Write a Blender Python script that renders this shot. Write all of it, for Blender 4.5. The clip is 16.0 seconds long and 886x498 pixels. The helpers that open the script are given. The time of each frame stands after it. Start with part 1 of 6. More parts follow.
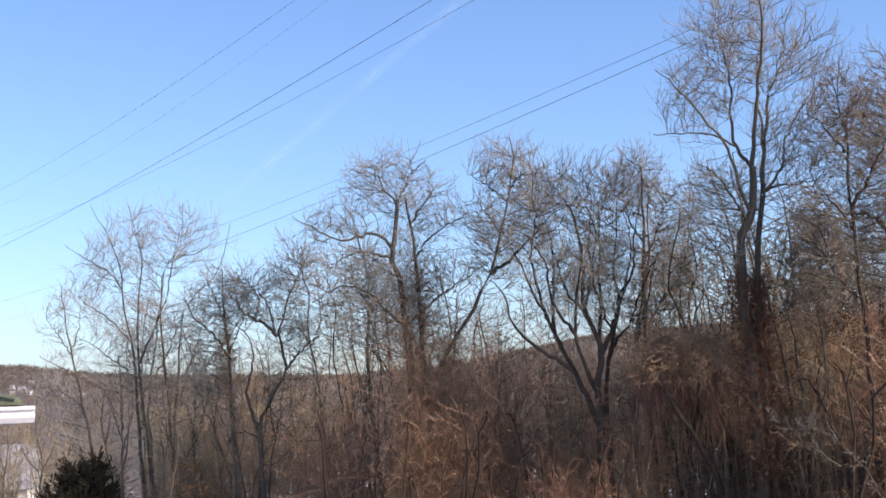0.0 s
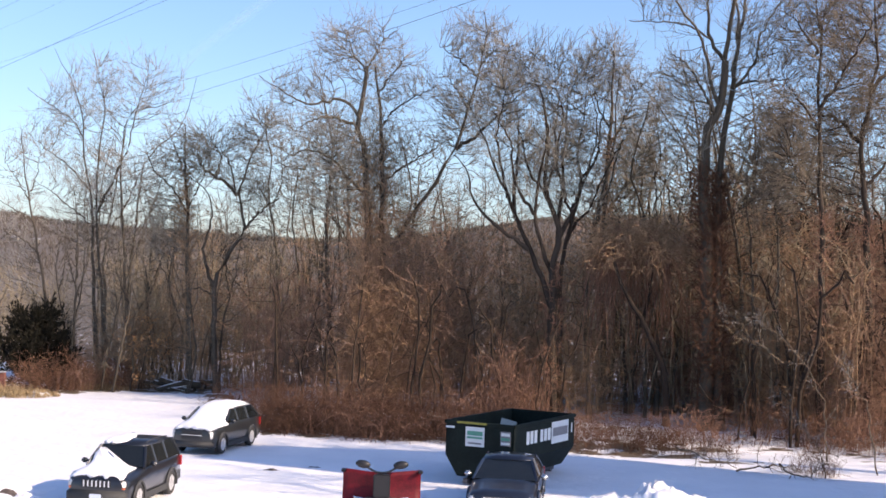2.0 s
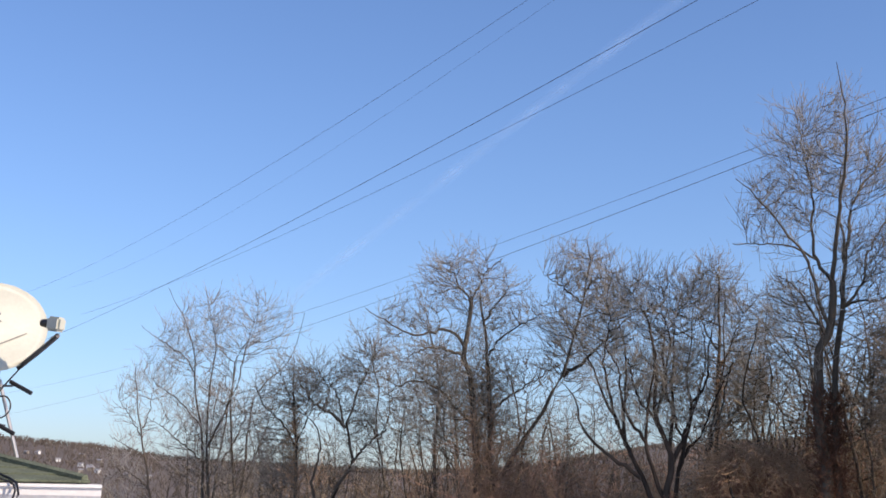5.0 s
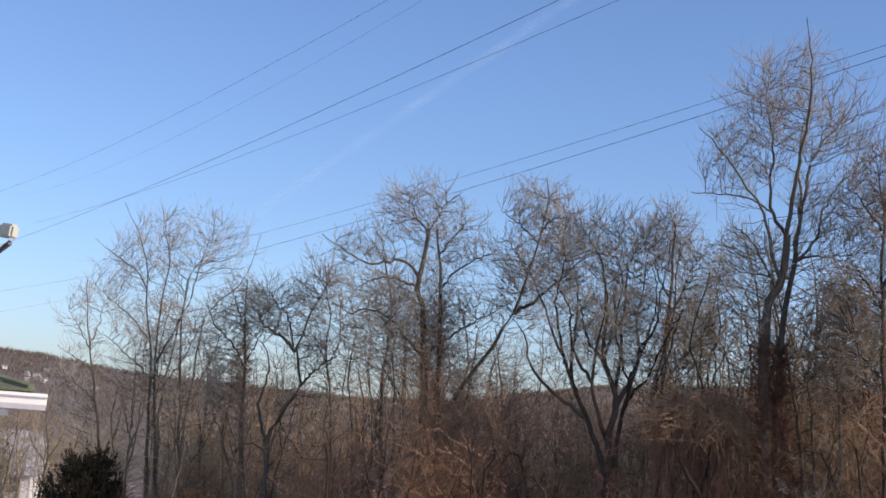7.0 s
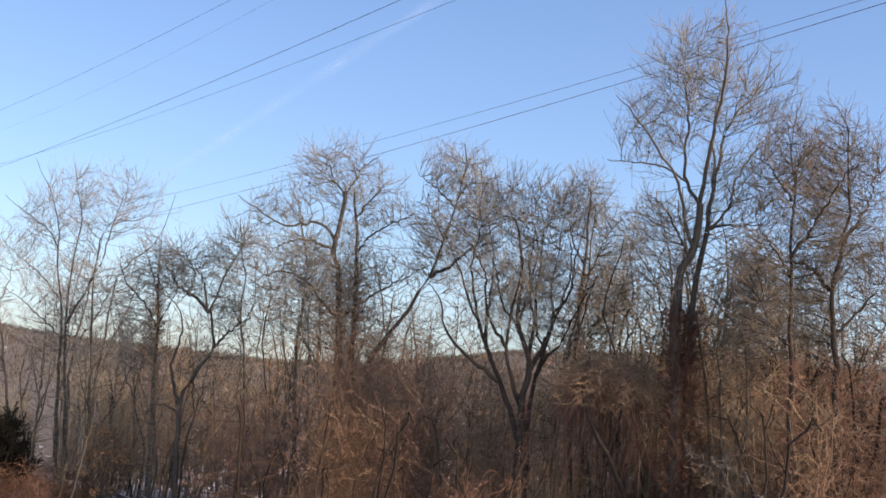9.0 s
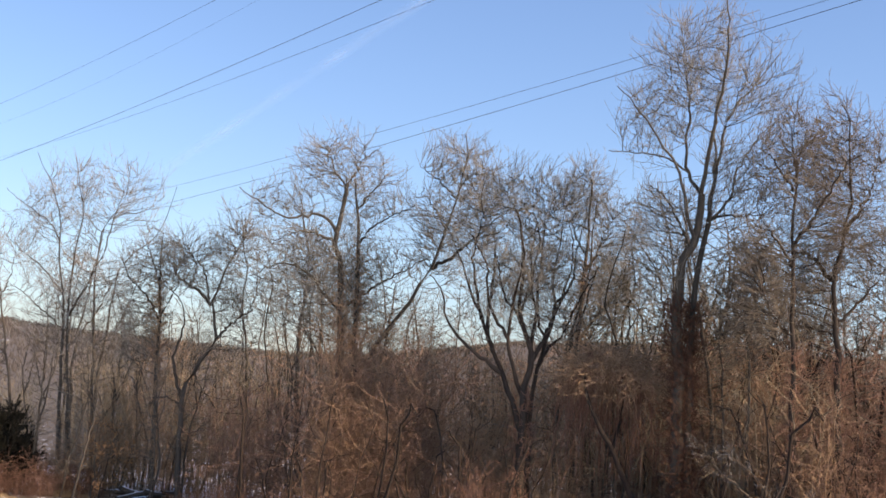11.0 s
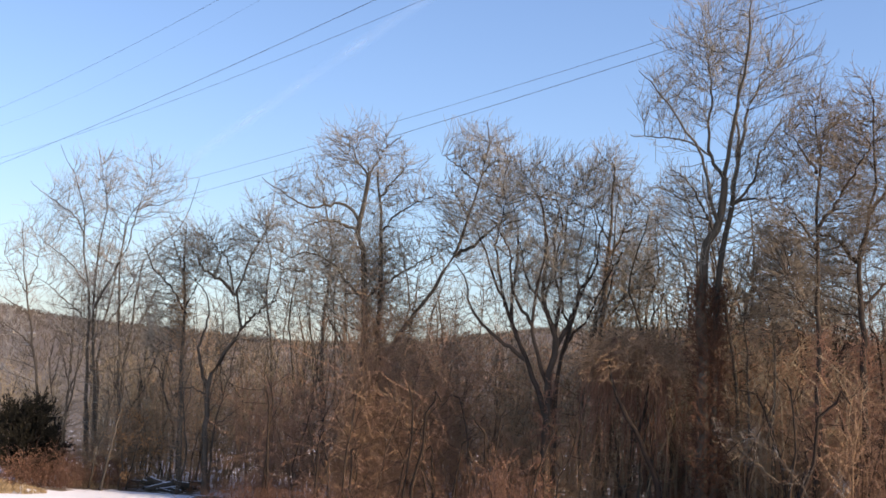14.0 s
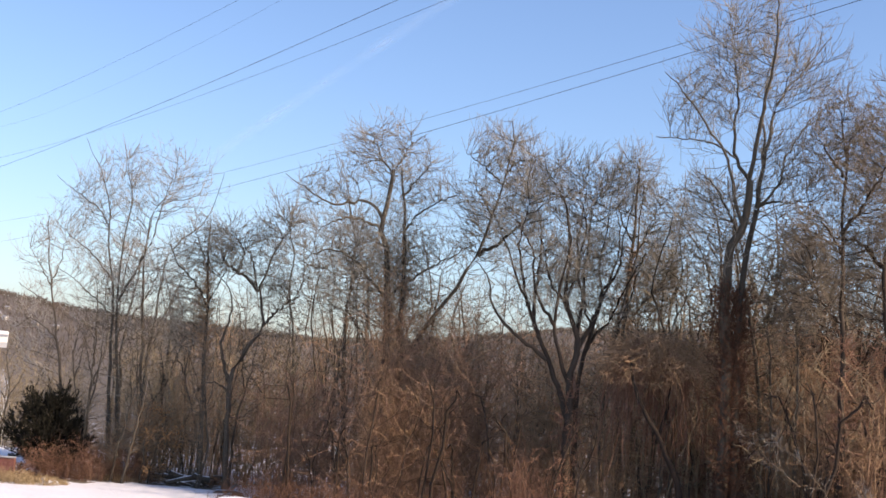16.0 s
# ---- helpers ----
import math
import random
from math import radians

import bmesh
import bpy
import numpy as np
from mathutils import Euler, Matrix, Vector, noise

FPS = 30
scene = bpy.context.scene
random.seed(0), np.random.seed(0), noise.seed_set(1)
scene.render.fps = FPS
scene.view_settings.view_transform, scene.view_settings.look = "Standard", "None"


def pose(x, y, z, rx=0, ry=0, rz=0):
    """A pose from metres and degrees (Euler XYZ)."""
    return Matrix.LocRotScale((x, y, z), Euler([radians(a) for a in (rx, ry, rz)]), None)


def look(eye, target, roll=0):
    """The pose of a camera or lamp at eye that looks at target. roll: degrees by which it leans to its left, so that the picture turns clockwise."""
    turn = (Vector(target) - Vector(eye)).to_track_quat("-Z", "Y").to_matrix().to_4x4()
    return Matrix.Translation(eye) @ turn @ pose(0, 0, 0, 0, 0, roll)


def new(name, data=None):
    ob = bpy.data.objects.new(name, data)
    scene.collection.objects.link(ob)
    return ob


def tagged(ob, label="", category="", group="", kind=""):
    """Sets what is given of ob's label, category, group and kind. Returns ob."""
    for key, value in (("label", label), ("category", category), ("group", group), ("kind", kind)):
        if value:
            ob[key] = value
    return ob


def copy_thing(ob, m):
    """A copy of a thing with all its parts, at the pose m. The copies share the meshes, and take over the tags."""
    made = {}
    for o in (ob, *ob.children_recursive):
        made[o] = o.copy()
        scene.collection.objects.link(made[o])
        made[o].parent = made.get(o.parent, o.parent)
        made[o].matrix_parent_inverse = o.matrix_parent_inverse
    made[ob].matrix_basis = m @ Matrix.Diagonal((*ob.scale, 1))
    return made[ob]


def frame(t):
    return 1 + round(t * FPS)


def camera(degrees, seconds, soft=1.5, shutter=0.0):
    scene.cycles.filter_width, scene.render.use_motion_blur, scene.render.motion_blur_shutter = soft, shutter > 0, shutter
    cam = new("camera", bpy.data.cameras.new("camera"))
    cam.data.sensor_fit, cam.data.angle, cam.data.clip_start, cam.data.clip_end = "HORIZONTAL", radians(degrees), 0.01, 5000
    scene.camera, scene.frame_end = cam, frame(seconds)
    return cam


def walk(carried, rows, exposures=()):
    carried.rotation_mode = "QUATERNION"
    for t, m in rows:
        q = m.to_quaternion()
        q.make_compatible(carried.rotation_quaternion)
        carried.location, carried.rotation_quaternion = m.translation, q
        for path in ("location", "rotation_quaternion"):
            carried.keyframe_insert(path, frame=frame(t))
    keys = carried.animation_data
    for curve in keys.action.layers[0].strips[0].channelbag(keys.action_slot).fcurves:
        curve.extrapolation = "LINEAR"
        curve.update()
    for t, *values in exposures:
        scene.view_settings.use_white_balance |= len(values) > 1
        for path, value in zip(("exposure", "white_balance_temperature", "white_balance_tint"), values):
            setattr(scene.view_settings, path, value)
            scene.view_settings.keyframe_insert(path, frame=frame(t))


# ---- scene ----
import collections

EYE = 6.55
# seconds, yaw, pitch, lean to the right: the camera turns in the hand at one upper window
TURNS = [
    (0.0, 0.68, 6.41, 2.22), (0.5, 0.83, 5.18, 3.07), (1.0, 0.38, 3.29, 0.75), (1.5, -0.17, 2.06, -2.24),
    (2.0, -0.92, 1.03, -1.88), (2.5, 0.28, 0.93, 2.82), (3.0, 0.75, 3.23, 1.31), (3.5, 2.04, 7.32, 0.26),
    (4.0, 3.01, 10.29, -0.35), (4.2, 3.12, 10.80, -0.24), (6.3, 4.85, 8.74, -2.82), (6.5, 4.30, 8.30, -3.08),
    (7.0, 1.89, 7.77, -4.17), (7.5, -0.92, 7.23, -4.66), (8.0, -1.85, 6.96, -4.51), (8.5, -1.96, 6.73, -4.79),
    (9.0, -1.77, 6.51, -4.64), (11.5, -1.79, 6.09, -4.28), (12.0, -1.90, 6.03, -4.02), (12.5, -1.68, 5.94, -3.99),
    (13.0, -1.26, 5.77, -4.05), (13.5, -0.95, 5.67, -3.83), (14.0, -0.80, 5.55, -3.73), (14.5, -0.65, 5.42, -3.61),
    (15.0, -0.28, 5.30, -3.60), (15.5, -0.07, 5.25, -3.75), (16.0, 0.18, 5.42, -4.64),
]
cam = camera(36.23, 16.0, soft=1.65)
EXPOSURES = [(0.0, 0.48, 6100, 19), (1.5, 0.44, 6200, 19), (2.0, 0.54, 6350, 19), (3.0, 0.6, 6450, 19), (4.0, 0.27, 5950, 19), (6.5, 0.08, 6100, 19), (7.5, 0.1, 6200, 19), (8.0, 0.34, 6450, 19), (8.5, 0.46, 6600, 19), (16.0, 0.46, 6650, 19)]
walk(cam, [(t, pose(0, 0, EYE, 0, 0, yaw) @ pose(0, 0, 0, 90 + pitch) @ pose(0, 0, 0, 0, 0, -lean)) for t, yaw, pitch, lean in TURNS], EXPOSURES)

# ---- light: a low winter sun from the right, a clear sky ----
SUN_EL, SUN_AZ = 30.0, 115.0   # degrees up; degrees clockwise from straight ahead
world = bpy.data.worlds.new("sky")
scene.world = world
world.use_nodes = True
wn = world.node_tree.nodes
sky = wn.new("ShaderNodeTexSky")
sky.sky_type, sky.sun_disc = "NISHITA", False
sky.sun_elevation, sky.sun_rotation = radians(SUN_EL), radians(SUN_AZ)
sky.air_density, sky.dust_density, sky.ozone_density = 1.0, 0.9, 4.8
wn["Background"].inputs["Strength"].default_value = 0.15
world.node_tree.links.new(sky.outputs[0], wn["Background"].inputs["Color"])
sun_data = bpy.data.lights.new("sun", "SUN")
sun_data.energy, sun_data.angle, sun_data.color = 4.8, radians(0.5), (1.0, 0.81, 0.57)
sun_way = Vector((math.sin(radians(SUN_AZ)) * math.cos(radians(SUN_EL)), math.cos(radians(SUN_AZ)) * math.cos(radians(SUN_EL)), math.sin(radians(SUN_EL))))
sun = new("sun", sun_data)
sun.matrix_world = look(sun_way * 50, (0, 0, 0))


# ---- materials ----
def material(name, rough=0.7, metal=0.0):
    m = bpy.data.materials.new(name)
    m.use_nodes = True
    b = m.node_tree.nodes["Principled BSDF"]
    b.inputs["Roughness"].default_value, b.inputs["Metallic"].default_value = rough, metal
    return m, m.node_tree.nodes, m.node_tree.links, b


def plain(name, colour, rough=0.5, metal=0.0, vary=0.12, scale=6.0, bump=0.0, coat=0.0, spec=0.5):
    """A painted, moulded or metal surface: its colour drifts a little at two scales."""
    m, n, l, b = material(name, rough, metal)
    tc = n.new("ShaderNodeTexCoord")
    big, small = n.new("ShaderNodeTexNoise"), n.new("ShaderNodeTexNoise")
    big.inputs["Scale"].default_value, small.inputs["Scale"].default_value = scale, scale * 9
    big.inputs["Detail"].default_value = small.inputs["Detail"].default_value = 4
    add = n.new("ShaderNodeMath")
    add.operation = "ADD"
    ramp = n.new("ShaderNodeValToRGB")
    ramp.color_ramp.elements[0].position, ramp.color_ramp.elements[1].position = 0.7, 1.3
    ramp.color_ramp.elements[0].color = (*[c * (1 - vary) for c in colour], 1)
    ramp.color_ramp.elements[1].color = (*[min(1, c * (1 + vary)) for c in colour], 1)
    half = n.new("ShaderNodeMath")
    half.operation, half.inputs[1].default_value = "MULTIPLY", 0.5
    ramp.color_ramp.elements[0].position, ramp.color_ramp.elements[1].position = 0.36, 0.64
    for t in (big, small):
        l.new(tc.outputs["Object"], t.inputs["Vector"])
    l.new(big.outputs["Fac"], add.inputs[0])
    l.new(small.outputs["Fac"], add.inputs[1])
    l.new(add.outputs[0], half.inputs[0])
    l.new(half.outputs[0], ramp.inputs["Fac"])
    l.new(ramp.outputs["Color"], b.inputs["Base Color"])
    if bump:
        bp = n.new("ShaderNodeBump")
        bp.inputs["Strength"].default_value, bp.inputs["Distance"].default_value = bump, 0.02
        l.new(small.outputs["Fac"], bp.inputs["Height"])
        l.new(bp.outputs["Normal"], b.inputs["Normal"])
    b.inputs["Coat Weight"].default_value = coat
    b.inputs["Specular IOR Level"].default_value = spec
    return m


def bark(name, dark, light, scale=3.0, island=0.35):
    """Bark: upright furrows, patches of lichen, and a tone of its own for each limb or cane."""
    m, n, l, b = material(name, 0.9)
    b.inputs["Specular IOR Level"].default_value = 0.12
    tc, mp = n.new("ShaderNodeTexCoord"), n.new("ShaderNodeMapping")
    mp.inputs["Scale"].default_value = (1, 1, 0.25)
    furrow, patch = n.new("ShaderNodeTexNoise"), n.new("ShaderNodeTexNoise")
    furrow.inputs["Scale"].default_value, patch.inputs["Scale"].default_value = scale * 5, scale * 0.35
    furrow.inputs["Detail"].default_value = 5
    geo = n.new("ShaderNodeNewGeometry")
    mixv = n.new("ShaderNodeMath")
    mixv.operation = "MULTIPLY_ADD"
    mixv.inputs[1].default_value = island
    mul = n.new("ShaderNodeMath")
    mul.operation, mul.inputs[1].default_value = "MULTIPLY", 0.45
    add2 = n.new("ShaderNodeMath")
    add2.operation = "MULTIPLY_ADD"
    add2.inputs[1].default_value = 0.4
    ramp = n.new("ShaderNodeValToRGB")
    ramp.color_ramp.elements[0].position, ramp.color_ramp.elements[1].position = 0.25, 0.85
    ramp.color_ramp.elements[0].color, ramp.color_ramp.elements[1].color = (*dark, 1), (*light, 1)
    l.new(tc.outputs["Object"], mp.inputs["Vector"])
    l.new(mp.outputs[0], furrow.inputs["Vector"])
    l.new(tc.outputs["Object"], patch.inputs["Vector"])
    l.new(patch.outputs["Fac"], mul.inputs[0])
    l.new(furrow.outputs["Fac"], add2.inputs[0])
    l.new(mul.outputs[0], add2.inputs[2])
    l.new(geo.outputs["Random Per Island"], mixv.inputs[0])
    l.new(add2.outputs[0], mixv.inputs[2])
    l.new(mixv.outputs[0], ramp.inputs["Fac"])
    l.new(ramp.outputs["Color"], b.inputs["Base Color"])
    bp = n.new("ShaderNodeBump")
    bp.inputs["Strength"].default_value, bp.inputs["Distance"].default_value = 0.6, 0.03
    l.new(furrow.outputs["Fac"], bp.inputs["Height"])
    l.new(bp.outputs["Normal"], b.inputs["Normal"])
    return m


BARK_GREY = bark("bark_grey", (0.04, 0.034, 0.026), (0.135, 0.114, 0.086))
BARK_TALL = bark("bark_tall", (0.03, 0.026, 0.02), (0.13, 0.111, 0.083))
BARK_SOOTY = bark("bark_sooty", (0.02, 0.016, 0.013), (0.085, 0.066, 0.05))
BARK_PALE = bark("bark_pale", (0.07, 0.053, 0.037), (0.19, 0.148, 0.106))
BARK_DARK = bark("bark_dark", (0.034, 0.028, 0.022), (0.13, 0.108, 0.082))
BRUSH_OLIVE = bark("brush_olive", (0.16, 0.126, 0.08), (0.46, 0.375, 0.25))
TWIG_GREY = bark("twig_grey", (0.128, 0.114, 0.09), (0.37, 0.335, 0.27))
TWIG_PALE = bark("twig_pale", (0.19, 0.178, 0.155), (0.46, 0.432, 0.385))
TWIG_BROWN = bark("twig_brown", (0.1, 0.08, 0.056), (0.29, 0.235, 0.17))
VINE_RED = bark("vine_red", (0.13, 0.079, 0.053), (0.39, 0.243, 0.165))
VINE_BROWN = bark("vine_brown", (0.178, 0.115, 0.067), (0.485, 0.328, 0.2))
VINE_DARK = bark("vine_dark", (0.125, 0.069, 0.048), (0.385, 0.222, 0.15))
BRAMBLE = bark("bramble", (0.05, 0.028, 0.019), (0.18, 0.099, 0.064))
TRUNK_DARK = bark("trunk_dark", (0.018, 0.013, 0.01), (0.062, 0.045, 0.034))
# darks raised and contrast cut: distance haze put into the colour
FAR_WOOD_HAZED = bark("far_wood", (0.085, 0.071, 0.06), (0.155, 0.13, 0.108), 0.5)
LEAF_TAN = bark("leaf_tan", (0.30, 0.15, 0.06), (0.55, 0.32, 0.15))
NEEDLE = bark("needle", (0.008, 0.008, 0.006), (0.03, 0.027, 0.018))
WIRE = plain("wire", (0.06, 0.065, 0.075), 0.5)


def ground_material():
    """Snow on the lot; leaf litter with patches of snow under the trees; brown winter woodland far off."""
    m, n, l, b = material("snow_and_litter", 0.75)
    geo = n.new("ShaderNodeNewGeometry")
    sep = n.new("ShaderNodeSeparateXYZ")
    l.new(geo.outputs["Position"], sep.inputs[0])

    def noise(scale, detail=4):
        t = n.new("ShaderNodeTexNoise")
        t.inputs["Scale"].default_value, t.inputs["Detail"].default_value = scale, detail
        l.new(geo.outputs["Position"], t.inputs["Vector"])
        return t.outputs["Fac"]

    def ramp(fac, a, ca, z, cz):
        r = n.new("ShaderNodeValToRGB")
        r.color_ramp.elements[0].position, r.color_ramp.elements[1].position = a, z
        r.color_ramp.elements[0].color, r.color_ramp.elements[1].color = (*ca, 1), (*cz, 1)
        l.new(fac, r.inputs["Fac"])
        return r.outputs["Color"]

    def mix(fac, a, z):
        x = n.new("ShaderNodeMix")
        x.data_type = "RGBA"
        l.new(fac, x.inputs["Factor"])
        l.new(a, x.inputs["A"])
        l.new(z, x.inputs["B"])
        return x.outputs["Result"]

    cover = n.new("ShaderNodeAttribute")
    cover.attribute_name = "snow"
    snow = ramp(noise(0.5), 0.3, (0.78, 0.79, 0.82), 0.7, (0.86, 0.86, 0.88))
    litter = mix(noise(0.25), ramp(noise(7.0), 0.35, (0.05, 0.035, 0.022), 0.7, (0.17, 0.125, 0.08)), ramp(noise(3.0), 0.4, (0.09, 0.068, 0.045), 0.6, (0.22, 0.172, 0.112)))
    add = n.new("ShaderNodeMath")
    add.operation = "ADD"
    l.new(noise(0.9, 6), add.inputs[0])
    l.new(cover.outputs["Fac"], add.inputs[1])
    edge = ramp(add.outputs[0], 0.97, (0, 0, 0), 1.05, (1, 1, 1))
    l.new(mix(edge, litter, snow), b.inputs["Base Color"])
    bp = n.new("ShaderNodeBump")
    bp.inputs["Strength"].default_value, bp.inputs["Distance"].default_value = 0.6, 0.10
    l.new(noise(2.5, 8), bp.inputs["Height"])
    l.new(bp.outputs["Normal"], b.inputs["Normal"])
    return m


SNOW_GROUND = ground_material()
SNOW = plain("snow", (0.83, 0.84, 0.87), 0.7, vary=0.05, scale=3, bump=0.5)


# ---- building helpers ----
def mesh_from(name, verts, faces, mat, smooth=False):
    me = bpy.data.meshes.new(name)
    me.from_pydata(verts, [], faces)
    me.materials.append(mat)
    if smooth:
        me.polygons.foreach_set("use_smooth", np.ones(len(me.polygons), bool))
    me.update()
    return me


def part_of(name, me, parent, label=""):
    ob = new(name, me)
    ob.parent = parent
    if label:
        ob["label"] = label
    return ob


def part(name, bm, mat, parent, label="", smooth=False):
    me = bpy.data.meshes.new(name)
    bm.to_mesh(me)
    bm.free()
    me.materials.append(mat)
    if smooth:
        me.polygons.foreach_set("use_smooth", np.ones(len(me.polygons), bool))
    return part_of(name, me, parent, label)


def thing(name, m, label, category, group="", kind=""):
    ob = new(name)
    ob.empty_display_size = 0.2
    ob.matrix_world = m
    return tagged(ob, label, category, group, kind)


def unit(v):
    return v / np.maximum(np.linalg.norm(v, axis=-1, keepdims=True), 1e-9)


def tubes(groups):
    """One set of verts and quads from groups of polylines: points (n, k, 3), radii (n, k), sides."""
    vs, fs, off = [], [], 0
    for pts, rad, s in groups:
        n, k, _ = pts.shape
        if n == 0:
            continue
        tan = unit(np.gradient(pts, axis=1))
        ref = np.where(np.abs(tan[..., 2:]) > 0.9, np.array([1.0, 0.0, 0.0]), np.array([0.0, 0.0, 1.0]))
        u = unit(np.cross(tan, ref))
        w = np.cross(tan, u)
        a = np.arange(s) * 2 * np.pi / s
        ring = u[:, :, None] * np.cos(a)[:, None] + w[:, :, None] * np.sin(a)[:, None]
        v = pts[:, :, None] + ring * rad[:, :, None, None]
        vs.append(v.reshape(-1, 3))
        i = (np.arange(n)[:, None, None] * k + np.arange(k - 1)[None, :, None]) * s
        j = np.arange(s)[None, None, :]
        j2 = (j + 1) % s
        q = np.stack([i + j, i + j2, i + s + j2, i + s + j], -1).reshape(-1, 4) + off
        fs.append(q)
        off += n * k * s
    return np.concatenate(vs), np.concatenate(fs)


def quads(name, verts, faces, mat, smooth=True):
    me = bpy.data.meshes.new(name)
    me.vertices.add(len(verts))
    me.vertices.foreach_set("co", np.ascontiguousarray(verts, np.float32).ravel())
    me.loops.add(faces.size)
    me.loops.foreach_set("vertex_index", np.ascontiguousarray(faces, np.int32).ravel())
    me.polygons.add(len(faces))
    me.polygons.foreach_set("loop_start", np.arange(len(faces), dtype=np.int32) * faces.shape[1])
    me.polygons.foreach_set("use_smooth", np.full(len(faces), smooth))
    me.materials.append(mat)
    me.update(calc_edges=True)
    return me


def curve_through(ctrl, k):
    """k points evenly along a smooth curve through the control points."""
    c = np.array(ctrl, float)
    e = np.vstack([2 * c[0] - c[1], c, 2 * c[-1] - c[-2]])
    out = []
    for i in range(1, len(e) - 2):
        for t in np.linspace(0, 1, 9)[:-1]:
            a, b, d, f = e[i - 1], e[i], e[i + 1], e[i + 2]
            out.append(0.5 * (2 * b + (d - a) * t + (2 * a - 5 * b + 4 * d - f) * t * t + (3 * b - a - 3 * d + f) * t ** 3))
    out = np.array(out + [c[-1]])
    s = np.r_[0, np.cumsum(np.linalg.norm(np.diff(out, axis=0), axis=1))]
    return np.stack([np.interp(np.linspace(0, s[-1], k), s, out[:, a]) for a in range(3)], 1)


def sprout(rng, pts, rad, m, u0, length, angle, k, up, wig, thin, tip, shrink=0.55):
    """m side branches on the polylines: they leave at an angle, wander and turn up towards the light."""
    n, kk, _ = pts.shape
    seg = np.linalg.norm(np.diff(pts, axis=1), axis=2).sum(1)
    who = rng.choice(n, m, p=seg / seg.sum())
    u = u0 + (1 - u0) * rng.random(m) ** 0.8
    x = u * (kk - 1)
    i = np.minimum(x.astype(int), kk - 2)
    f = (x - i)[:, None]
    pos = pts[who, i] * (1 - f) + pts[who, i + 1] * f
    tan = unit(pts[who, i + 1] - pts[who, i])
    r = rad[who, i] * (1 - f[:, 0]) + rad[who, i + 1] * f[:, 0]
    side = unit(np.cross(tan, rng.normal(size=(m, 3))))
    a = np.radians(rng.uniform(angle[0], angle[1], m))[:, None]
    way = unit(np.cos(a) * tan + np.sin(a) * side)
    L = length * rng.uniform(0.55, 1.25, m) * (1.1 - shrink * u)
    P = np.empty((m, k, 3))
    P[:, 0] = pos
    for j in range(1, k):
        way = unit(way + np.array([0, 0, up]) + rng.normal(size=(m, 3)) * wig)
        P[:, j] = P[:, j - 1] + way * (L / (k - 1))[:, None]
    r0 = np.maximum(np.minimum(r * 0.75, thin * L), tip)
    R = r0[:, None] + (tip - r0)[:, None] * np.linspace(0, 1, k)[None] ** 0.8
    return P, R


def stems_of(rng, stems, girth, wander=0.06):
    """Trunk and main limbs: (points, thickness at the foot, thickness at the end)."""
    k = 16
    P, R = [], []
    for pts, r0, r1 in stems:
        c = curve_through(pts, k)
        c[1:] += rng.normal(size=(k - 1, 3)) * wander * np.linspace(0.4, 1, k - 1)[:, None]
        P.append(c)
        R.append((r0 + (r1 - r0) * np.linspace(0, 1, k) ** 0.8) * girth)
    return np.array(P), np.array(R)


def branch_out(rng, P, R, m, length, angle, k, up, wig, r0, tip, u0=0.0):
    """m branches spaced evenly along the polylines, turning round them; crooked."""
    n, kk, _ = P.shape
    start = int(u0 * (kk - 1))
    seg = np.linalg.norm(np.diff(P, axis=1), axis=2)
    seg[:, :start] = 0
    seg *= 0.45 + np.linspace(0, 1, kk - 1)[None]
    run = np.cumsum(seg.ravel())
    if run[-1] <= 0:
        return np.empty((0, k, 3)), np.empty((0, k))
    d = (np.arange(m) + rng.uniform(0, 1, m)) / m * run[-1]
    q = np.minimum(np.searchsorted(run, d), len(run) - 1)
    who, i = q // (kk - 1), q % (kk - 1)
    f = np.clip(1 - (run[q] - d) / np.maximum(seg.ravel()[q], 1e-6), 0, 1)[:, None]
    pos = P[who, i] * (1 - f) + P[who, i + 1] * f
    tan = unit(P[who, i + 1] - P[who, i])
    rad = R[who, i] * (1 - f[:, 0]) + R[who, i + 1] * f[:, 0]
    ref = np.where(np.abs(tan[:, 2:]) > 0.9, np.array([1.0, 0.0, 0.0]), np.array([0.0, 0.0, 1.0]))
    e1 = unit(np.cross(tan, ref))
    e2 = np.cross(tan, e1)
    turn = np.arange(m) * 2.4 + rng.uniform(-0.6, 0.6, m)
    side = e1 * np.cos(turn)[:, None] + e2 * np.sin(turn)[:, None]
    a = np.radians(rng.uniform(angle[0], angle[1], m))[:, None]
    way = unit(np.cos(a) * tan + np.sin(a) * side + np.array([0, 0, up * 0.6]))
    L = length * rng.uniform(0.55, 1.2, m)
    Q = np.empty((m, k, 3))
    Q[:, 0] = pos
    for j in range(1, k):
        way = unit(way + np.array([0, 0, up * 3.0 / k]) + rng.normal(size=(m, 3)) * wig)
        Q[:, j] = Q[:, j - 1] + way * (L / (k - 1))[:, None]
    foot = np.maximum(np.minimum(rad * 0.85, r0 * np.sqrt(L / length)), tip)
    return Q, foot[:, None] + (tip - foot)[:, None] * np.linspace(0, 1, k)[None] ** 0.8


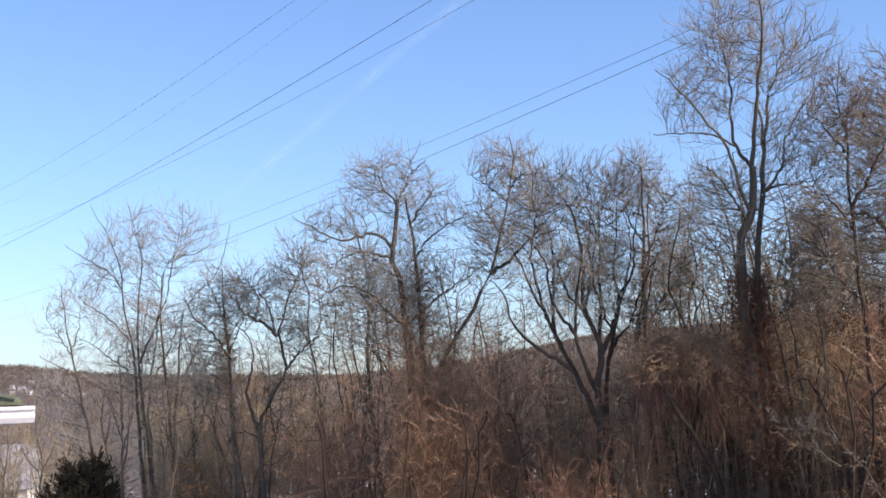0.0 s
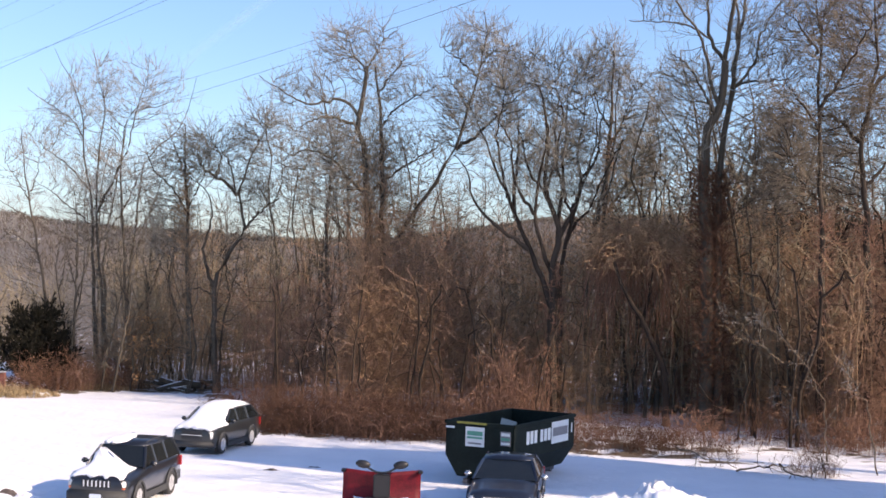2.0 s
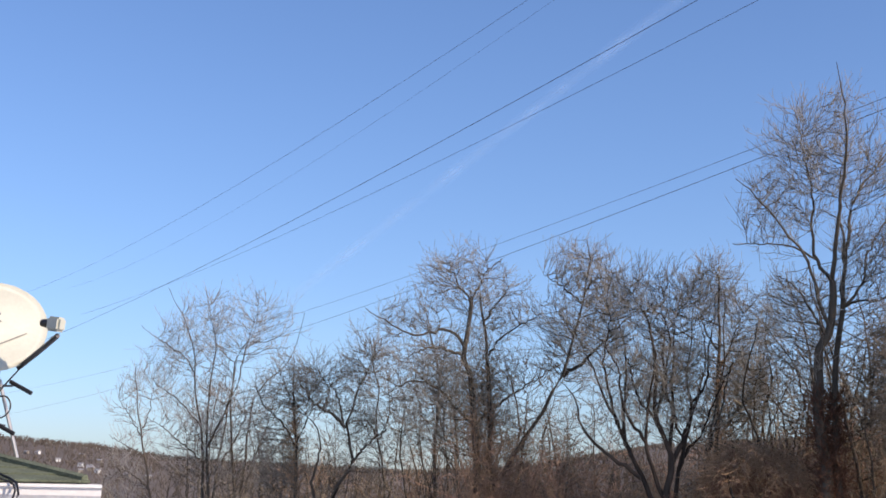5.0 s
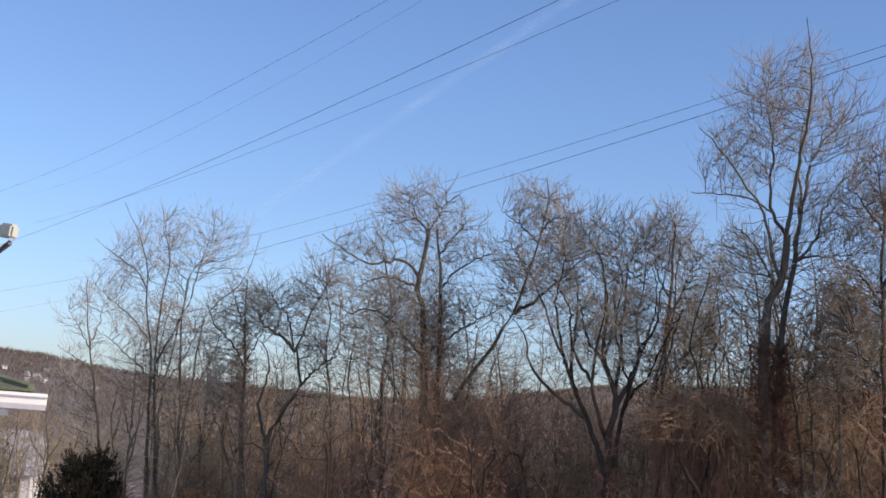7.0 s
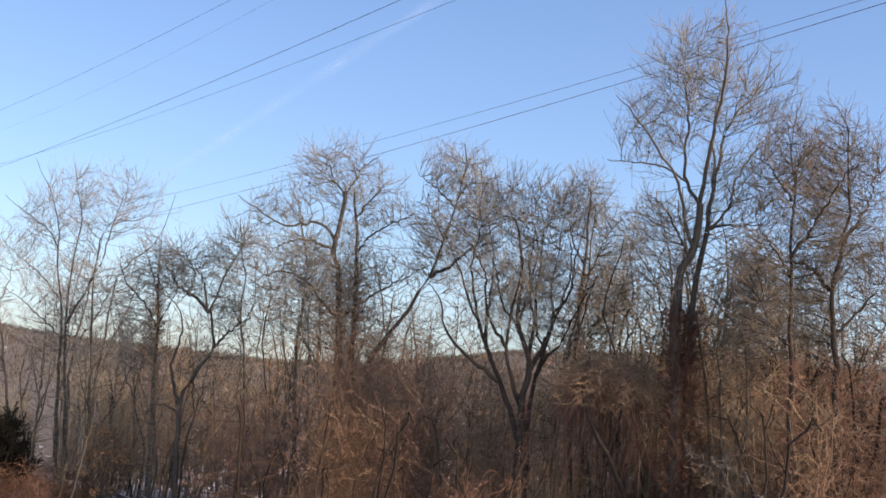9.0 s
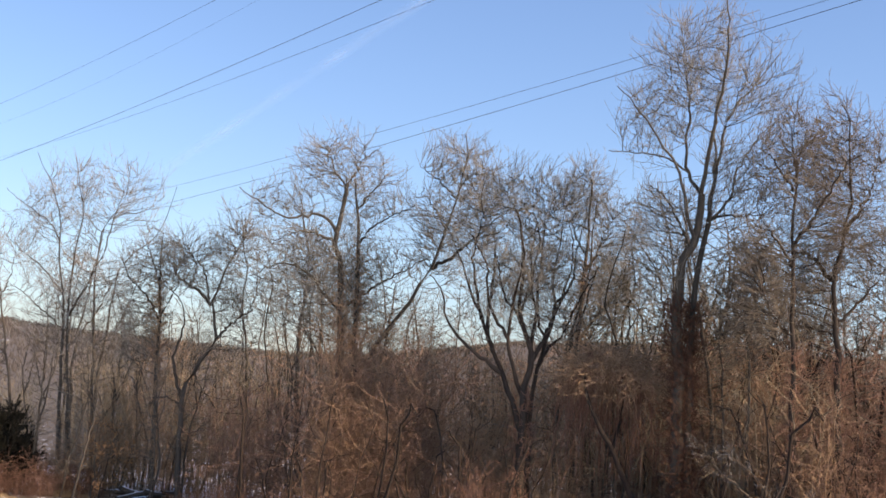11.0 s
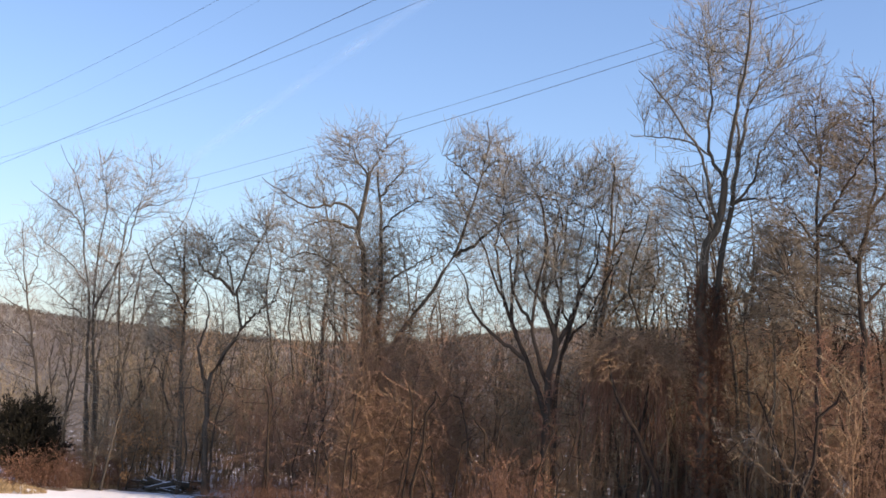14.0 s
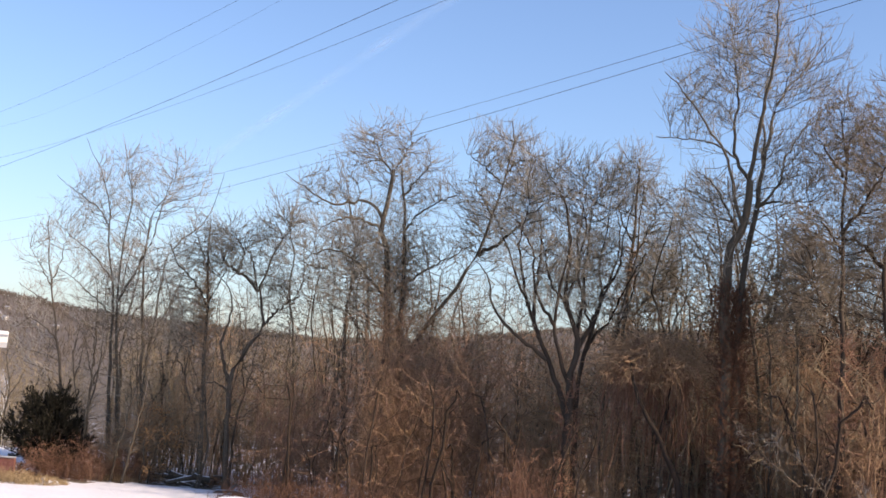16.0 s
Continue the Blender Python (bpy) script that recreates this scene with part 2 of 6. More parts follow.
def scatter_in(rng, crown, n, deep=0.75):
    """n points spread through the crown's ellipsoids (x, z, half width, half height), thicker towards the outside."""
    vol = np.array([a * a * h for _, _, a, h in crown]) ** 0.8
    who = rng.choice(len(crown), n, p=vol / vol.sum())
    c = np.array(crown)[who]
    way = unit(rng.normal(size=(n, 3)))
    # tufts that stand out, and gaps between them
    tufts = unit(rng.normal(size=(len(crown), 13, 3)))
    near = np.einsum("ij,ikj->ik", way, tufts[who]).max(1)
    edge = 0.86 + 0.2 * np.exp(-((1 - near) / 0.12) ** 2)
    q = way * (rng.random(n) ** 0.38 * edge)[:, None]
    return np.stack([c[:, 0] + q[:, 0] * c[:, 2], q[:, 1] * c[:, 2] * deep, c[:, 1] + q[:, 2] * c[:, 3]], 1)


def branch_net(rng, stems, marks, low, droop, stray=0.7):
    """Joins the marks in the crown to the stems by short ways that run up and outwards. Gives nodes, parents, and how many are stem."""
    pos, par = [], []
    for line in stems:
        first = len(pos)
        for j, p in enumerate(line):
            pos.append(p)
            par.append(first + j - 1 if j else -1)
    n0, n = len(pos), len(marks)
    pos = np.array(pos)
    able = np.flatnonzero(pos[:, 2] > low)

    def cost(a, m, way):
        d = np.linalg.norm(m - a, axis=-1)
        return d + droop * np.maximum(a[..., 2] - m[..., 2] + 0.25 * d, 0) + stray * way

    c = cost(pos[None, able], marks[:, None], 0.0)
    near, best = able[c.argmin(1)], c.min(1)
    path = np.zeros(n0 + 2 * n)
    nodes = np.concatenate([pos, np.zeros((2 * n, 3))])
    parent = np.array(par + [0] * 2 * n)
    size = n0
    for _ in range(n):
        j = int(best.argmin())
        a, m = nodes[near[j]], marks[j]
        d = float(np.linalg.norm(m - a))
        # a slightly bent way: a knee halfway, then the mark
        nodes[size], parent[size] = (a + m) / 2 + rng.normal(size=3) * 0.05 * d + np.array([0, 0, -0.04 * d]), near[j]
        nodes[size + 1], parent[size + 1] = m, size
        path[size], path[size + 1] = path[near[j]] + d / 2, path[near[j]] + d
        best[j] = np.inf
        c = cost(m[None], marks, path[size + 1])
        closer = (c < best) & np.isfinite(best)
        near[closer], best[closer] = size + 1, c[closer]
        size += 2
    return nodes, parent, n0


def runs_of(pos, par, n0, tip, power=2.6, most=0.08):
    """Splits grown branches into runs from fork to fork end, thick where they carry much: groups of points and radii by length."""
    n = len(pos)
    load = np.zeros(n)
    kids = np.zeros(n, int)
    for i in range(n - 1, n0 - 1, -1):
        load[i] = max(load[i], tip ** power)
        load[par[i]] += load[i]
        kids[par[i]] += 1
    rad = np.minimum(load ** (1 / power), most)
    main = {}
    for i in range(n0, n):
        p = par[i]
        if p >= n0 and (p not in main or load[i] > load[main[p]]):
            main[p] = i
    groups = collections.defaultdict(list)
    for i in range(n0, n):
        p = par[i]
        if p >= n0 and main[p] == i:
            continue
        line = [p, i]
        while line[-1] in main:
            line.append(main[line[-1]])
        r = rad[line]
        r[0] = r[1]
        groups[len(line)].append((pos[line], r))
    return [(np.array([g[0] for g in v]), np.array([g[1] for g in v]), 5 if k > 9 else 4) for k, v in sorted(groups.items())], rad


def twigs_on(rng, pos, par, n0, rad, m, length, up, jig, size, k=4):
    """m crooked twigs on the thinner branches, turning up at their ends."""
    ids = np.arange(n0, len(pos))
    wt = 1 / (0.02 + rad[ids]) ** 1.2
    i = rng.choice(ids, m, p=wt / wt.sum())
    tan = unit(pos[i] - pos[par[i]])
    start = pos[i] - tan * (np.linalg.norm(pos[i] - pos[par[i]], axis=1) * rng.random(m))[:, None]
    side = unit(np.cross(tan, rng.normal(size=(m, 3))))
    a = np.radians(rng.uniform(12, 55, m))[:, None]
    way = unit(np.cos(a) * tan + np.sin(a) * side)
    L = length * rng.uniform(0.5, 1.3, m)
    P = np.empty((m, k, 3))
    P[:, 0] = start
    for j in range(1, k):
        way = unit(way + np.array([0, 0, up * 0.6]) + rng.normal(size=(m, 3)) * jig * 0.55)
        P[:, j] = P[:, j - 1] + way * (L / (k - 1))[:, None]
    R = size * np.linspace(0.0118, 0.0062, k)[None] * rng.uniform(0.8, 1.2, m)[:, None]
    return P, R


def tree(at, stems, crown, seed, points=600, twigs=2000, up=0.1, jig=0.18, wood=None, fine=None, ivy=0, ivy_to=9.0, ivy_mat=None, label="", size=1.0, spurs=1.0, group="trees at the edge of the wood"):
    """A bare tree: trunk with its limbs, branches grown to fill the crown, and twigs; ivy round the trunk where it has any."""
    rng = np.random.default_rng(seed)
    k = 22
    P, R = [], []
    for i, (pts, r0, r1) in enumerate(stems):
        c = curve_through(pts, k)
        c[2:] += np.cumsum(rng.normal(size=(k - 2, 3)), axis=0) * 0.012 + rng.normal(size=(k - 2, 3)) * (0.02 + 0.08 * jig)
        P.append(c)
        R.append(np.maximum((r0 + (r1 - r0) * np.linspace(0, 1, k) ** 0.9) * 0.9, 0.014))
    P, R = np.array(P), np.array(R)
    grounded = P[:, 0, 2] < 1.0
    R[grounded, 0] *= 1.35
    ob = thing("bare_tree", pose(*at), label, "tree", group)
    v, f = tubes([(P, R, 7)])
    part_of("trunk", quads("trunk", v, f, wood or BARK_GREY), ob)
    # sparser growth hangs below the crown proper
    x, z, a, h = min(crown, key=lambda c: c[1] - c[3])
    crown = crown + [(x, z - h, a * 0.95, 2.2)]
    bottom = min(z - h for _, z, _, h in crown)
    pos, par, n0 = branch_net(rng, P, scatter_in(rng, crown, points), bottom - 0.6, 0.9 + 3 * up)
    runs, rad = runs_of(pos, par, n0, 0.0100 * size)
    T = twigs_on(rng, pos, par, n0, rad, twigs, 1.05, up, jig, size)
    S = branch_out(rng, T[0], T[1], int(twigs * spurs), 0.38, (25, 60), 2, up, jig, 0.010 * size, 0.0065 * size)
    v, f = tubes(runs + [(T[0], T[1], 3), (S[0], S[1], 3)])
    me = quads("crown", v, f, wood or BARK_GREY)
    me.materials.append(fine or TWIG_GREY)
    boughs = sum(p.shape[0] * (p.shape[1] - 1) * c for p, _, c in runs)
    me.polygons.foreach_set("material_index", (np.arange(len(f)) >= boughs).astype(np.int32))
    part_of("crown", me, ob)
    if ivy:
        keep = np.flatnonzero(grounded)
        round_it = [P[keep] + R[keep][..., None] * np.array([math.cos(q), math.sin(q), 0]) for q in np.arange(7) * 0.9]
        I1 = sprout(rng, np.concatenate(round_it), np.concatenate([R[keep]] * 7), ivy, 0.0, 0.9, (20, 95), 5, 0.05, 0.35, 0.022, 0.010, 0.2)
        ok = I1[0][:, 0, 2] < ivy_to
        I1 = (I1[0][ok], I1[1][ok])
        I2 = sprout(rng, I1[0], I1[1], ivy * 2, 0.0, 0.45, (20, 90), 3, -0.1, 0.35, 0.02, 0.008)
        v, f = tubes([(I1[0], I1[1], 3), (I2[0], I2[1], 3)])
        part_of("ivy", quads("ivy", v, f, ivy_mat or VINE_RED), ob, "bare reddish climbing vine")
    return ob


def canes(rng, n, w, d, h, k=7, arch=0.5, r=0.012, dome=True):
    """Tangled canes over an ellipse of ground, w by d metres, h high at the middle."""
    a, q = rng.uniform(0, 2 * np.pi, n), np.sqrt(rng.random(n))
    x, y = np.cos(a) * q * w / 2, np.sin(a) * q * d / 2
    top = h * (np.sqrt(np.maximum(1 - q ** 2 * 0.8, 0.1)) if dome else 1) * rng.uniform(0.45, 1.0, n)
    lean = rng.normal(size=(n, 2)) * arch
    s = np.linspace(0, 1, k)
    P = np.empty((n, k, 3))
    bend = rng.normal(size=(n, 2)) * arch * 0.8
    rise = np.sin(s * rng.uniform(1.2, 2.2, n)[:, None])
    P[:, :, 0] = x[:, None] + lean[:, :1] * s * top[:, None] * 0.5 + bend[:, :1] * s ** 2 * top[:, None] * 0.4
    P[:, :, 1] = y[:, None] + lean[:, 1:] * s * top[:, None] * 0.5 + bend[:, 1:] * s ** 2 * top[:, None] * 0.4
    P[:, :, 2] = rise * top[:, None] - 0.05
    P[:, 1:] += rng.normal(size=(n, k - 1, 3)) * 0.03 * h ** 0.5
    R = np.full((n, k), r) * rng.uniform(0.6, 1.6, n)[:, None] * np.linspace(1, 0.4, k)
    return P, R


def tangle(rng, n, w, d, h, k=6, step=0.5, low=0.0, r=0.009):
    """Vines that wander every way through a dome of space, w by d by h metres."""
    a, q = rng.uniform(0, 2 * np.pi, n), np.sqrt(rng.random(n))
    P = np.empty((n, k, 3))
    roof = h * (1 - 0.75 * q ** 2.5)
    P[:, 0, 0], P[:, 0, 1] = np.cos(a) * q * w / 2, np.sin(a) * q * d / 2
    P[:, 0, 2] = low + (roof - low) * rng.random(n) ** 0.8
    way = unit(rng.normal(size=(n, 3)) * np.array([1, 1, 0.9]))
    for j in range(1, k):
        mid = P[:, j - 1] * np.array([-0.10 / w, -0.10 / d, 0]) + np.array([0, 0, 0.05])
        over = np.maximum(P[:, j - 1, 2] - roof, 0) * 1.2
        mid[:, 2] -= over
        way = unit(way + rng.normal(size=(n, 3)) * 0.34 + mid)
        P[:, j] = P[:, j - 1] + way * step
    P[:, :, 2] = np.maximum(P[:, :, 2], 0.02)
    R = r * rng.uniform(0.6, 1.7, n)[:, None] * np.linspace(1, 0.5, k)[None]
    return P, R


def thicket_mesh(seed, w, d, h, n, side, mat, r=0.012, arch=0.5, wild=0, fine=0.009):
    rng = np.random.default_rng(seed)
    P, R = canes(rng, n, w, d, h, r=r, arch=arch)
    S = sprout(rng, P, R, side, 0.2, 0.28 * h ** 0.7, (30, 85), 3, 0.04, 0.25, 0.010, 0.005)
    T = tangle(rng, wild, w, d, h, step=0.24 * h ** 0.6, r=fine)
    U = sprout(rng, T[0], T[1], wild * 2, 0.0, 0.24 * h ** 0.6, (25, 80), 2, 0.1, 0.3, 0.010, 0.0045)
    v, f = tubes([(P, R, 3), (S[0], S[1], 3), (T[0], T[1], 3), (U[0], U[1], 3)])
    return quads("thicket", v, f, mat)


def sapling_stand_mesh(seed, w, d, n, h, mat, thick=0.028):
    """A stand of thin, crooked young stems with branches every way."""
    rng = np.random.default_rng(seed)
    P, R = canes(rng, n, w, d, h, arch=0.26, r=thick, dome=False)
    P[:, 1:] += rng.normal(size=P[:, 1:].shape) * 0.07
    A = branch_out(rng, P, R, n * 5, 2.1, (35, 85), 5, 0.05, 0.26, 0.020, 0.010, u0=0.17)
    B = branch_out(rng, A[0], A[1], n * 12, 1.0, (25, 75), 3, 0.05, 0.26, 0.012, 0.0065)
    v, f = tubes([(P, R, 4), (A[0], A[1], 3), (B[0], B[1], 3)])
    return quads("sapling_stand", v, f, mat)


# ---- ground: the snowed lot, the floor of the wood, the valley and the hill behind it, one sheet ----
def lot_edge(x):
    """How far from the camera the snow of the lot ends and the brush begins."""
    return np.interp(x, [-60, -24, -18, -15, -11, -8, -6, 1, 6.6, 12, 16, 22, 40], [64, 64, 65.5, 69, 69, 58, 53, 52.5, 50, 48, 48.5, 45, 30])


RIDGE_AZ = [-60, -30, -22, -18, -14, -9, -5, 0, 5, 10, 25, 60]
RIDGE_EL = [2.0, 2.3, 2.3, 2.05, 1.6, 1.45, 1.3, 1.5, 2.3, 2.6, 2.6, 2.2]


def ground_height(x, y):
    az = np.degrees(np.arctan2(x, np.maximum(y, 1.0)))
    far = np.hypot(x, y)
    top = 2600 * np.tan(np.radians(np.interp(az, RIDGE_AZ, RIDGE_EL))) + EYE - 5
    s = np.clip((far - 700) / 1900, 0, 1)
    hill = top * s * s * (3 - 2 * s)
    past = np.clip(y - lot_edge(x), 0, 30) / 30
    dip = np.clip((far - 82) / 45, 0, 1) * np.clip((-x - 14) / 18, 0, 1)
    rough = 0.10 * np.sin(x * 0.8 + y * 0.5) * np.sin(y * 0.9 - x * 0.3) + 0.12 * np.sin(x * 0.21 + 1) * np.sin(y * 0.17)
    return hill - 5.0 * dip * dip * (3 - 2 * dip) + past * rough * 2 + 0.015 * np.sin(x * 1.7 + 0.4 * y) * np.sin(y * 2.1) + np.where(far > 700, 9 * np.sin(x * 0.0045) * np.sin(y * 0.0037) * s * (1 - s), 0)


def z_at(x, y):
    return float(ground_height(np.array(float(x)), np.array(float(y))))


def make_ground():
    xs = np.unique(np.concatenate([-np.geomspace(30, 3600, 48), np.arange(-30, 30.1, 0.5), np.geomspace(30, 3600, 48)]))
    ys = np.unique(np.concatenate([-np.geomspace(10, 800, 16), np.arange(-10, 20, 2.5), np.arange(20, 100, 0.5), np.geomspace(100, 4500, 80)]))
    X, Y = np.meshgrid(xs, ys)
    Z = ground_height(X, Y)
    v = np.stack([X, Y, Z], -1).reshape(-1, 3)
    nx, ny = len(xs), len(ys)
    i = np.arange(ny - 1)[:, None] * nx + np.arange(nx - 1)[None]
    f = np.stack([i, i + 1, i + nx + 1, i + nx], -1).reshape(-1, 4)
    me = quads("ground", v, f, SNOW_GROUND)
    over = Y - lot_edge(X)
    cover = np.interp(over, [-0.6, 0.5, 5, 8, 12, 18, 24, 40, 200, 400], [1.0, 0.42, 0.44, 0.86, 0.88, 0.66, 0.58, 0.40, 0.30, 0.20])
    cover += 0.35 * np.exp(-((X - 14.5) / 3.2) ** 2 - ((Y - 50.6) / 2.0) ** 2)
    at = me.attributes.new("snow", "FLOAT", "POINT")
    at.data.foreach_set("value", cover.astype(np.float32).ravel())
    ob = new("ground", me)
    return tagged(ob, "snow-covered lot running into leaf litter with patches of snow", "ground", kind="structure")


make_ground()


# ---- the wooded hill far behind ----
def far_wood():
    rng = np.random.default_rng(5)
    n, m = 7500, 3
    az = np.radians(rng.uniform(-30, 30, n))
    far = 700 + 1920 * rng.random(n) ** 0.55
    x, y = np.sin(az) * far, np.cos(az) * far
    base = np.repeat(np.stack([x, y, ground_height(x, y)], 1), m, 0)
    base[:, :2] += rng.normal(size=(n * m, 2)) * 3.5
    h = np.repeat(rng.uniform(6.0, 11.0, n), m) * rng.uniform(0.6, 1.0, n * m)
    P = np.empty((n * m, 2, 3))
    lean = rng.normal(size=(n * m, 2)) * 0.42
    for j, s in enumerate((0.15, 1.0)):
        P[:, j, 0] = base[:, 0] + lean[:, 0] * h * s ** 1.3
        P[:, j, 1] = base[:, 1] + lean[:, 1] * h * s ** 1.3
        P[:, j, 2] = base[:, 2] + h * s
    R = np.array([0.00030, 0.00015])[None] * np.repeat(far, m)[:, None] * rng.uniform(0.6, 1.5, n * m)[:, None]
    v, f = tubes([(P, R, 3)])
    tagged(new("far_woodland", quads("far_woodland", v, f, FAR_WOOD_HAZED)), "brown leafless woodland covering a distant hill, haze put into its colour", "woodland", kind="stuff")


far_wood()


# ---- trees at the edge of the wood; limbs in metres from the foot of each tree ----
def limbs_xz(rows):
    """Limbs drawn in the tree's broad plane, with some depth of their own, each starting on an earlier one: ((x, z) points, foot and end thickness)."""
    rng = np.random.default_rng(len(rows) * 7 + 1)
    made, wood = [], np.empty((0, 3))
    for pts, r0, r1 in rows:
        grounded = pts[0][1] < 1
        dip = rng.uniform(-0.04, 0.04) if grounded else rng.choice((-1, 1)) * rng.uniform(0.1, 0.4)
        q = np.array([(x, 0.0, z) for x, z in pts], float)
        if len(wood) and not grounded:
            near = wood[np.hypot(wood[:, 0] - q[0, 0], wood[:, 2] - q[0, 2]).argmin()]
            q[0, 0], q[0, 2], q[:, 1] = near[0], near[2], near[1]
        elif grounded:
            q[:, 1] = 0.25 * len(made) * (-1) ** len(made)
        run = np.r_[0, np.cumsum(np.hypot(np.diff(q[:, 0]), np.diff(q[:, 2])))]
        q[:, 1] += dip * run
        made.append(([tuple(p) for p in q], r0, r1))
        wood = np.concatenate([wood, curve_through(q, 40)])
    return made


def hero(x, y, rows, crown, seed, **kw):
    return tree((x, y, z_at(x, y) - 0.1), limbs_xz(rows), crown, seed, **kw)


GREY = "bare deciduous tree with grey bark and fine twigs"
# slender tree by the evergreen
hero(-19.4, 72, [([(0, 0), (-0.4, 4.7), (-0.7, 6.7), (-1.1, 8.7), (-1.4, 10.3), (-1.7, 12.1), (-1.9, 13.5)], 0.13, 0.02),
     ([(-0.8, 6.9), (-1.6, 7.7), (-2.6, 8.1)], 0.05, 0.014),
     ([(-1.1, 8.7), (-2.2, 9.3), (-3.1, 9.9)], 0.045, 0.014),
     ([(-1.3, 9.6), (-2.2, 10.9), (-2.9, 11.7)], 0.045, 0.014),
     ([(-1.4, 9.9), (-1.1, 10.9), (-1, 12.3)], 0.05, 0.014)],
     [(-1.7, 11.5, 1.6, 2.4), (-2, 8.2, 1.4, 1.4)], seed=11, points=170, twigs=370, up=0.3, wood=BARK_DARK, fine=TWIG_PALE, label='slender bare young tree with pale fine twigs')
# pale, many-stemmed tree with a fan of fine twigs
hero(-17.3, 74, [([(0, 0), (-0.6, 7.2), (-0.7, 9.4), (-1, 11.2), (-1.3, 12.5), (-1.4, 14.3), (-2, 16.2), (-3.2, 18.3)], 0.15, 0.011),
     ([(0.5, 0), (-0.2, 7.3), (-0.4, 9.7), (-0.4, 12.2), (-0.3, 13.5), (-0.1, 14.9), (-0.5, 16.6), (-0.8, 18.1)], 0.14, 0.011),
     ([(1.6, 0), (1, 7.3), (0.7, 9.8), (0.6, 11.5), (0.7, 13.5), (0.8, 14.5), (1.7, 15.8), (1.9, 18.2)], 0.14, 0.011),
     ([(1.6, 4.3), (1.4, 8), (1.5, 10.5), (1.7, 12.3), (2.4, 13.4), (3.3, 14.3), (3.9, 15.9), (4.1, 17.4)], 0.1, 0.011),
     ([(-0.7, 8.5), (-1.6, 9.4), (-3, 10.5), (-3.9, 11)], 0.06, 0.011),
     ([(-0.9, 10.6), (-1.9, 11.8), (-3.1, 12.7), (-4, 13.5)], 0.06, 0.011),
     ([(-1.3, 13.4), (-1.9, 14.3), (-3.2, 15.2), (-4.4, 16.1)], 0.05, 0.011),
     ([(-0.3, 9.3), (0.5, 11), (1.3, 12.9), (1.7, 14.5), (2.2, 16.5)], 0.09, 0.011)],
     [(0.1, 15.8, 3.4, 2.8), (-2.5, 14.1, 1.8, 2.8), (3.1, 15.9, 1.5, 2), (-0.1, 11.3, 3.6, 2)], seed=12, points=990, twigs=2180, up=0.3, jig=0.16, size=0.85, wood=BARK_GREY, fine=TWIG_PALE, label='pale many-stemmed bare tree with a fan of fine twigs')
# ivy-wrapped trunk
hero(-11.8, 71, [([(0, 0), (-0.3, 6.1), (-0.3, 8.7), (-0.5, 10.5), (-0.6, 12.3), (-0.6, 13.9)], 0.2, 0.03),
     ([(-0.4, 9.2), (-1.4, 10.7), (-2.3, 11.5), (-3, 12.6)], 0.08, 0.02),
     ([(-0.6, 11.1), (-1.1, 12.4), (-1.7, 13.4)], 0.06, 0.02),
     ([(-0.4, 9.8), (0.2, 11.1), (0.3, 12.3)], 0.06, 0.02)],
     [(-1.1, 12.4, 1.8, 1.8), (-1.4, 10.1, 1.5, 1.5)], seed=14, points=260, twigs=840, ivy=420, ivy_to=11.5, ivy_mat=VINE_BROWN, label='bare tree with a trunk wrapped in brown ivy')
# dark, crooked tree
hero(-10.3, 70, [([(0, 0), (-0.3, 3.6), (-0.3, 5.7), (0.4, 7.5), (1.1, 8.6), (0.9, 9.4), (0.7, 10.5), (1, 11.4), (1.2, 12.4), (1.9, 13.8)], 0.2, 0.03),
     ([(0.7, 10.4), (0.1, 10.9), (-0.6, 11.3), (-1.4, 11.8), (-2.3, 13.1)], 0.12, 0.02),
     ([(1.1, 8.6), (1.7, 9.2), (2.3, 9.8), (3, 10.2)], 0.1, 0.02),
     ([(-0.3, 5.7), (-0.9, 7.3), (-0.5, 8.8), (-0.6, 10.2), (-1.5, 11.1)], 0.11, 0.02),
     ([(-0.6, 11.3), (-0.3, 12.3), (-0.9, 13.3)], 0.07, 0.02),
     ([(-0.3, 5), (-1.3, 5.5), (-2.1, 4.9)], 0.07, 0.02),
     ([(-0.2, 3.7), (0.6, 3.9), (1.4, 4.5)], 0.06, 0.02),
     ([(0.7, 10.5), (0.3, 12.1), (-0.6, 13)], 0.07, 0.02)],
     [(-0.1, 12.6, 2.3, 1.8), (1.5, 13.8, 1.3, 1.6), (-1.6, 12.2, 1.2, 1.5), (1.6, 10.7, 1.4, 1.2)], seed=13, points=460, twigs=1340, wood=BARK_DARK, fine=TWIG_GREY, label='dark crooked bare tree with arching limbs')
# two thin groups behind
hero(-7.9, 78, [([(0, 0), (-0.4, 7.3), (-0.8, 9.9), (-1, 11.5), (-0.9, 13.2), (-1.3, 14.8), (-1.5, 16.3)], 0.13, 0.02),
     ([(1.5, 0), (0.9, 6.8), (0.5, 9.3), (0.7, 12), (0.3, 13.9)], 0.11, 0.02),
     ([(2.4, 0), (1.9, 7.5), (1.5, 10), (1.5, 12.3), (0.9, 14.3)], 0.1, 0.02),
     ([(-0.8, 9.9), (-0.3, 11.6), (-0.4, 13.5)], 0.06, 0.02)],
     [(-1, 14.1, 1.4, 2.3), (0.7, 12.9, 1.5, 2.3)], seed=15, points=390, twigs=790, label=GREY)
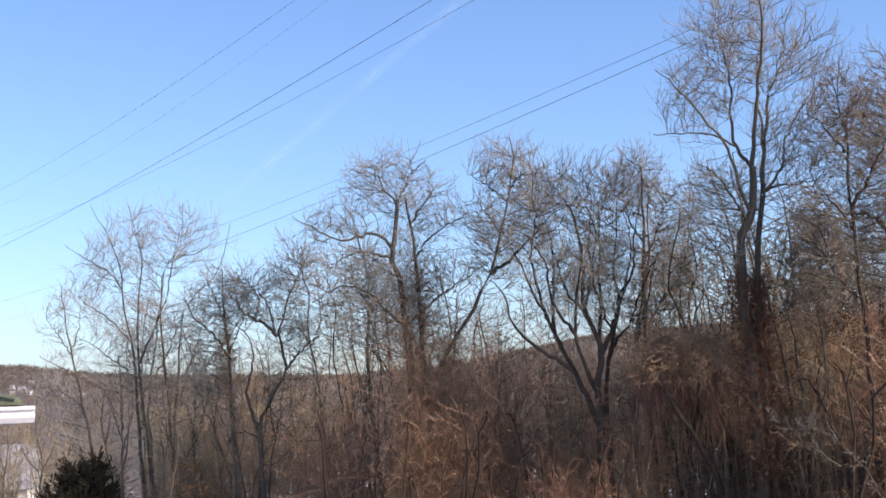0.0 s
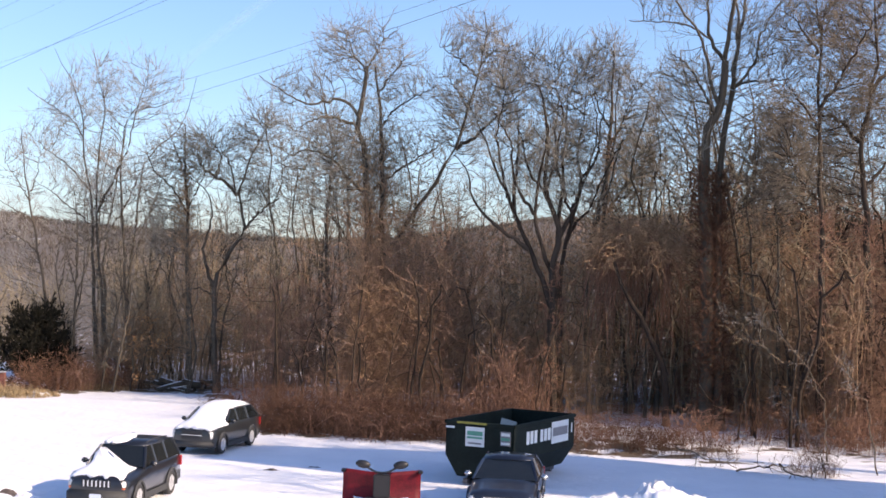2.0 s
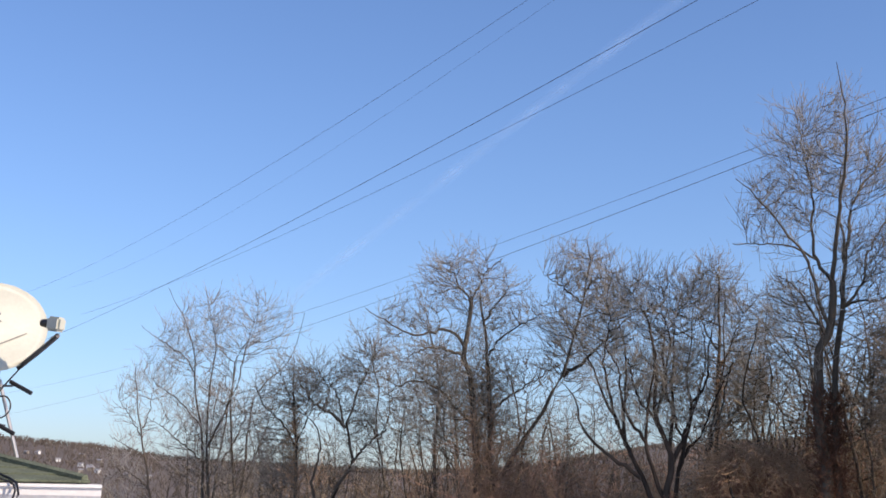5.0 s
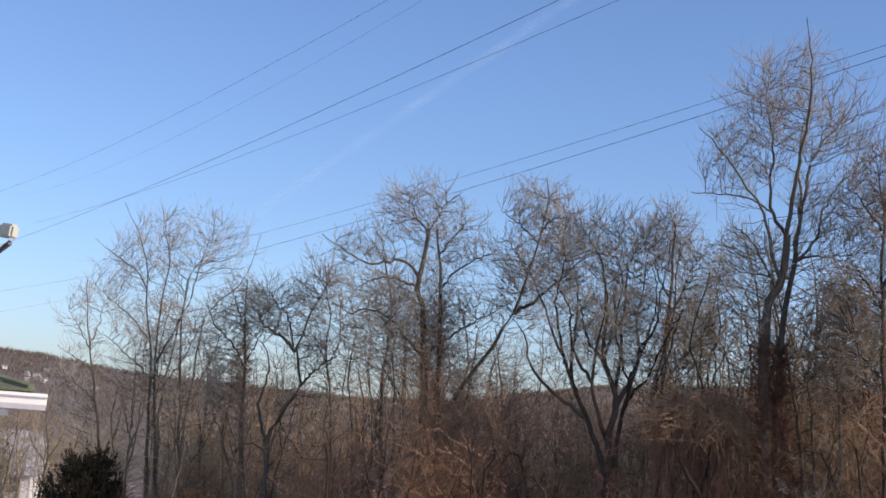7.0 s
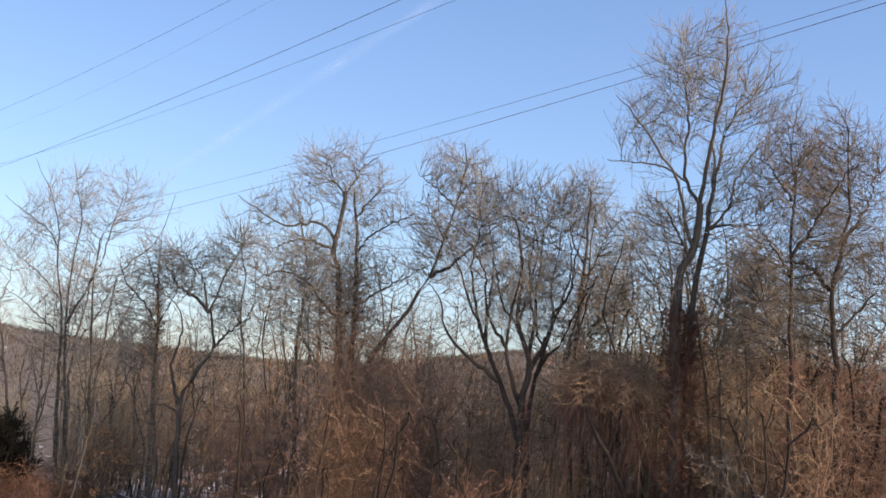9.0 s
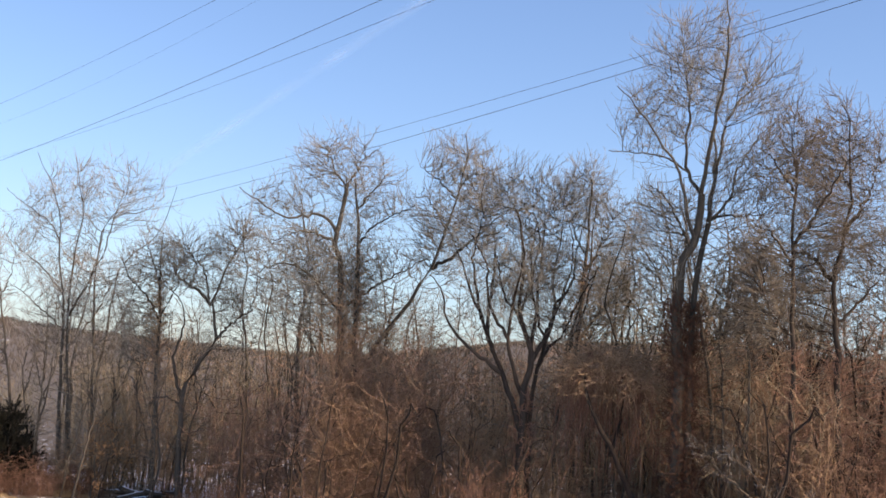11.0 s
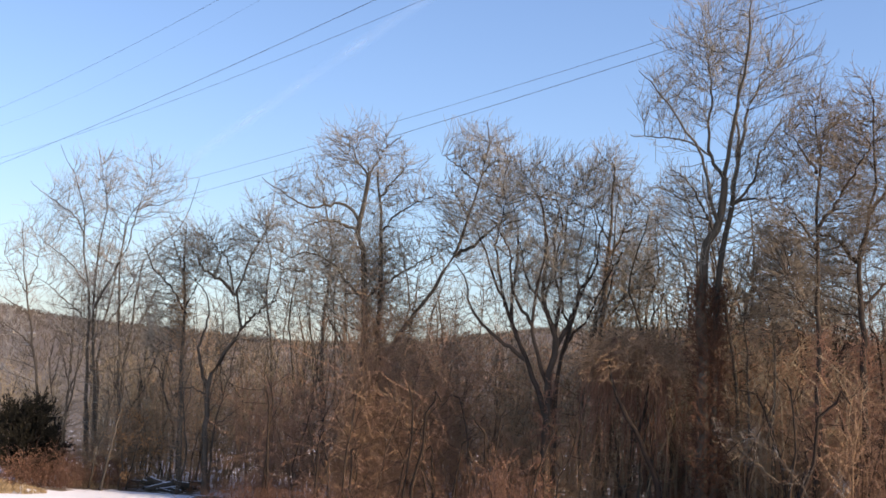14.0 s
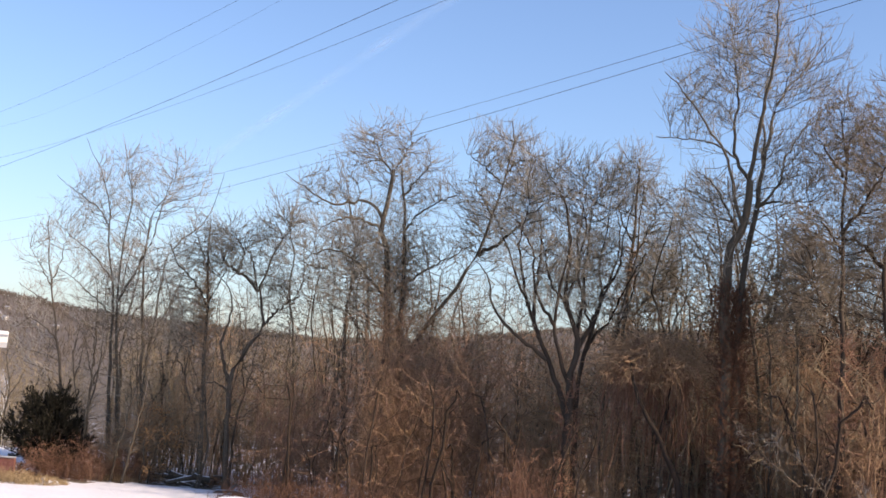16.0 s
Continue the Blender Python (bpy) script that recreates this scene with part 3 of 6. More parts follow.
hero(-5, 80, [([(0, 0), (-0.6, 8.2), (-0.6, 10.2), (-0.5, 12.2), (-0.4, 13.9), (-0.8, 15.1), (-1.1, 16.6), (-1.4, 17.9)], 0.22, 0.03),
     ([(0.7, 0), (0.1, 8.9), (-0.1, 11.2), (0.1, 12.6), (-0.4, 14.2)], 0.12, 0.02),
     ([(1.2, 0), (0.8, 8.3), (0.6, 10.3), (0.6, 12.6)], 0.08, 0.02)],
     [(-0.8, 14.9, 1.5, 2.7), (0.2, 12.6, 1.2, 2)], seed=16, points=270, twigs=580, wood=BARK_DARK, label=GREY)
# broad domed tree, its double trunk wrapped in vines
hero(-2.2, 66, [([(0, 0), (-0.3, 6.9), (-0.5, 10.2), (-0.6, 11.6), (-0.8, 13), (-1.1, 13.7), (-0.9, 14.9), (-0.8, 16.1), (-0.6, 16.7)], 0.34, 0.1),
     ([(0.8, 0), (0.3, 8.1), (0.2, 10.8), (0.1, 13.6), (-0.1, 15.3), (-0.3, 16.7)], 0.3, 0.05),
     ([(-0.8, 16.1), (-1.3, 17.2), (-1.7, 18), (-2.1, 18.7)], 0.068, 0.02),
     ([(-0.6, 16.7), (0, 17.9), (0.7, 18.5)], 0.068, 0.02),
     ([(-1, 13.7), (-1.7, 13.9), (-2.4, 14.1), (-3.2, 13.9), (-4, 13.3)], 0.09, 0.02),
     ([(-0.9, 14), (-1.5, 14.8), (-2.1, 14.9), (-3.5, 14.6), (-4.5, 15.1), (-5.9, 15.8)], 0.098, 0.02),
     ([(-0.6, 10.2), (-1.3, 11), (-2.1, 11.9), (-3.1, 12.4), (-4, 12.2), (-5, 11.6)], 0.098, 0.02),
     ([(-0.2, 10.5), (0.6, 11.4), (1.6, 12.2), (2.7, 12.9), (3.6, 13.5)], 0.09, 0.02),
     ([(0.1, 13.6), (0.7, 14.5), (1.8, 15.3), (2.6, 15.7)], 0.068, 0.02),
     ([(-0.1, 15.6), (0.7, 16.5), (1.1, 17)], 0.06, 0.02)],
     [(-1.2, 17.3, 2.7, 2), (-4.2, 15.4, 1.8, 1.4), (0.7, 15.9, 2.1, 1.8), (-1.2, 13.1, 3.9, 1.9)], seed=17, points=1250, twigs=3020, up=0.14, jig=0.24, wood=BARK_GREY, fine=TWIG_GREY, ivy=800, ivy_to=13, ivy_mat=VINE_BROWN, label='broad domed bare tree with a vine-wrapped double trunk')
# leaning tree
hero(-3.5, 68, [([(0, 0), (0.9, 5.3), (2.5, 8.7), (3.9, 10.8), (4.6, 12.3), (5.2, 13.2), (5.7, 15.3), (6.1, 16.9), (6.3, 18.3), (6.3, 19.8)], 0.22, 0.025),
     ([(5.1, 13.1), (6.3, 13.8), (7.6, 15.1), (8.5, 15.9)], 0.12, 0.02),
     ([(6.1, 17), (6.7, 17.8), (8.1, 17.9)], 0.07, 0.015),
     ([(6, 16.7), (5.2, 17.3), (4.1, 18.1)], 0.07, 0.015),
     ([(5.7, 15.1), (4.8, 16.3), (4.1, 16.7)], 0.07, 0.015)],
     [(6.1, 18.3, 2, 1.6), (5.2, 15.7, 1.6, 1.8), (7.6, 17, 1.8, 1.6)], seed=18, points=750, twigs=1510, up=0.18, jig=0.22, wood=BARK_GREY, fine=TWIG_GREY, ivy=260, ivy_to=10, ivy_mat=VINE_BROWN, label='leaning bare tree with vines up its trunk')
# many-stemmed dark tree
hero(6.2, 62, [([(0, 0), (-0.1, 4.4), (-0.1, 7.2), (0.1, 8.4), (-0.3, 10.1), (-0.6, 11.1), (-0.5, 12.6), (-0.6, 14.1), (-0.9, 15.5)], 0.32, 0.03),
     ([(0, 8.1), (0.1, 9.6), (0.3, 10.6), (0.3, 11.9), (0.4, 13.7), (0.5, 15.5)], 0.13, 0.02),
     ([(0.2, 8.4), (0.8, 9.9), (1.2, 11.2), (1.8, 12), (2, 13.3), (2.4, 15.3)], 0.14, 0.02),
     ([(-0.4, 5.4), (-1.2, 7.8), (-1.8, 9.2), (-2.3, 10.4), (-2.9, 11.7), (-3.6, 13.4), (-4.2, 14.6)], 0.17, 0.02),
     ([(-1.6, 8.8), (-1.9, 10.2), (-1.9, 11.5), (-1.7, 12.8), (-1.8, 14.4), (-2.2, 16)], 0.13, 0.02),
     ([(-0.3, 9.9), (-0.8, 10.8), (-1.3, 11.5), (-1.7, 13.4)], 0.1, 0.02),
     ([(-1.2, 7.8), (-2.9, 9.1), (-3.8, 10.3), (-4.2, 11.6), (-4.8, 12.4)], 0.13, 0.02),
     ([(-0.5, 10.9), (0, 12.4), (-0.1, 13.7), (0.2, 16.1)], 0.1, 0.02),
     ([(-2.3, 10.4), (-2.7, 12.2), (-2.9, 13.5), (-2.6, 15.1)], 0.1, 0.02)],
     [(-1.1, 15.9, 3.5, 2), (-3.4, 14.4, 1.7, 1.7), (1.7, 15.8, 1.5, 1.9), (-1.1, 13.1, 3.5, 1.8)], seed=19, points=560, twigs=2200, up=0.24, jig=0.2, wood=BARK_SOOTY, fine=TWIG_GREY, ivy=420, ivy_to=6.5, ivy_mat=VINE_DARK, label='many-stemmed bare tree with dark sinuous stems')
# second clump of stems beside it
hero(6.7, 63, [([(0, 0), (-0.2, 5.9), (0.1, 8.6), (0.6, 10.7), (0.4, 12.6), (0.6, 13.9), (0.8, 15.9)], 0.2, 0.02),
     ([(0.1, 8.6), (1.2, 10.2), (1.7, 11.6), (2.5, 13.2)], 0.1, 0.02),
     ([(-0.2, 5.9), (-1, 7.5), (-1.6, 9.5), (-1.5, 11.4), (-1.3, 13), (-1.8, 15.1)], 0.14, 0.02),
     ([(-1.6, 9.5), (-2.6, 11), (-2.8, 12.6), (-3.7, 14)], 0.1, 0.02),
     ([(0.6, 10.7), (1.1, 12.1), (1.4, 14), (1.1, 15.7)], 0.09, 0.02),
     ([(-0.1, 7.5), (0.2, 9.6), (-0.6, 12), (-0.4, 13.8), (-0.8, 15.7)], 0.1, 0.02)],
     [(-0.3, 15.6, 2.6, 2.1), (-2.9, 14.2, 1.8, 1.8), (-0.1, 12.8, 2.6, 1.6)], seed=26, points=380, twigs=1000, up=0.24, jig=0.2, wood=BARK_SOOTY, fine=TWIG_GREY, label='many-stemmed bare tree with dark sinuous stems')
# straight trunk with ivy
hero(9.3, 68, [([(0, 0), (-0.2, 9.4), (-0.1, 11.1), (-0.1, 13.1), (0, 14.6), (0, 16.3), (0, 17.9)], 0.26, 0.05),
     ([(-0.1, 13.1), (0.6, 14.6), (1.4, 16.3)], 0.09, 0.02),
     ([(-0.1, 9.7), (0.7, 11.2), (1.4, 12.1), (2.1, 13.1)], 0.1, 0.02),
     ([(0, 14), (-0.8, 15.4), (-1, 17.1)], 0.07, 0.02)],
     [(-0.1, 17.5, 1.6, 1.7), (1.3, 15.1, 1.6, 2.6)], seed=20, points=590, twigs=1170, ivy=520, ivy_to=14, ivy_mat=VINE_BROWN, label='straight bare tree with ivy up the whole trunk')
# bent young trees beside it
hero(13.3, 70, [([(0, 0), (-0.5, 10.3), (-1.2, 11.9), (-2.5, 13.4), (-3.1, 14.7)], 0.14, 0.02),
     ([(-1, 0), (-1.6, 10.3), (-1.1, 12.6), (-1.4, 15), (-1.2, 17.1)], 0.13, 0.02),
     ([(-2.2, 0), (-2.4, 8.4), (-2.3, 10.8), (-1.8, 12.6)], 0.1, 0.02)],
     [(-2.1, 14.9, 1.9, 2.9)], seed=25, points=420, twigs=840, wood=BARK_DARK, label=GREY)
# the tallest tree
hero(12.9, 60, [([(0, 0), (-0.2, 7.9), (-0.4, 9.9), (-0.5, 11.9), (-0.3, 13.4), (0.2, 14.6), (0.3, 16.5)], 0.42, 0.18),
     ([(0.5, 0), (0.3, 7.9), (0.3, 11.4), (0.5, 13.5), (0.8, 15.3)], 0.27, 0.13),
     ([(0.3, 16.5), (0.4, 17.9), (0.5, 19.4), (0.7, 21.2), (0.6, 23.5), (0.2, 25.5)], 0.125, 0.015),
     ([(0.2, 16.5), (-0.3, 17.5), (-0.4, 19), (-0.3, 20.3), (-0.6, 23.7)], 0.101, 0.02),
     ([(0.1, 14.5), (-0.4, 15.7), (-0.8, 17.2), (-1.7, 18.4), (-2.6, 19.4), (-4, 20.7)], 0.109, 0.02),
     ([(0.7, 15.3), (1, 16.8), (1.3, 18.4), (1.7, 20.2), (2.6, 21.6), (4.3, 23.9)], 0.125, 0.02),
     ([(0.9, 16), (1.1, 18.4), (1.1, 20.2), (1.4, 22), (2, 24.9)], 0.094, 0.02),
     ([(0.9, 15.3), (1.8, 16.4), (2.4, 18.2), (3.4, 19.8), (4.3, 20.7)], 0.086, 0.02),
     ([(0.6, 14.8), (1.2, 15.6), (2.3, 15.8), (3.6, 16)], 0.086, 0.02),
     ([(-0.1, 13.9), (-0.7, 15.2), (-1.4, 16.2), (-2.3, 16.6)], 0.078, 0.02),
     ([(-0.4, 17.4), (-1.4, 18.1), (-2.6, 18.2), (-3.8, 18.3)], 0.062, 0.02)],
     [(0.2, 22.3, 3, 3.3), (-2.1, 19.5, 1.9, 2.1), (3.3, 21.2, 1.6, 2.5), (-1.3, 15.7, 1.7, 1.7), (1.7, 17.6, 1.7, 2.2)], seed=21, points=990, twigs=2520, up=0.3, jig=0.2, size=0.95, wood=BARK_TALL, fine=TWIG_GREY, ivy=2200, ivy_to=11.5, ivy_mat=BRAMBLE, label='tallest bare tree, thick trunk with dark ivy')
# trees to the right of it
hero(17.4, 58, [([(0, 0), (-0.1, 8.2), (-0.3, 11.1), (-0.3, 13), (-0.5, 15.2), (-0.5, 17.2), (-0.7, 19.1)], 0.24, 0.03),
     ([(-0.3, 13), (-1, 14.2), (-2, 15.4)], 0.09, 0.02),
     ([(-0.4, 14), (0.3, 15.5), (0.9, 16.8), (1.5, 18.1)], 0.11, 0.02),
     ([(-0.5, 16.5), (-1.3, 17.6), (-2, 18.2)], 0.08, 0.02),
     ([(-0.5, 17.1), (0, 18.6), (0.2, 19.5)], 0.08, 0.02),
     ([(-0.2, 10.1), (-1.1, 11), (-1.7, 12.2)], 0.08, 0.02)],
     [(-0.6, 17.7, 2.3, 2.7), (-1.7, 13.9, 1.6, 2.2), (0.7, 15.3, 1.5, 2.2)], seed=22, points=1050, twigs=2730, up=0.12, jig=0.26, wood=BARK_SOOTY, fine=TWIG_BROWN, ivy=420, ivy_to=9.5, ivy_mat=VINE_DARK, label='bare tree with a dense brown tangle of twigs')
hero(16, 60, [([(0, 0), (-0.1, 8.1), (-0.3, 10), (0, 11), (-0.1, 12.4), (0.2, 13.4)], 0.14, 0.02),
     ([(-0.3, 9.8), (-0.6, 10.8), (-1.4, 11.5)], 0.08, 0.02),
     ([(-0.8, 0), (-1.2, 8), (-1.5, 10), (-1.4, 12)], 0.12, 0.02)],
     [(-0.5, 12.3, 1.6, 2.3)], seed=23, points=390, twigs=840, fine=TWIG_BROWN, label=GREY)
hero(19.8, 59, [([(0, 0), (-0.4, 8.3), (-0.7, 11.3), (-0.9, 12.9), (-0.6, 14.5), (-0.4, 16.8), (-0.6, 20.1)], 0.28, 0.03),
     ([(-0.9, 12.9), (-1.5, 13.7), (-2.1, 14.1), (-3.6, 14.2)], 0.13, 0.02),
     ([(-0.6, 14.8), (0.3, 16.3), (1.3, 18.4)], 0.12, 0.02),
     ([(-0.6, 10.8), (0.5, 12.3), (1.7, 13.9)], 0.1, 0.02)],
     [(-0.3, 18.3, 2.3, 3.1), (0.9, 14.4, 2, 2.2), (-1.5, 13.4, 1.5, 1.5)], seed=24, points=990, twigs=2350, up=0.12, jig=0.26, wood=BARK_SOOTY, fine=TWIG_BROWN, ivy=420, ivy_to=9.5, ivy_mat=VINE_DARK, label='bare tree with a dense brown tangle of twigs')


# ---- the wood behind: a handful of tree forms, repeated with their own turn and size ----
def wood_behind():
    rng = np.random.default_rng(77)
    kinds = []
    for s in range(7):
        r = np.random.default_rng(310 + s)
        stems = []
        for i in range(1 + s % 3):
            top = r.uniform(11, 14.5) * (0.85 if i else 1)
            lean = r.normal(size=2) * 0.9
            bend = np.cumsum(r.normal(size=(4, 2)) * 0.45, axis=0)
            foot = r.normal(size=2) * (0.5 if i else 0)
            stems.append(([(foot[0], foot[1], 0)] + [(foot[0] + lean[0] * u + bend[j, 0], foot[1] + lean[1] * u + bend[j, 1], top * u) for j, u in enumerate((0.3, 0.55, 0.78, 1.0))], 0.13 if i == 0 else 0.09, 0.02))
            fork = np.array(stems[-1][0][2])
            q = r.normal(size=2)
            stems.append(([tuple(fork), tuple(fork + [q[0] * 0.7, q[1] * 0.7, 1.6]), tuple(fork + [q[0] * 1.3, q[1] * 1.3, 3.6])], 0.07, 0.018))
        mid = np.mean([p[0][-1][:2] for p in stems], axis=0)
        top = max(p[0][-1][2] for p in stems)
        spot = (-9 + s * 3.2, 86 + 5 * (s % 3))
        kinds.append(tree((spot[0], spot[1], z_at(*spot) - 0.1), stems, [(mid[0], top - 2.4, 2.3, 3.0), (mid[0] * 0.5, top - 6.2, 2.0, 3.0)], 400 + s, points=160, twigs=150, up=0.2, jig=0.2, size=1.25, spurs=0.5,
                          wood=(BARK_GREY, BARK_DARK)[s % 2], fine=(TWIG_GREY, TWIG_BROWN)[s % 2], label="bare tree deeper in the wood; those out of view added for shade", group="trees deeper in the wood"))
    spots = []
    while len(spots) < 48:
        az = rng.uniform(-16, 20.5)
        y = rng.uniform(74, 125) if az < 8 else rng.uniform(64, 110)
        x = math.tan(radians(az)) * y
        if all((x - a) ** 2 + (y - b) ** 2 > 9 for a, b in spots):
            spots.append((x, y))
    for k in range(16):
        az = 7 + 14.5 * (k + rng.uniform(-0.3, 0.3)) / 15
        y = rng.uniform(63, 74)
        spots.append((math.tan(radians(az)) * y, y))
    for k in range(6):
        az, y = rng.uniform(-16, 14), rng.uniform(135, 210)
        spots.append((math.tan(radians(az)) * y, y))
    spots += [(-33, 96), (-36, 104), (-29, 92), (-40, 108), (-34, 112), (-44, 116), (-31, 120)]
    # unseen trees to the right, added to streak the lot and shade the brush
    for i, (x, y, s) in enumerate([(25, 28, 1.55), (23.5, 33.5, 1.6), (24.5, 39, 1.6), (26, 36, 1.75), (31, 41, 1.9), (27.5, 58, 1.4), (29, 62.5, 1.4), (30, 55, 1.5)]):
        copy_thing(kinds[i % 7], pose(x, y, z_at(x, y) - 0.1, 0, 0, 80 * i) @ Matrix.Scale(s, 4))
    for i, (x, y) in enumerate(spots):
        s = rng.uniform(0.88, 1.15) * (1.0 if x < 8 else 1.2)
        s *= 0.6 if x < -24 else 1.0
        copy_thing(kinds[i % 7], pose(x, y, z_at(x, y) - 0.1, rng.normal() * 3, rng.normal() * 3, rng.uniform(0, 360)) @ Matrix.Scale(s, 4))
    # lower, scrubby trees between the tall ones
    for k in range(50):
        az = -14.5 + 35 * (k + rng.uniform(-0.5, 0.5)) / 49
        y = rng.uniform(67, 78) if az < 7 else rng.uniform(64, 73)
        s = rng.uniform(0.55, 0.75) if az < 7 else rng.uniform(0.8, 1.1)
        x = math.tan(radians(az)) * y
        if 8.2 < az < 12.4:   # open under the tall tree
            continue
        copy_thing(kinds[(k * 3 + 1) % 7], pose(x, y, z_at(x, y) - 0.1, rng.normal() * 4, rng.normal() * 4, rng.uniform(0, 360)) @ Matrix.Scale(s, 4))


wood_behind()


# ---- vines and brambles ----
def thickets():
    rng = np.random.default_rng(9)
    tall = [thicket_mesh(50 + i, 4.2, 3.0, 8.0, 40, 200, m, 0.012, 0.55, 290, 0.011) for i, m in enumerate((VINE_RED, VINE_BROWN, VINE_DARK, VINE_BROWN))]
    low = [thicket_mesh(60 + i, 4.6, 3.4, 2.4, 150, 260, m, 0.009, 0.55, 140, 0.009) for i, m in enumerate((BRAMBLE, VINE_BROWN, VINE_DARK))]

    def put(kind, x, y, sx, sz, label, name):
        ob = new(name, kind)
        ob.matrix_world = pose(x, y, z_at(x, y) - 0.05, 0, 0, rng.uniform(0, 360)) @ Matrix.Diagonal((sx, sx, sz, 1))
        tagged(ob, label, "thicket", "vine thickets", "stuff")

    # x, y, form, width, height
    masses = [(-2.6, 64.9, 1, 0.55, 1.45), (-1.6, 65.2, 0, 0.5, 1.4), (-0.3, 65, 1, 0.6, 1.3), (-2.2, 65.4, 1, 0.62, 1.3), (1.6, 66.4, 0, 0.62, 1.25), (-0.6, 66.8, 1, 0.7, 1.2), (-2.7, 64.6, 0, 0.9, 1.2), (0.3, 64.2, 0, 0.8, 1.05), (2.9, 65.5, 1, 0.9, 1.12), (4.6, 63.8, 1, 0.55, 0.85), (-6.0, 67, 0, 1.0, 0.72), (7.7, 62.6, 1, 0.6, 0.7), (15.8, 65.5, 3, 0.8, 1.0),
              (18.6, 57, 0, 1.0, 0.85), (21.5, 56, 2, 1.0, 0.6), (-16.6, 74.5, 1, 0.9, 0.5), (5.8, 71, 1, 1.0, 1.1), (15, 66, 2, 1.2, 1.3), (20, 65, 0, 1.2, 1.0), (1, 80, 0, 1.7, 1.2),
              # (25, 58.5) and (26.5, 63) stand unseen, added to shade the right brush
              (16.6, 61, 1, 1.0, 1.1), (18.2, 63, 3, 1.2, 1.2), (22.4, 62, 2, 1.3, 1.3), (12.2, 67, 0, 1.2, 1.1), (17.5, 70, 2, 1.6, 1.5), (21.5, 71, 0, 1.6, 1.5), (-14.6, 73, 3, 0.9, 0.75), (-11.4, 72.6, 1, 0.8, 0.65), (-8.6, 73, 3, 0.9, 0.7), (8.2, 72, 1, 1.3, 1.0), (25, 58.5, 2, 1.3, 1.5), (26.5, 63, 0, 1.3, 1.5), (19.5, 73, 2, 1.3, 1.3), (23, 74, 3, 1.4, 1.4), (25.6, 76, 2, 1.4, 1.45), (21, 77, 0, 1.5, 1.35), (24.5, 80, 2, 1.6, 1.5), (28, 79, 3, 1.6, 1.5), (16.8, 76, 2, 1.4, 1.15)]
    for x, y, i, s, h in masses:
        put(tall[i], x, y, s, h, "tall tangle of bare reddish-brown vines and saplings", "vine_thicket")
    for x, y, i, s, h in [(-5.0, 56, 0, 1.0, 0.85), (-2.2, 55.2, 0, 1.1, 0.9), (0.8, 55, 0, 1.1, 0.88), (3.6, 54, 0, 1.0, 0.85), (7.6, 52, 0, 1.0, 0.5), (10.2, 51.5, 0, 0.9, 0.5), (-6.2, 57.2, 0, 0.8, 0.8), (-3.6, 55.0, 2, 1.0, 0.8), (-0.7, 54.4, 0, 1.0, 0.82), (2.2, 54.0, 2, 1.0, 0.8), (-4.4, 54.6, 0, 0.9, 0.7), (-1.6, 53.8, 2, 0.9, 0.6), (6, 55.5, 2, 1.2, 0.5),
                          (9, 55, 0, 1.1, 0.55), (11.6, 55.5, 2, 1.0, 0.55), (13.9, 46.8, 0, 0.42, 0.55), (16.8, 54.5, 2, 0.9, 0.5), (20, 51.5, 2, 1.0, 0.7), (-18.1, 70.2, 0, 0.7, 0.9), (-16.3, 71, 1, 0.8, 0.5), (-14.2, 71.4, 1, 0.7, 0.4), (-21, 66, 1, 0.8, 0.3), (-7, 62, 0, 1.1, 0.7), (-17.4, 71.5, 1, 0.9, 1.0), (4.1, 57, 2, 0.75, 1.5), (3.5, 58.4, 0, 0.8, 1.6), (-17.6, 69.6, 2, 0.75, 0.85), (-19.5, 69.3, 2, 0.7, 0.7), (-18.7, 69.0, 0, 0.6, 0.6), (-15.8, 70.6, 0, 0.8, 0.9), (15.2, 55.5, 0, 1.0, 0.9), (18.8, 54.5, 2, 1.0, 1.0), (-5.6, 55.4, 0, 0.9, 0.6), (-4.0, 55.8, 0, 1.0, 0.65), (-2.8, 54.4, 0, 1.0, 0.55), (-1.2, 55.3, 0, 1.0, 0.65), (0.2, 54.0, 0, 1.0, 0.55), (1.6, 55.2, 0, 1.0, 0.65), (2.9, 53.6, 0, 1.0, 0.6), (4.4, 54.6, 0, 1.0, 0.6), (-5.3, 54.9, 0, 0.7, 0.5)]:
        put(low[i], x, y, s, h, "low reddish bramble thicket at the edge of the snow", "bramble_thicket")


thickets()


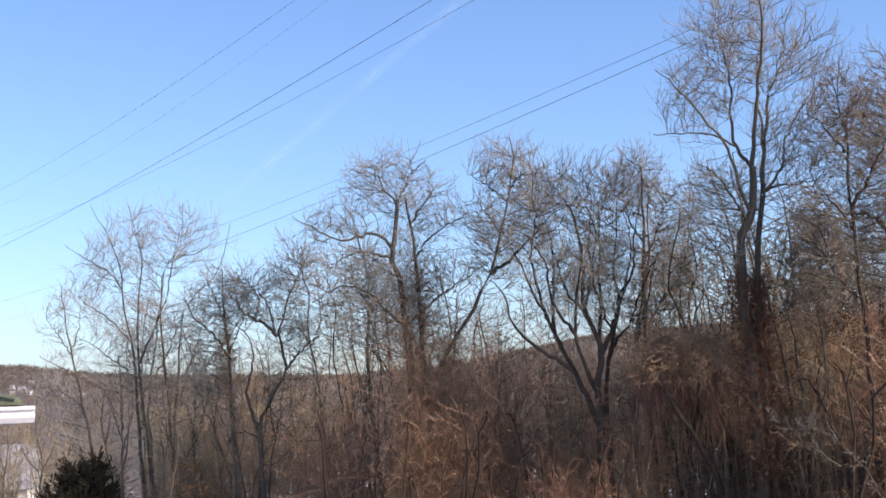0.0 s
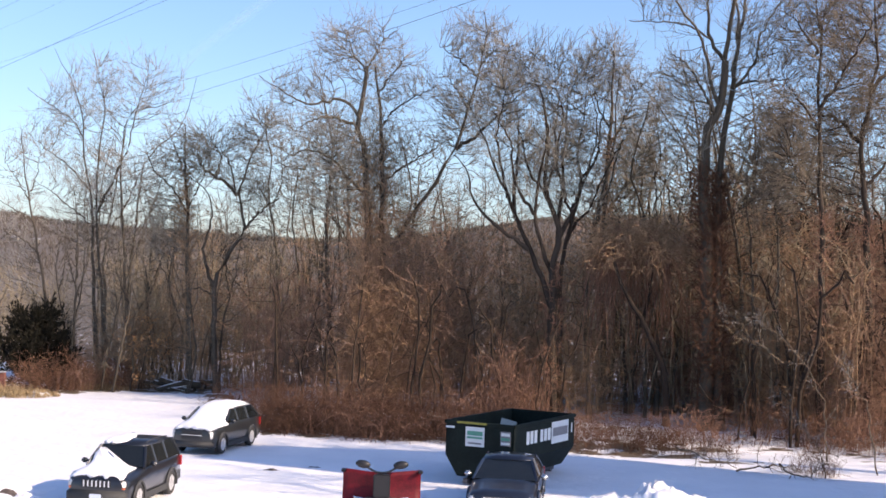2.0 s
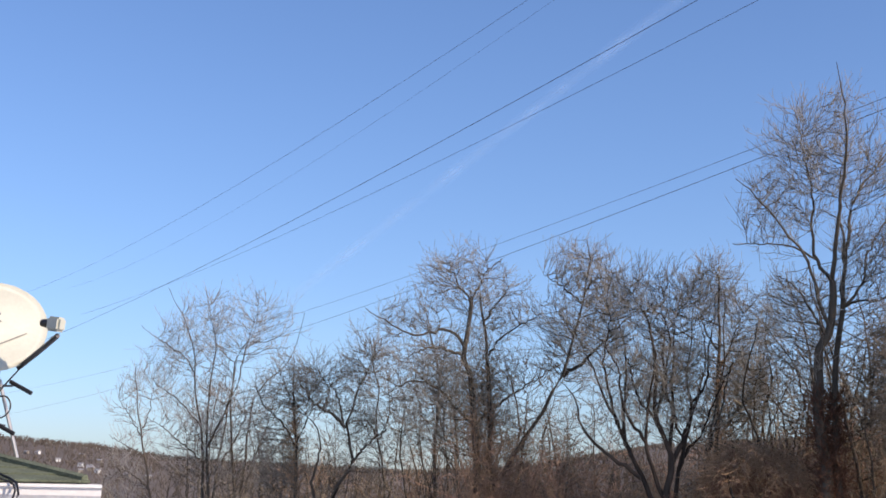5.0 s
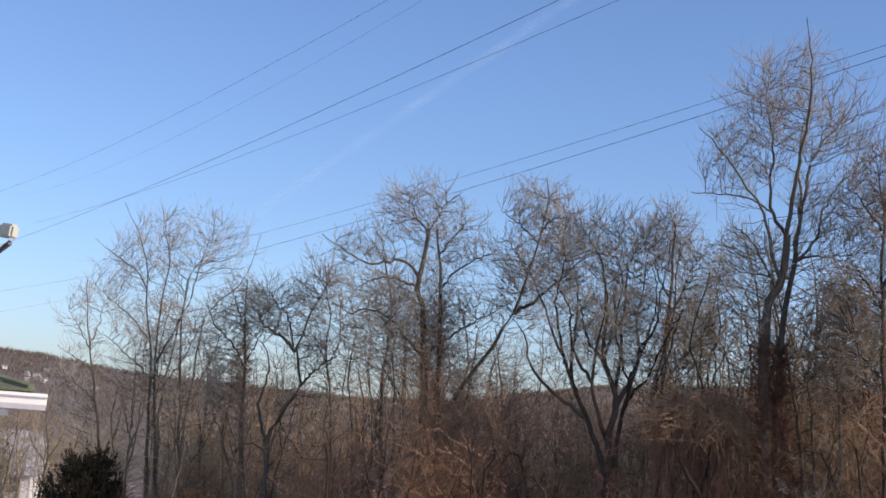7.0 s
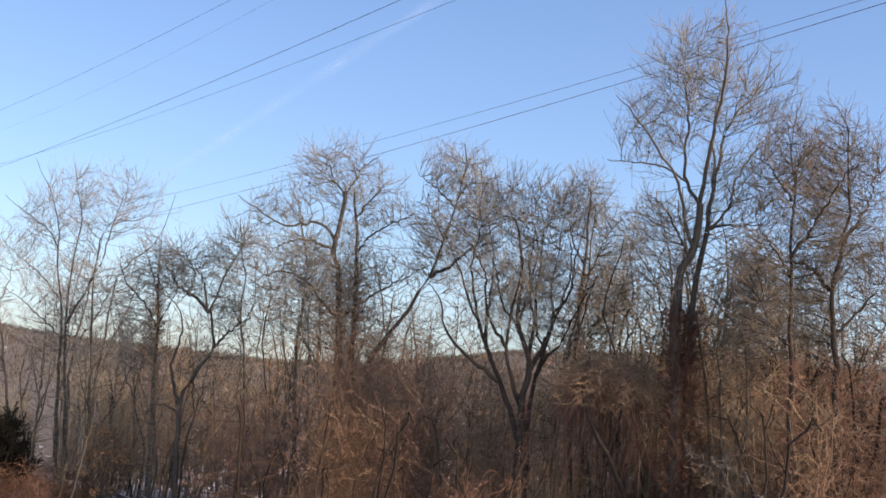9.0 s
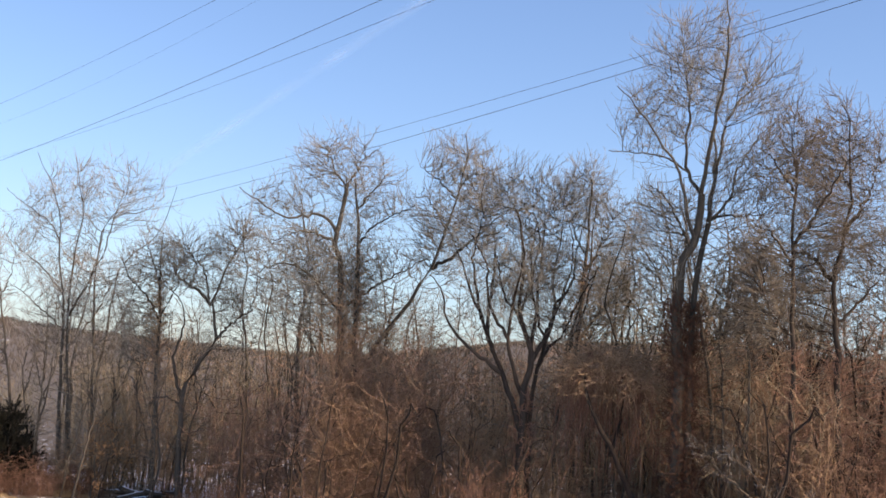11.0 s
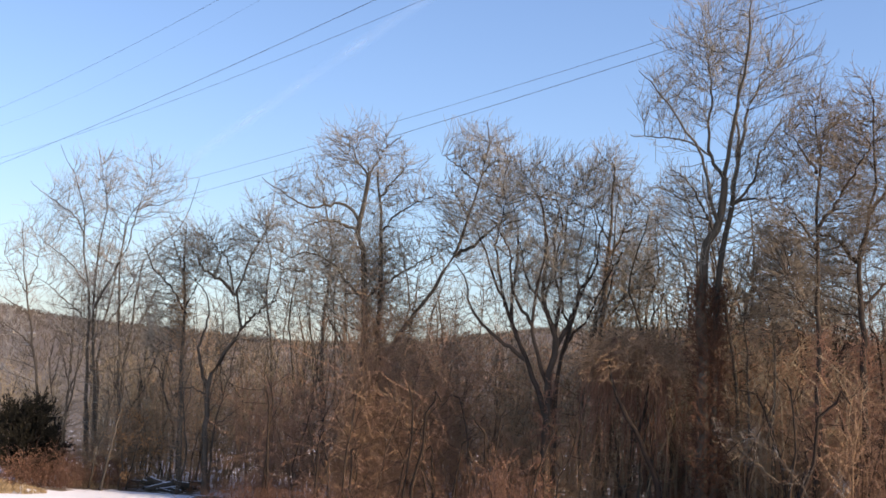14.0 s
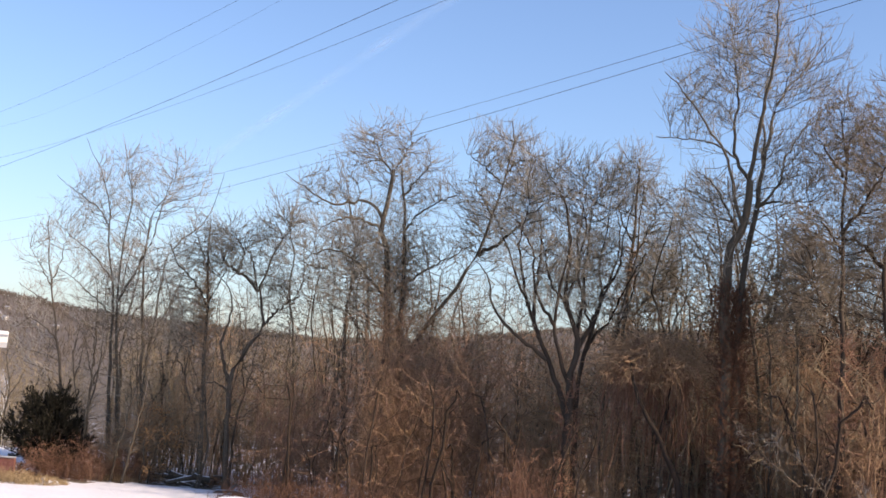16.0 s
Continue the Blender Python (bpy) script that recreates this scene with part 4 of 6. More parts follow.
def sapling_stands():
    rng = np.random.default_rng(41)
    forms = [sapling_stand_mesh(70 + i, 6.0, 4.5, 42, 8.0, m) for i, m in enumerate((BRUSH_OLIVE, VINE_BROWN, VINE_RED))] + [sapling_stand_mesh(75, 7.0, 4.0, 12, 7.0, TRUNK_DARK, 0.06)]
    for x, y, i, s in [(-16.5, 79, 0, 0.85), (-12, 77, 0, 0.95), (-8, 75, 0, 0.95), (-14, 88, 1, 1.1), (-8.5, 87, 1, 1.1), (-3, 78, 2, 1.05), (3.5, 76, 2, 1.15), (9, 74, 2, 1.2), (13.5, 72, 2, 1.3), (18, 68, 2, 1.3), 
                       (-19, 90, 0, 0.9), (-23, 84, 0, 0.7), (-14.4, 75, 0, 0.7), (-21.5, 79, 0, 0.62), (-35, 101, 0, 1.2), (-38, 103, 1, 1.2), (-4.5, 63.5, 3, 0.9), (0.8, 62.5, 3, 0.95), (5.4, 60, 3, 0.8), (14.6, 57, 3, 1.1), (19.5, 57, 3, 1.1), (15, 69, 0, 1.6), (18.2, 58.5, 1, 0.95), (-6.8, 70, 2, 0.9), (-30, 95, 0, 1.0), (-42, 110, 0, 1.3), (11.8, 65.5, 0, 1.0), (16.8, 60.5, 0, 1.0), (7.0, 67, 0, 1.0), (20.5, 66, 3, 1.5), (23.5, 69, 3, 1.6), (18.5, 72, 3, 1.5)]:
        ob = new("sapling_stand", forms[i])
        ob.matrix_world = pose(x, y, z_at(x, y) - 0.05, 0, 0, rng.uniform(0, 360)) @ Matrix.Scale(s, 4)
        tagged(ob, "stand of thin leafless saplings under the taller trees", "saplings", "sapling stands", "stuff")


sapling_stands()


def vine_mound():
    """A dome of vines draped over a dead tree: canes that rise, fan out and hang down."""
    rng = np.random.default_rng(31)
    n, k = 300, 6
    a = rng.uniform(-0.5, np.pi + 0.5, n)
    q = rng.uniform(0.3, 1.0, n)
    s = np.linspace(0, 1, k)
    P = np.empty((n, k, 3))
    r = (q * 2.3)[:, None] * (0.75 + 0.35 * s)
    P[:, :, 0], P[:, :, 1] = np.cos(a)[:, None] * r, np.sin(a)[:, None] * r * 0.8
    P[:, :, 2] = (8.6 - 1.4 * q ** 3)[:, None] + 0.3 * np.sin(s * 3) - (rng.uniform(0.3, 1, n) ** 2 * 5.2)[:, None] * s ** 1.6
    P += np.cumsum(rng.normal(size=P.shape), axis=1) * 0.13
    R = np.full((n, k), 0.020) * np.linspace(1.2, 0.6, k)
    # the cap: a shell of tangled vines
    n = 900
    a, q = rng.uniform(0, 2 * np.pi, n), np.sqrt(rng.random(n))
    C = np.empty((n, k, 3))
    C[:, 0] = np.stack([np.cos(a) * q * 2.5, np.sin(a) * q * 2.0, 6.3 + 2.7 * np.sqrt(1 - 0.92 * q ** 2) + rng.normal(size=n) * 0.22], 1)
    way = unit(rng.normal(size=(n, 3)) * np.array([1, 1, 0.25]))
    for j in range(1, k):
        way = unit(way + rng.normal(size=(n, 3)) * 0.3 - np.array([0, 0, 0.12]) * q[:, None])
        C[:, j] = C[:, j - 1] + way * 0.3
    cap = (C, 0.010 * rng.uniform(0.7, 1.7, n)[:, None] * np.linspace(1, 0.5, k)[None])
    ob = thing("vine_mound", pose(9.9, 62, z_at(9.9, 62)), "dome of dark bare vines draped over a dead tree", "vine", kind="")
    # cap paler than the hanging vines: its sunlit top is put into the colour
    for name, (p, r), m, mat in (("hanging_vine", (P, R), 1500, VINE_DARK), ("lit_vine_cap", cap, 1500, VINE_BROWN)):
        S = sprout(rng, p, r, m, 0.0, 0.6, (30, 90), 3, -0.05, 0.3, 0.016, 0.007)
        v, f = tubes([(p, r, 3), (S[0], S[1], 3)])
        part_of(name, quads(name, v, f, mat), ob)
    T, TR = stems_of(rng, [([(1.3, -1.5, 0), (1.1, -1.5, 2.5), (0.2, -1.4, 4.5), (-0.9, -1.2, 6.4), (-1.3, -1.0, 8.0)], 0.2, 0.06), ([(0.3, 0.2, 4.3), (0.8, 0.4, 6.4), (0.6, 0.3, 8.6)], 0.1, 0.04)], 1.0)
    v, f = tubes([(T, TR, 7)])
    part_of("dead_trunk", quads("dead_trunk", v, f, TRUNK_DARK), ob)


vine_mound()


# ---- power lines ----
def sky_point(az, el, far):
    return (math.sin(radians(az)) * far, math.cos(radians(az)) * far, EYE + math.tan(radians(el)) * far)


def power_line(a, b, r, sag=0.0):
    a, b = np.array(sky_point(*a)), np.array(sky_point(*b))
    s = np.linspace(-0.35, 1.6, 40)[:, None]
    p = a + (b - a) * s - np.array([0, 0, 1.0]) * sag * 4 * s * (1 - s)
    v, f = tubes([(p[None], np.full((1, 40), r), 5)])
    tagged(new("power_line", quads("power_line", v, f, WIRE)), "thin dark overhead power line running into the distance", "cable", "power lines")


power_line((-3.18, 19.2, 90), (-19.0, 9.1, 205), 0.014, 0.9)
power_line((-1.8, 19.25, 92), (-16.4, 9.75, 194), 0.008, 0.9)
power_line((4.1, 19.32, 85), (-18.81, 6.9, 205), 0.022, 0.7)
power_line((6.61, 19.3, 85), (-14.58, 9.11, 185), 0.017, 0.6)
power_line((13.49, 15.99, 80), (-9.72, 7.78, 170), 0.016, 0.35)
power_line((13.49, 15.54, 80), (-9.91, 7.05, 170), 0.02, 0.35)
power_line((-16.17, 5.46, 160), (-20.6, 4.22, 200), 0.011, 0.1)
power_line((-17.23, 4.34, 160), (-21.17, 3.22, 200), 0.011, 0.1)


# ---- surroundings out of view: the house the camera looks out of, and a wall added to shade the lot ----
RENDERED = plain("rendered_wall", (0.55, 0.52, 0.47), 0.85, scale=1.5, bump=0.3)


def box(bm, x0, x1, y0, y1, z0, z1):
    m = Matrix.Translation(((x0 + x1) / 2, (y0 + y1) / 2, (z0 + z1) / 2)) @ Matrix.Diagonal((x1 - x0, y1 - y0, z1 - z0, 1))
    return bmesh.ops.create_cube(bm, size=1.0, matrix=m)["verts"]


def block(name, x0, x1, y0, y1, z0, z1, mat, label):
    bm = bmesh.new()
    box(bm, x0, x1, y0, y1, z0, z1)
    bmesh.ops.bevel(bm, geom=list(bm.edges), offset=0.02, segments=1, affect="EDGES")
    me = bpy.data.meshes.new(name)
    bm.to_mesh(me)
    bm.free()
    me.materials.append(mat)
    return tagged(new(name, me), label, "wall", kind="structure")


block("wall_behind", -9, 14, -9, -0.6, -0.2, 10, RENDERED, "plain rendered wall of the house behind the window")
block("wall_shade_caster", 27, 40, 30.3, 34.0, -0.2, 22, RENDERED, "plain rendered wall out of view, added to cast the shadow across the lot")


# ---- the brick house with the dish ----
GUTTER_WHITE = plain("gutter_white", (0.80, 0.79, 0.76), 0.45, vary=0.06, scale=4)
SOFFIT = plain("soffit_grey", (0.42, 0.42, 0.44), 0.7)
BRICK = plain("brick_red", (0.33, 0.10, 0.06), 0.85, vary=0.35, scale=9, bump=0.5)
BRICK_OLD = plain("brick_weathered", (0.19, 0.075, 0.06), 0.9, vary=0.45, scale=5, bump=0.5)
MORTAR = plain("mortar", (0.50, 0.44, 0.38), 0.9, bump=0.3)
SHINGLE = plain("shingle_green", (0.115, 0.135, 0.088), 0.9, vary=0.3, scale=7, bump=0.6)
PRINT_GREY = plain("print_grey", (0.20, 0.20, 0.18), 0.6)
DISH_CREAM = plain("dish_cream", (0.47, 0.48, 0.4), 0.5, vary=0.05)
DISH_GREY = plain("dish_print", (0.10, 0.10, 0.12), 0.5)
STEEL = plain("galvanised_steel", (0.55, 0.55, 0.55), 0.45, 0.7)
BLACK_PLASTIC = plain("black_plastic", (0.012, 0.012, 0.014), 0.5)
DARK_STEEL = plain("dark_steel", (0.08, 0.08, 0.09), 0.5, 0.3)


def sweep(bm, pts, r, sides=6):
    """A bent round bar through the points."""
    k = max(6, len(pts) * 6)
    p = curve_through(pts, k)
    v, f = tubes([(p[None], np.full((1, k), r), sides)])
    made = [bm.verts.new(x) for x in v]
    for q in f:
        bm.faces.new([made[i] for i in q])
    bm.faces.new(made[:sides][::-1])
    bm.faces.new(made[-sides:])


def extrude_profile(bm, profile, x0, x1):
    """A moulding along x from a (y, z) outline."""
    a = [bm.verts.new((x0, y, z)) for y, z in profile]
    b = [bm.verts.new((x1, y, z)) for y, z in profile]
    n = len(profile)
    for i in range(n):
        bm.faces.new((a[i], a[(i + 1) % n], b[(i + 1) % n], b[i]))
    bm.faces.new(a[::-1])
    bm.faces.new(b)


def brick_house():
    corner = (-2.43, 7.66, 0)
    ob = thing("brick_house", pose(corner[0], corner[1], 0.25, 0, 0, 23) @ Matrix.Translation((2.43, -7.66, 0)), "red brick house with green shingle roof and white gutter", "house")
    # wall with a recessed joint bed; bricks laid on it
    bm = bmesh.new()
    box(bm, -9.0, -2.877, 8.05, 14.0, -0.4, 6.24)
    wall = part("wall", bm, MORTAR, ob)
    bm = bmesh.new()
    extrude_profile(bm, [(7.62, 6.36), (7.70, 6.365), (7.74, 6.365), (7.74, 6.27), (7.67, 6.27), (7.645, 6.30), (7.64, 6.335), (7.62, 6.345)], -9.0, -2.43)
    part("gutter", bm, GUTTER_WHITE, ob, "white painted gutter")
    bm = bmesh.new()
    box(bm, -9.0, -2.5, 7.742, 8.05, 6.262, 6.29)
    part("soffit", bm, SOFFIT, ob)
    bm = bmesh.new()
    box(bm, -9.0, -2.62, 7.80, 7.83, 6.225, 6.26)
    part("fascia", bm, GUTTER_WHITE, ob)
    # low hip roof
    bm = bmesh.new()
    e = [bm.verts.new(p) for p in [(-9.2, 7.68, 6.37), (-2.50, 7.68, 6.37), (-2.50, 14.4, 6.37), (-9.2, 14.4, 6.37)]]
    r = [bm.verts.new(p) for p in [(-5.86, 11.04, 7.24), (-5.84, 11.04, 7.24)]]
    for q in ((e[0], e[1], r[1], r[0]), (e[1], e[2], r[1]), (e[2], e[3], r[0], r[1]), (e[3], e[0], r[0]), tuple(e[::-1])):
        bm.faces.new(q)
    roof = part("roof", bm, SHINGLE, ob, "green asphalt shingle roof")
    # courses of shingles on the slope that faces the camera
    bm = bmesh.new()
    for i in range(14):
        s0, s1 = i * 0.145, (i + 1) * 0.145 + 0.02
        for s, t, lift in ((s0, s1, 0.012),):
            y0, y1 = 7.67 + s, 7.67 + t
            z0, z1 = 6.372 + s * 0.26 + lift, 6.372 + t * 0.26 + 0.003
            vs = [bm.verts.new(p) for p in [(-9.2 + s, y0, z0), (-2.49 - s, y0, z0), (-2.49 - t, y1, z1), (-9.2 + t, y1, z1), (-9.2 + s, y0, z0 - 0.012), (-2.49 - s, y0, z0 - 0.012)]]
            bm.faces.new(vs[:4])
            bm.faces.new((vs[4], vs[5], vs[1], vs[0]))
    part("shingles", bm, SHINGLE, roof, "rows of overlapping shingles")
    # hip cap
    bm = bmesh.new()
    sweep(bm, [(-2.52, 7.70, 6.385), (-4.2, 9.37, 6.82), (-5.84, 11.03, 7.25)], 0.035, 5)
    part("hip_cap", bm, SHINGLE, roof)
    # corner board beside the bricks
    bm = bmesh.new()
    box(bm, -2.877, -2.84, 8.04, 8.1, -0.4, 6.24)
    part("corner_board", bm, GUTTER_WHITE, ob)
    # bricks near the corner that comes into view
    bm = bmesh.new()
    box(bm, -0.1, 0.1, -0.012, 0.02, -0.031, 0.031)
    bmesh.ops.bevel(bm, geom=list(bm.edges), offset=0.004, segments=1, affect="EDGES")
    shape = bpy.data.meshes.new("brick")
    bm.to_mesh(shape)
    bm.free()
    shape.materials.append(BRICK)
    for c in range(12):
        for k in range(6):
            b = part_of("brick", shape, wall)
            b.location = (-2.985 - k * 0.214 - (0.107 if c % 2 else 0), 8.05, 6.19 - c * 0.079)


brick_house()


def satellite_dish():
    ob = thing("satellite_dish", pose(-3.265, 8.0, 6.715), "cream satellite dish on a bent mast on the roof", "satellite dish")
    n = Vector((0.74, -0.62, 0.24)).normalized()
    side = Vector((0, 0, 1)).cross(n).normalized()
    upv = n.cross(side).normalized()
    tip_angle = radians(17)
    side, upv = side * math.cos(tip_angle) + upv * math.sin(tip_angle), upv * math.cos(tip_angle) - side * math.sin(tip_angle)
    c = Vector((-0.01, -0.04, 0.82))
    bm = bmesh.new()
    rings, segs = 7, 40
    front, back = [], []
    for i in range(rings + 1):
        q = i / rings
        rowf, rowb = [], []
        for j in range(segs):
            a = 2 * math.pi * j / segs
            lump = 1 + 0.03 * math.cos(2 * a)
            p = c + side * (math.cos(a) * 0.365 * q * lump) + upv * (math.sin(a) * 0.285 * q * lump) + n * (0.05 * q * q)
            rowf.append(bm.verts.new(p))
            rowb.append(bm.verts.new(p - n * (0.012 if i < rings else 0.008)))
        front.append(rowf)
        back.append(rowb)
    for i in range(rings):
        for j in range(segs):
            k = (j + 1) % segs
            if i > 0:
                bm.faces.new((front[i][j], front[i + 1][j], front[i + 1][k], front[i][k]))
                bm.faces.new((back[i][k], back[i + 1][k], back[i + 1][j], back[i][j]))
    bm.faces.new([front[1][j] for j in range(segs)])
    bm.faces.new([back[1][j] for j in range(segs)][::-1])
    for j in range(segs):
        k = (j + 1) % segs
        bm.faces.new((front[rings][j], back[rings][j], back[rings][k], front[rings][k]))
    bmesh.ops.remove_doubles(bm, verts=bm.verts[:], dist=1e-6)
    dish = part("reflector", bm, DISH_CREAM, ob, smooth=True)

    def on_face(u, w, lift=0.004):
        q2 = (u / 0.365) ** 2 + (w / 0.285) ** 2
        return c + side * u + upv * w + n * (0.05 * q2 + lift)

    # printed emblem and two bars of writing
    bm = bmesh.new()
    arc = [on_face(-0.15 + 0.11 * math.cos(a), 0.10 + 0.05 * math.sin(a)) for a in np.linspace(-1.75, 1.75, 16)]
    bm.faces.new([bm.verts.new(p) for p in arc])
    bm.faces.new([bm.verts.new(on_face(*p)) for p in [(-0.04, 0.06), (0.10, 0.07), (0.075, 0.175), (0.04, 0.172), (0.055, 0.11)]])
    part("emblem", bm, DISH_GREY, dish, "dark printed emblem")
    bm = bmesh.new()
    bm.faces.new([bm.verts.new(on_face(*p)) for p in [(-0.13, 0.016), (0.09, 0.024), (0.09, 0.038), (-0.13, 0.030)]])
    part("lettering", bm, PRINT_GREY, dish, "faint grey bar of print")
    bm = bmesh.new()
    bm.faces.new([bm.verts.new(on_face(*p)) for p in [(0.0, -0.115), (0.22, -0.085), (0.22, -0.077), (0.0, -0.107)]])
    part("lettering", bm, PRINT_GREY, dish, "faint grey bar of print")
    # arm and feed horn
    foot = c - upv * 0.272 + side * 0.11 + n * 0.04
    tip = foot + n * 0.43 + upv * 0.05
    bm = bmesh.new()
    sweep(bm, [foot - n * 0.05, (foot + tip) / 2, tip], 0.016, 6)
    part("feed_arm", bm, DARK_STEEL, ob)
    bm = bmesh.new()
    axis = (c - tip).normalized()
    m = Matrix.Translation(tip + upv * 0.065 + n * 0.02) @ axis.to_track_quat("Z", "Y").to_matrix().to_4x4()
    bmesh.ops.create_cube(bm, size=1.0, matrix=m @ Matrix.Diagonal((0.075, 0.085, 0.10, 1)))
    bmesh.ops.bevel(bm, geom=list(bm.edges), offset=0.014, segments=2, affect="EDGES")
    horn = part("feed_horn", bm, DISH_CREAM, ob)
    bm = bmesh.new()
    bmesh.ops.create_cone(bm, cap_ends=True, segments=12, radius1=0.03, radius2=0.022, depth=0.06, matrix=m @ Matrix.Translation((0.0, 0.0, 0.075)))
    part("feed_neck", bm, BLACK_PLASTIC, horn)
    # bracket, bent mast, two struts, foot plates
    bm = bmesh.new()
    box(bm, -0.03, 0.035, 0.01, 0.07, 0.47, 0.64)
    bmesh.ops.bevel(bm, geom=list(bm.edges), offset=0.012, segments=2, affect="EDGES")
    part("bracket", bm, BLACK_PLASTIC, ob)
    bm = bmesh.new()
    sweep(bm, [(0.0, 0.05, 0.56), (-0.02, 0.08, 0.44), (-0.12, 0.14, 0.30), (-0.30, 0.22, 0.16), (-0.36, 0.26, 0.08)], 0.022, 8)
    part("mast", bm, STEEL, ob)
    for a, z in (((0.04, 0.05, 0.52), (0.17, 0.10, 0.04)), ((-0.06, 0.06, 0.36), (0.02, 0.0, 0.02))):
        bm = bmesh.new()
        sweep(bm, [a, z], 0.011, 6)
        part("strut", bm, STEEL, ob)
        bm = bmesh.new()
        box(bm, z[0] - 0.03, z[0] + 0.03, z[1] - 0.03, z[1] + 0.03, z[2] - 0.02, z[2] + 0.005)
        part("foot_plate", bm, STEEL, ob)
    # stub elements of an old aerial across the mast
    for z, x1 in ((0.485, 0.24), (0.24, 0.15)):
        bm = bmesh.new()
        sweep(bm, [(-0.5, 0.1, z + 0.03), (0.06, 0.08, z), (x1 - 0.1, 0.07, z + 0.01)], 0.007, 5)
        part("aerial_rod", bm, DARK_STEEL, ob)
        bm = bmesh.new()
        sweep(bm, [(x1 - 0.14, 0.07, z + 0.025), (x1, 0.06, z - 0.045)], 0.014, 6)
        part("aerial_tip", bm, BLACK_PLASTIC, ob)
    # loop of coax
    bm = bmesh.new()
    loop = [(0.04 + 0.085 * math.sin(a), 0.04, 0.36 + 0.075 * math.cos(a)) for a in np.linspace(0, 6.2, 10)]
    sweep(bm, [tuple(foot)] + loop + [(-0.1, 0.05, 0.1)], 0.005, 5)
    part("coax_loop", bm, BLACK_PLASTIC, ob)
    return ob


satellite_dish()


def roof_cable():
    """Cable down the roof, over the gutter and along the corner of the wall."""
    bm = bmesh.new()
    sweep(bm, [(-3.6, 8.3, 6.56), (-3.2, 7.95, 6.47), (-2.95, 7.7, 6.40), (-2.88, 7.58, 6.33), (-2.92, 7.60, 6.2), (-3.02, 7.95, 6.0), (-3.1, 8.0, 5.6), (-3.12, 8.0, 4.0)], 0.007, 5)
    sweep(bm, [(-3.7, 7.85, 6.44), (-3.3, 7.74, 6.42), (-3.05, 7.70, 6.40), (-2.9, 7.585, 6.34), (-2.96, 7.62, 6.18), (-3.06, 7.97, 5.95)], 0.006, 5)
    me = bpy.data.meshes.new("roof_cable")
    bm.to_mesh(me)
    bm.free()
    me.materials.append(BLACK_PLASTIC)
    ob = new("roof_cable", me)
    ob.matrix_world = pose(-2.43, 7.66, 0.25, 0, 0, 23) @ Matrix.Translation((2.43, -7.66, 0))
    tagged(ob, "black coaxial cables over the gutter and down the wall", "cable")


roof_cable()


# ---- vehicles ----
CAR_CHARCOAL = plain("car_charcoal", (0.017, 0.019, 0.025), 0.3, 0.2, vary=0.15, scale=2, coat=0.6)
CAR_GREEN_GREY = plain("car_green_grey", (0.024, 0.027, 0.029), 0.35, 0.2, vary=0.15, scale=2, coat=0.5)
CAR_BLACK = plain("car_navy_black", (0.018, 0.022, 0.035), 0.28, 0.3, vary=0.15, scale=2, coat=0.7)
CAR_GLASS = plain("tinted_glass", (0.012, 0.015, 0.017), 0.06, vary=0.1)
CLAD = plain("grey_cladding", (0.036, 0.037, 0.038), 0.7)
TYRE = plain("tyre", (0.03, 0.03, 0.03), 0.85, bump=0.3)
RIM = plain("rim_silver", (0.6, 0.6, 0.6), 0.35, 0.6)
CHROME = plain("chrome", (0.7, 0.7, 0.7), 0.2, 0.9)
LAMP = plain("lamp_lens", (0.75, 0.75, 0.72), 0.15)
AMBER = plain("amber_lens", (0.5, 0.14, 0.06), 0.2)
RED_LENS = plain("red_lens", (0.35, 0.02, 0.02), 0.2)
PLATE = plain("plate_pale", (0.6, 0.66, 0.75), 0.5)


def loft(bm, rings, close=True):
    """Skins rings of points with quads, and caps both ends."""
    vs = [[bm.verts.new(p) for p in r] for r in rings]
    n = len(rings[0])
    for a, b in zip(vs, vs[1:]):
        for i in range(n):
            j = (i + 1) % n
            bm.faces.new((a[i], a[j], b[j], b[i]))
    bm.faces.new(vs[0][::-1])
    bm.faces.new(vs[-1])
    bmesh.ops.recalc_face_normals(bm, faces=bm.faces[:])


def section(y, w, z0, zs, z1, crown=0.03):
    """Half-round cross-section of a car body: sill, side, shoulder, top."""
    right = [(w * 0.90, y, z0), (w * 0.98, y, z0 + 0.08), (w, y, (z0 + zs) / 2 + 0.06), (w * 0.985, y, zs - 0.05), (w * 0.95, y, zs), (w * 0.88, y, (zs * 0.4 + z1 * 0.6)), (w * 0.55, y, z1 + crown * 0.7)]
    return right + [(0, y, z1 + crown)] + [(-x, q, z) for x, q, z in right[::-1]]


def pane(bm, corners, thick=0.012):
    c = [Vector(p) for p in corners]
    n = (c[1] - c[0]).cross(c[2] - c[0]).normalized() * thick
    a, b = [bm.verts.new(p) for p in c], [bm.verts.new(p - n) for p in c]
    k = len(c)
    bm.faces.new(a)
    bm.faces.new(b[::-1])
    for i in range(k):
        bm.faces.new((a[i], b[i], b[(i + 1) % k], a[(i + 1) % k]))


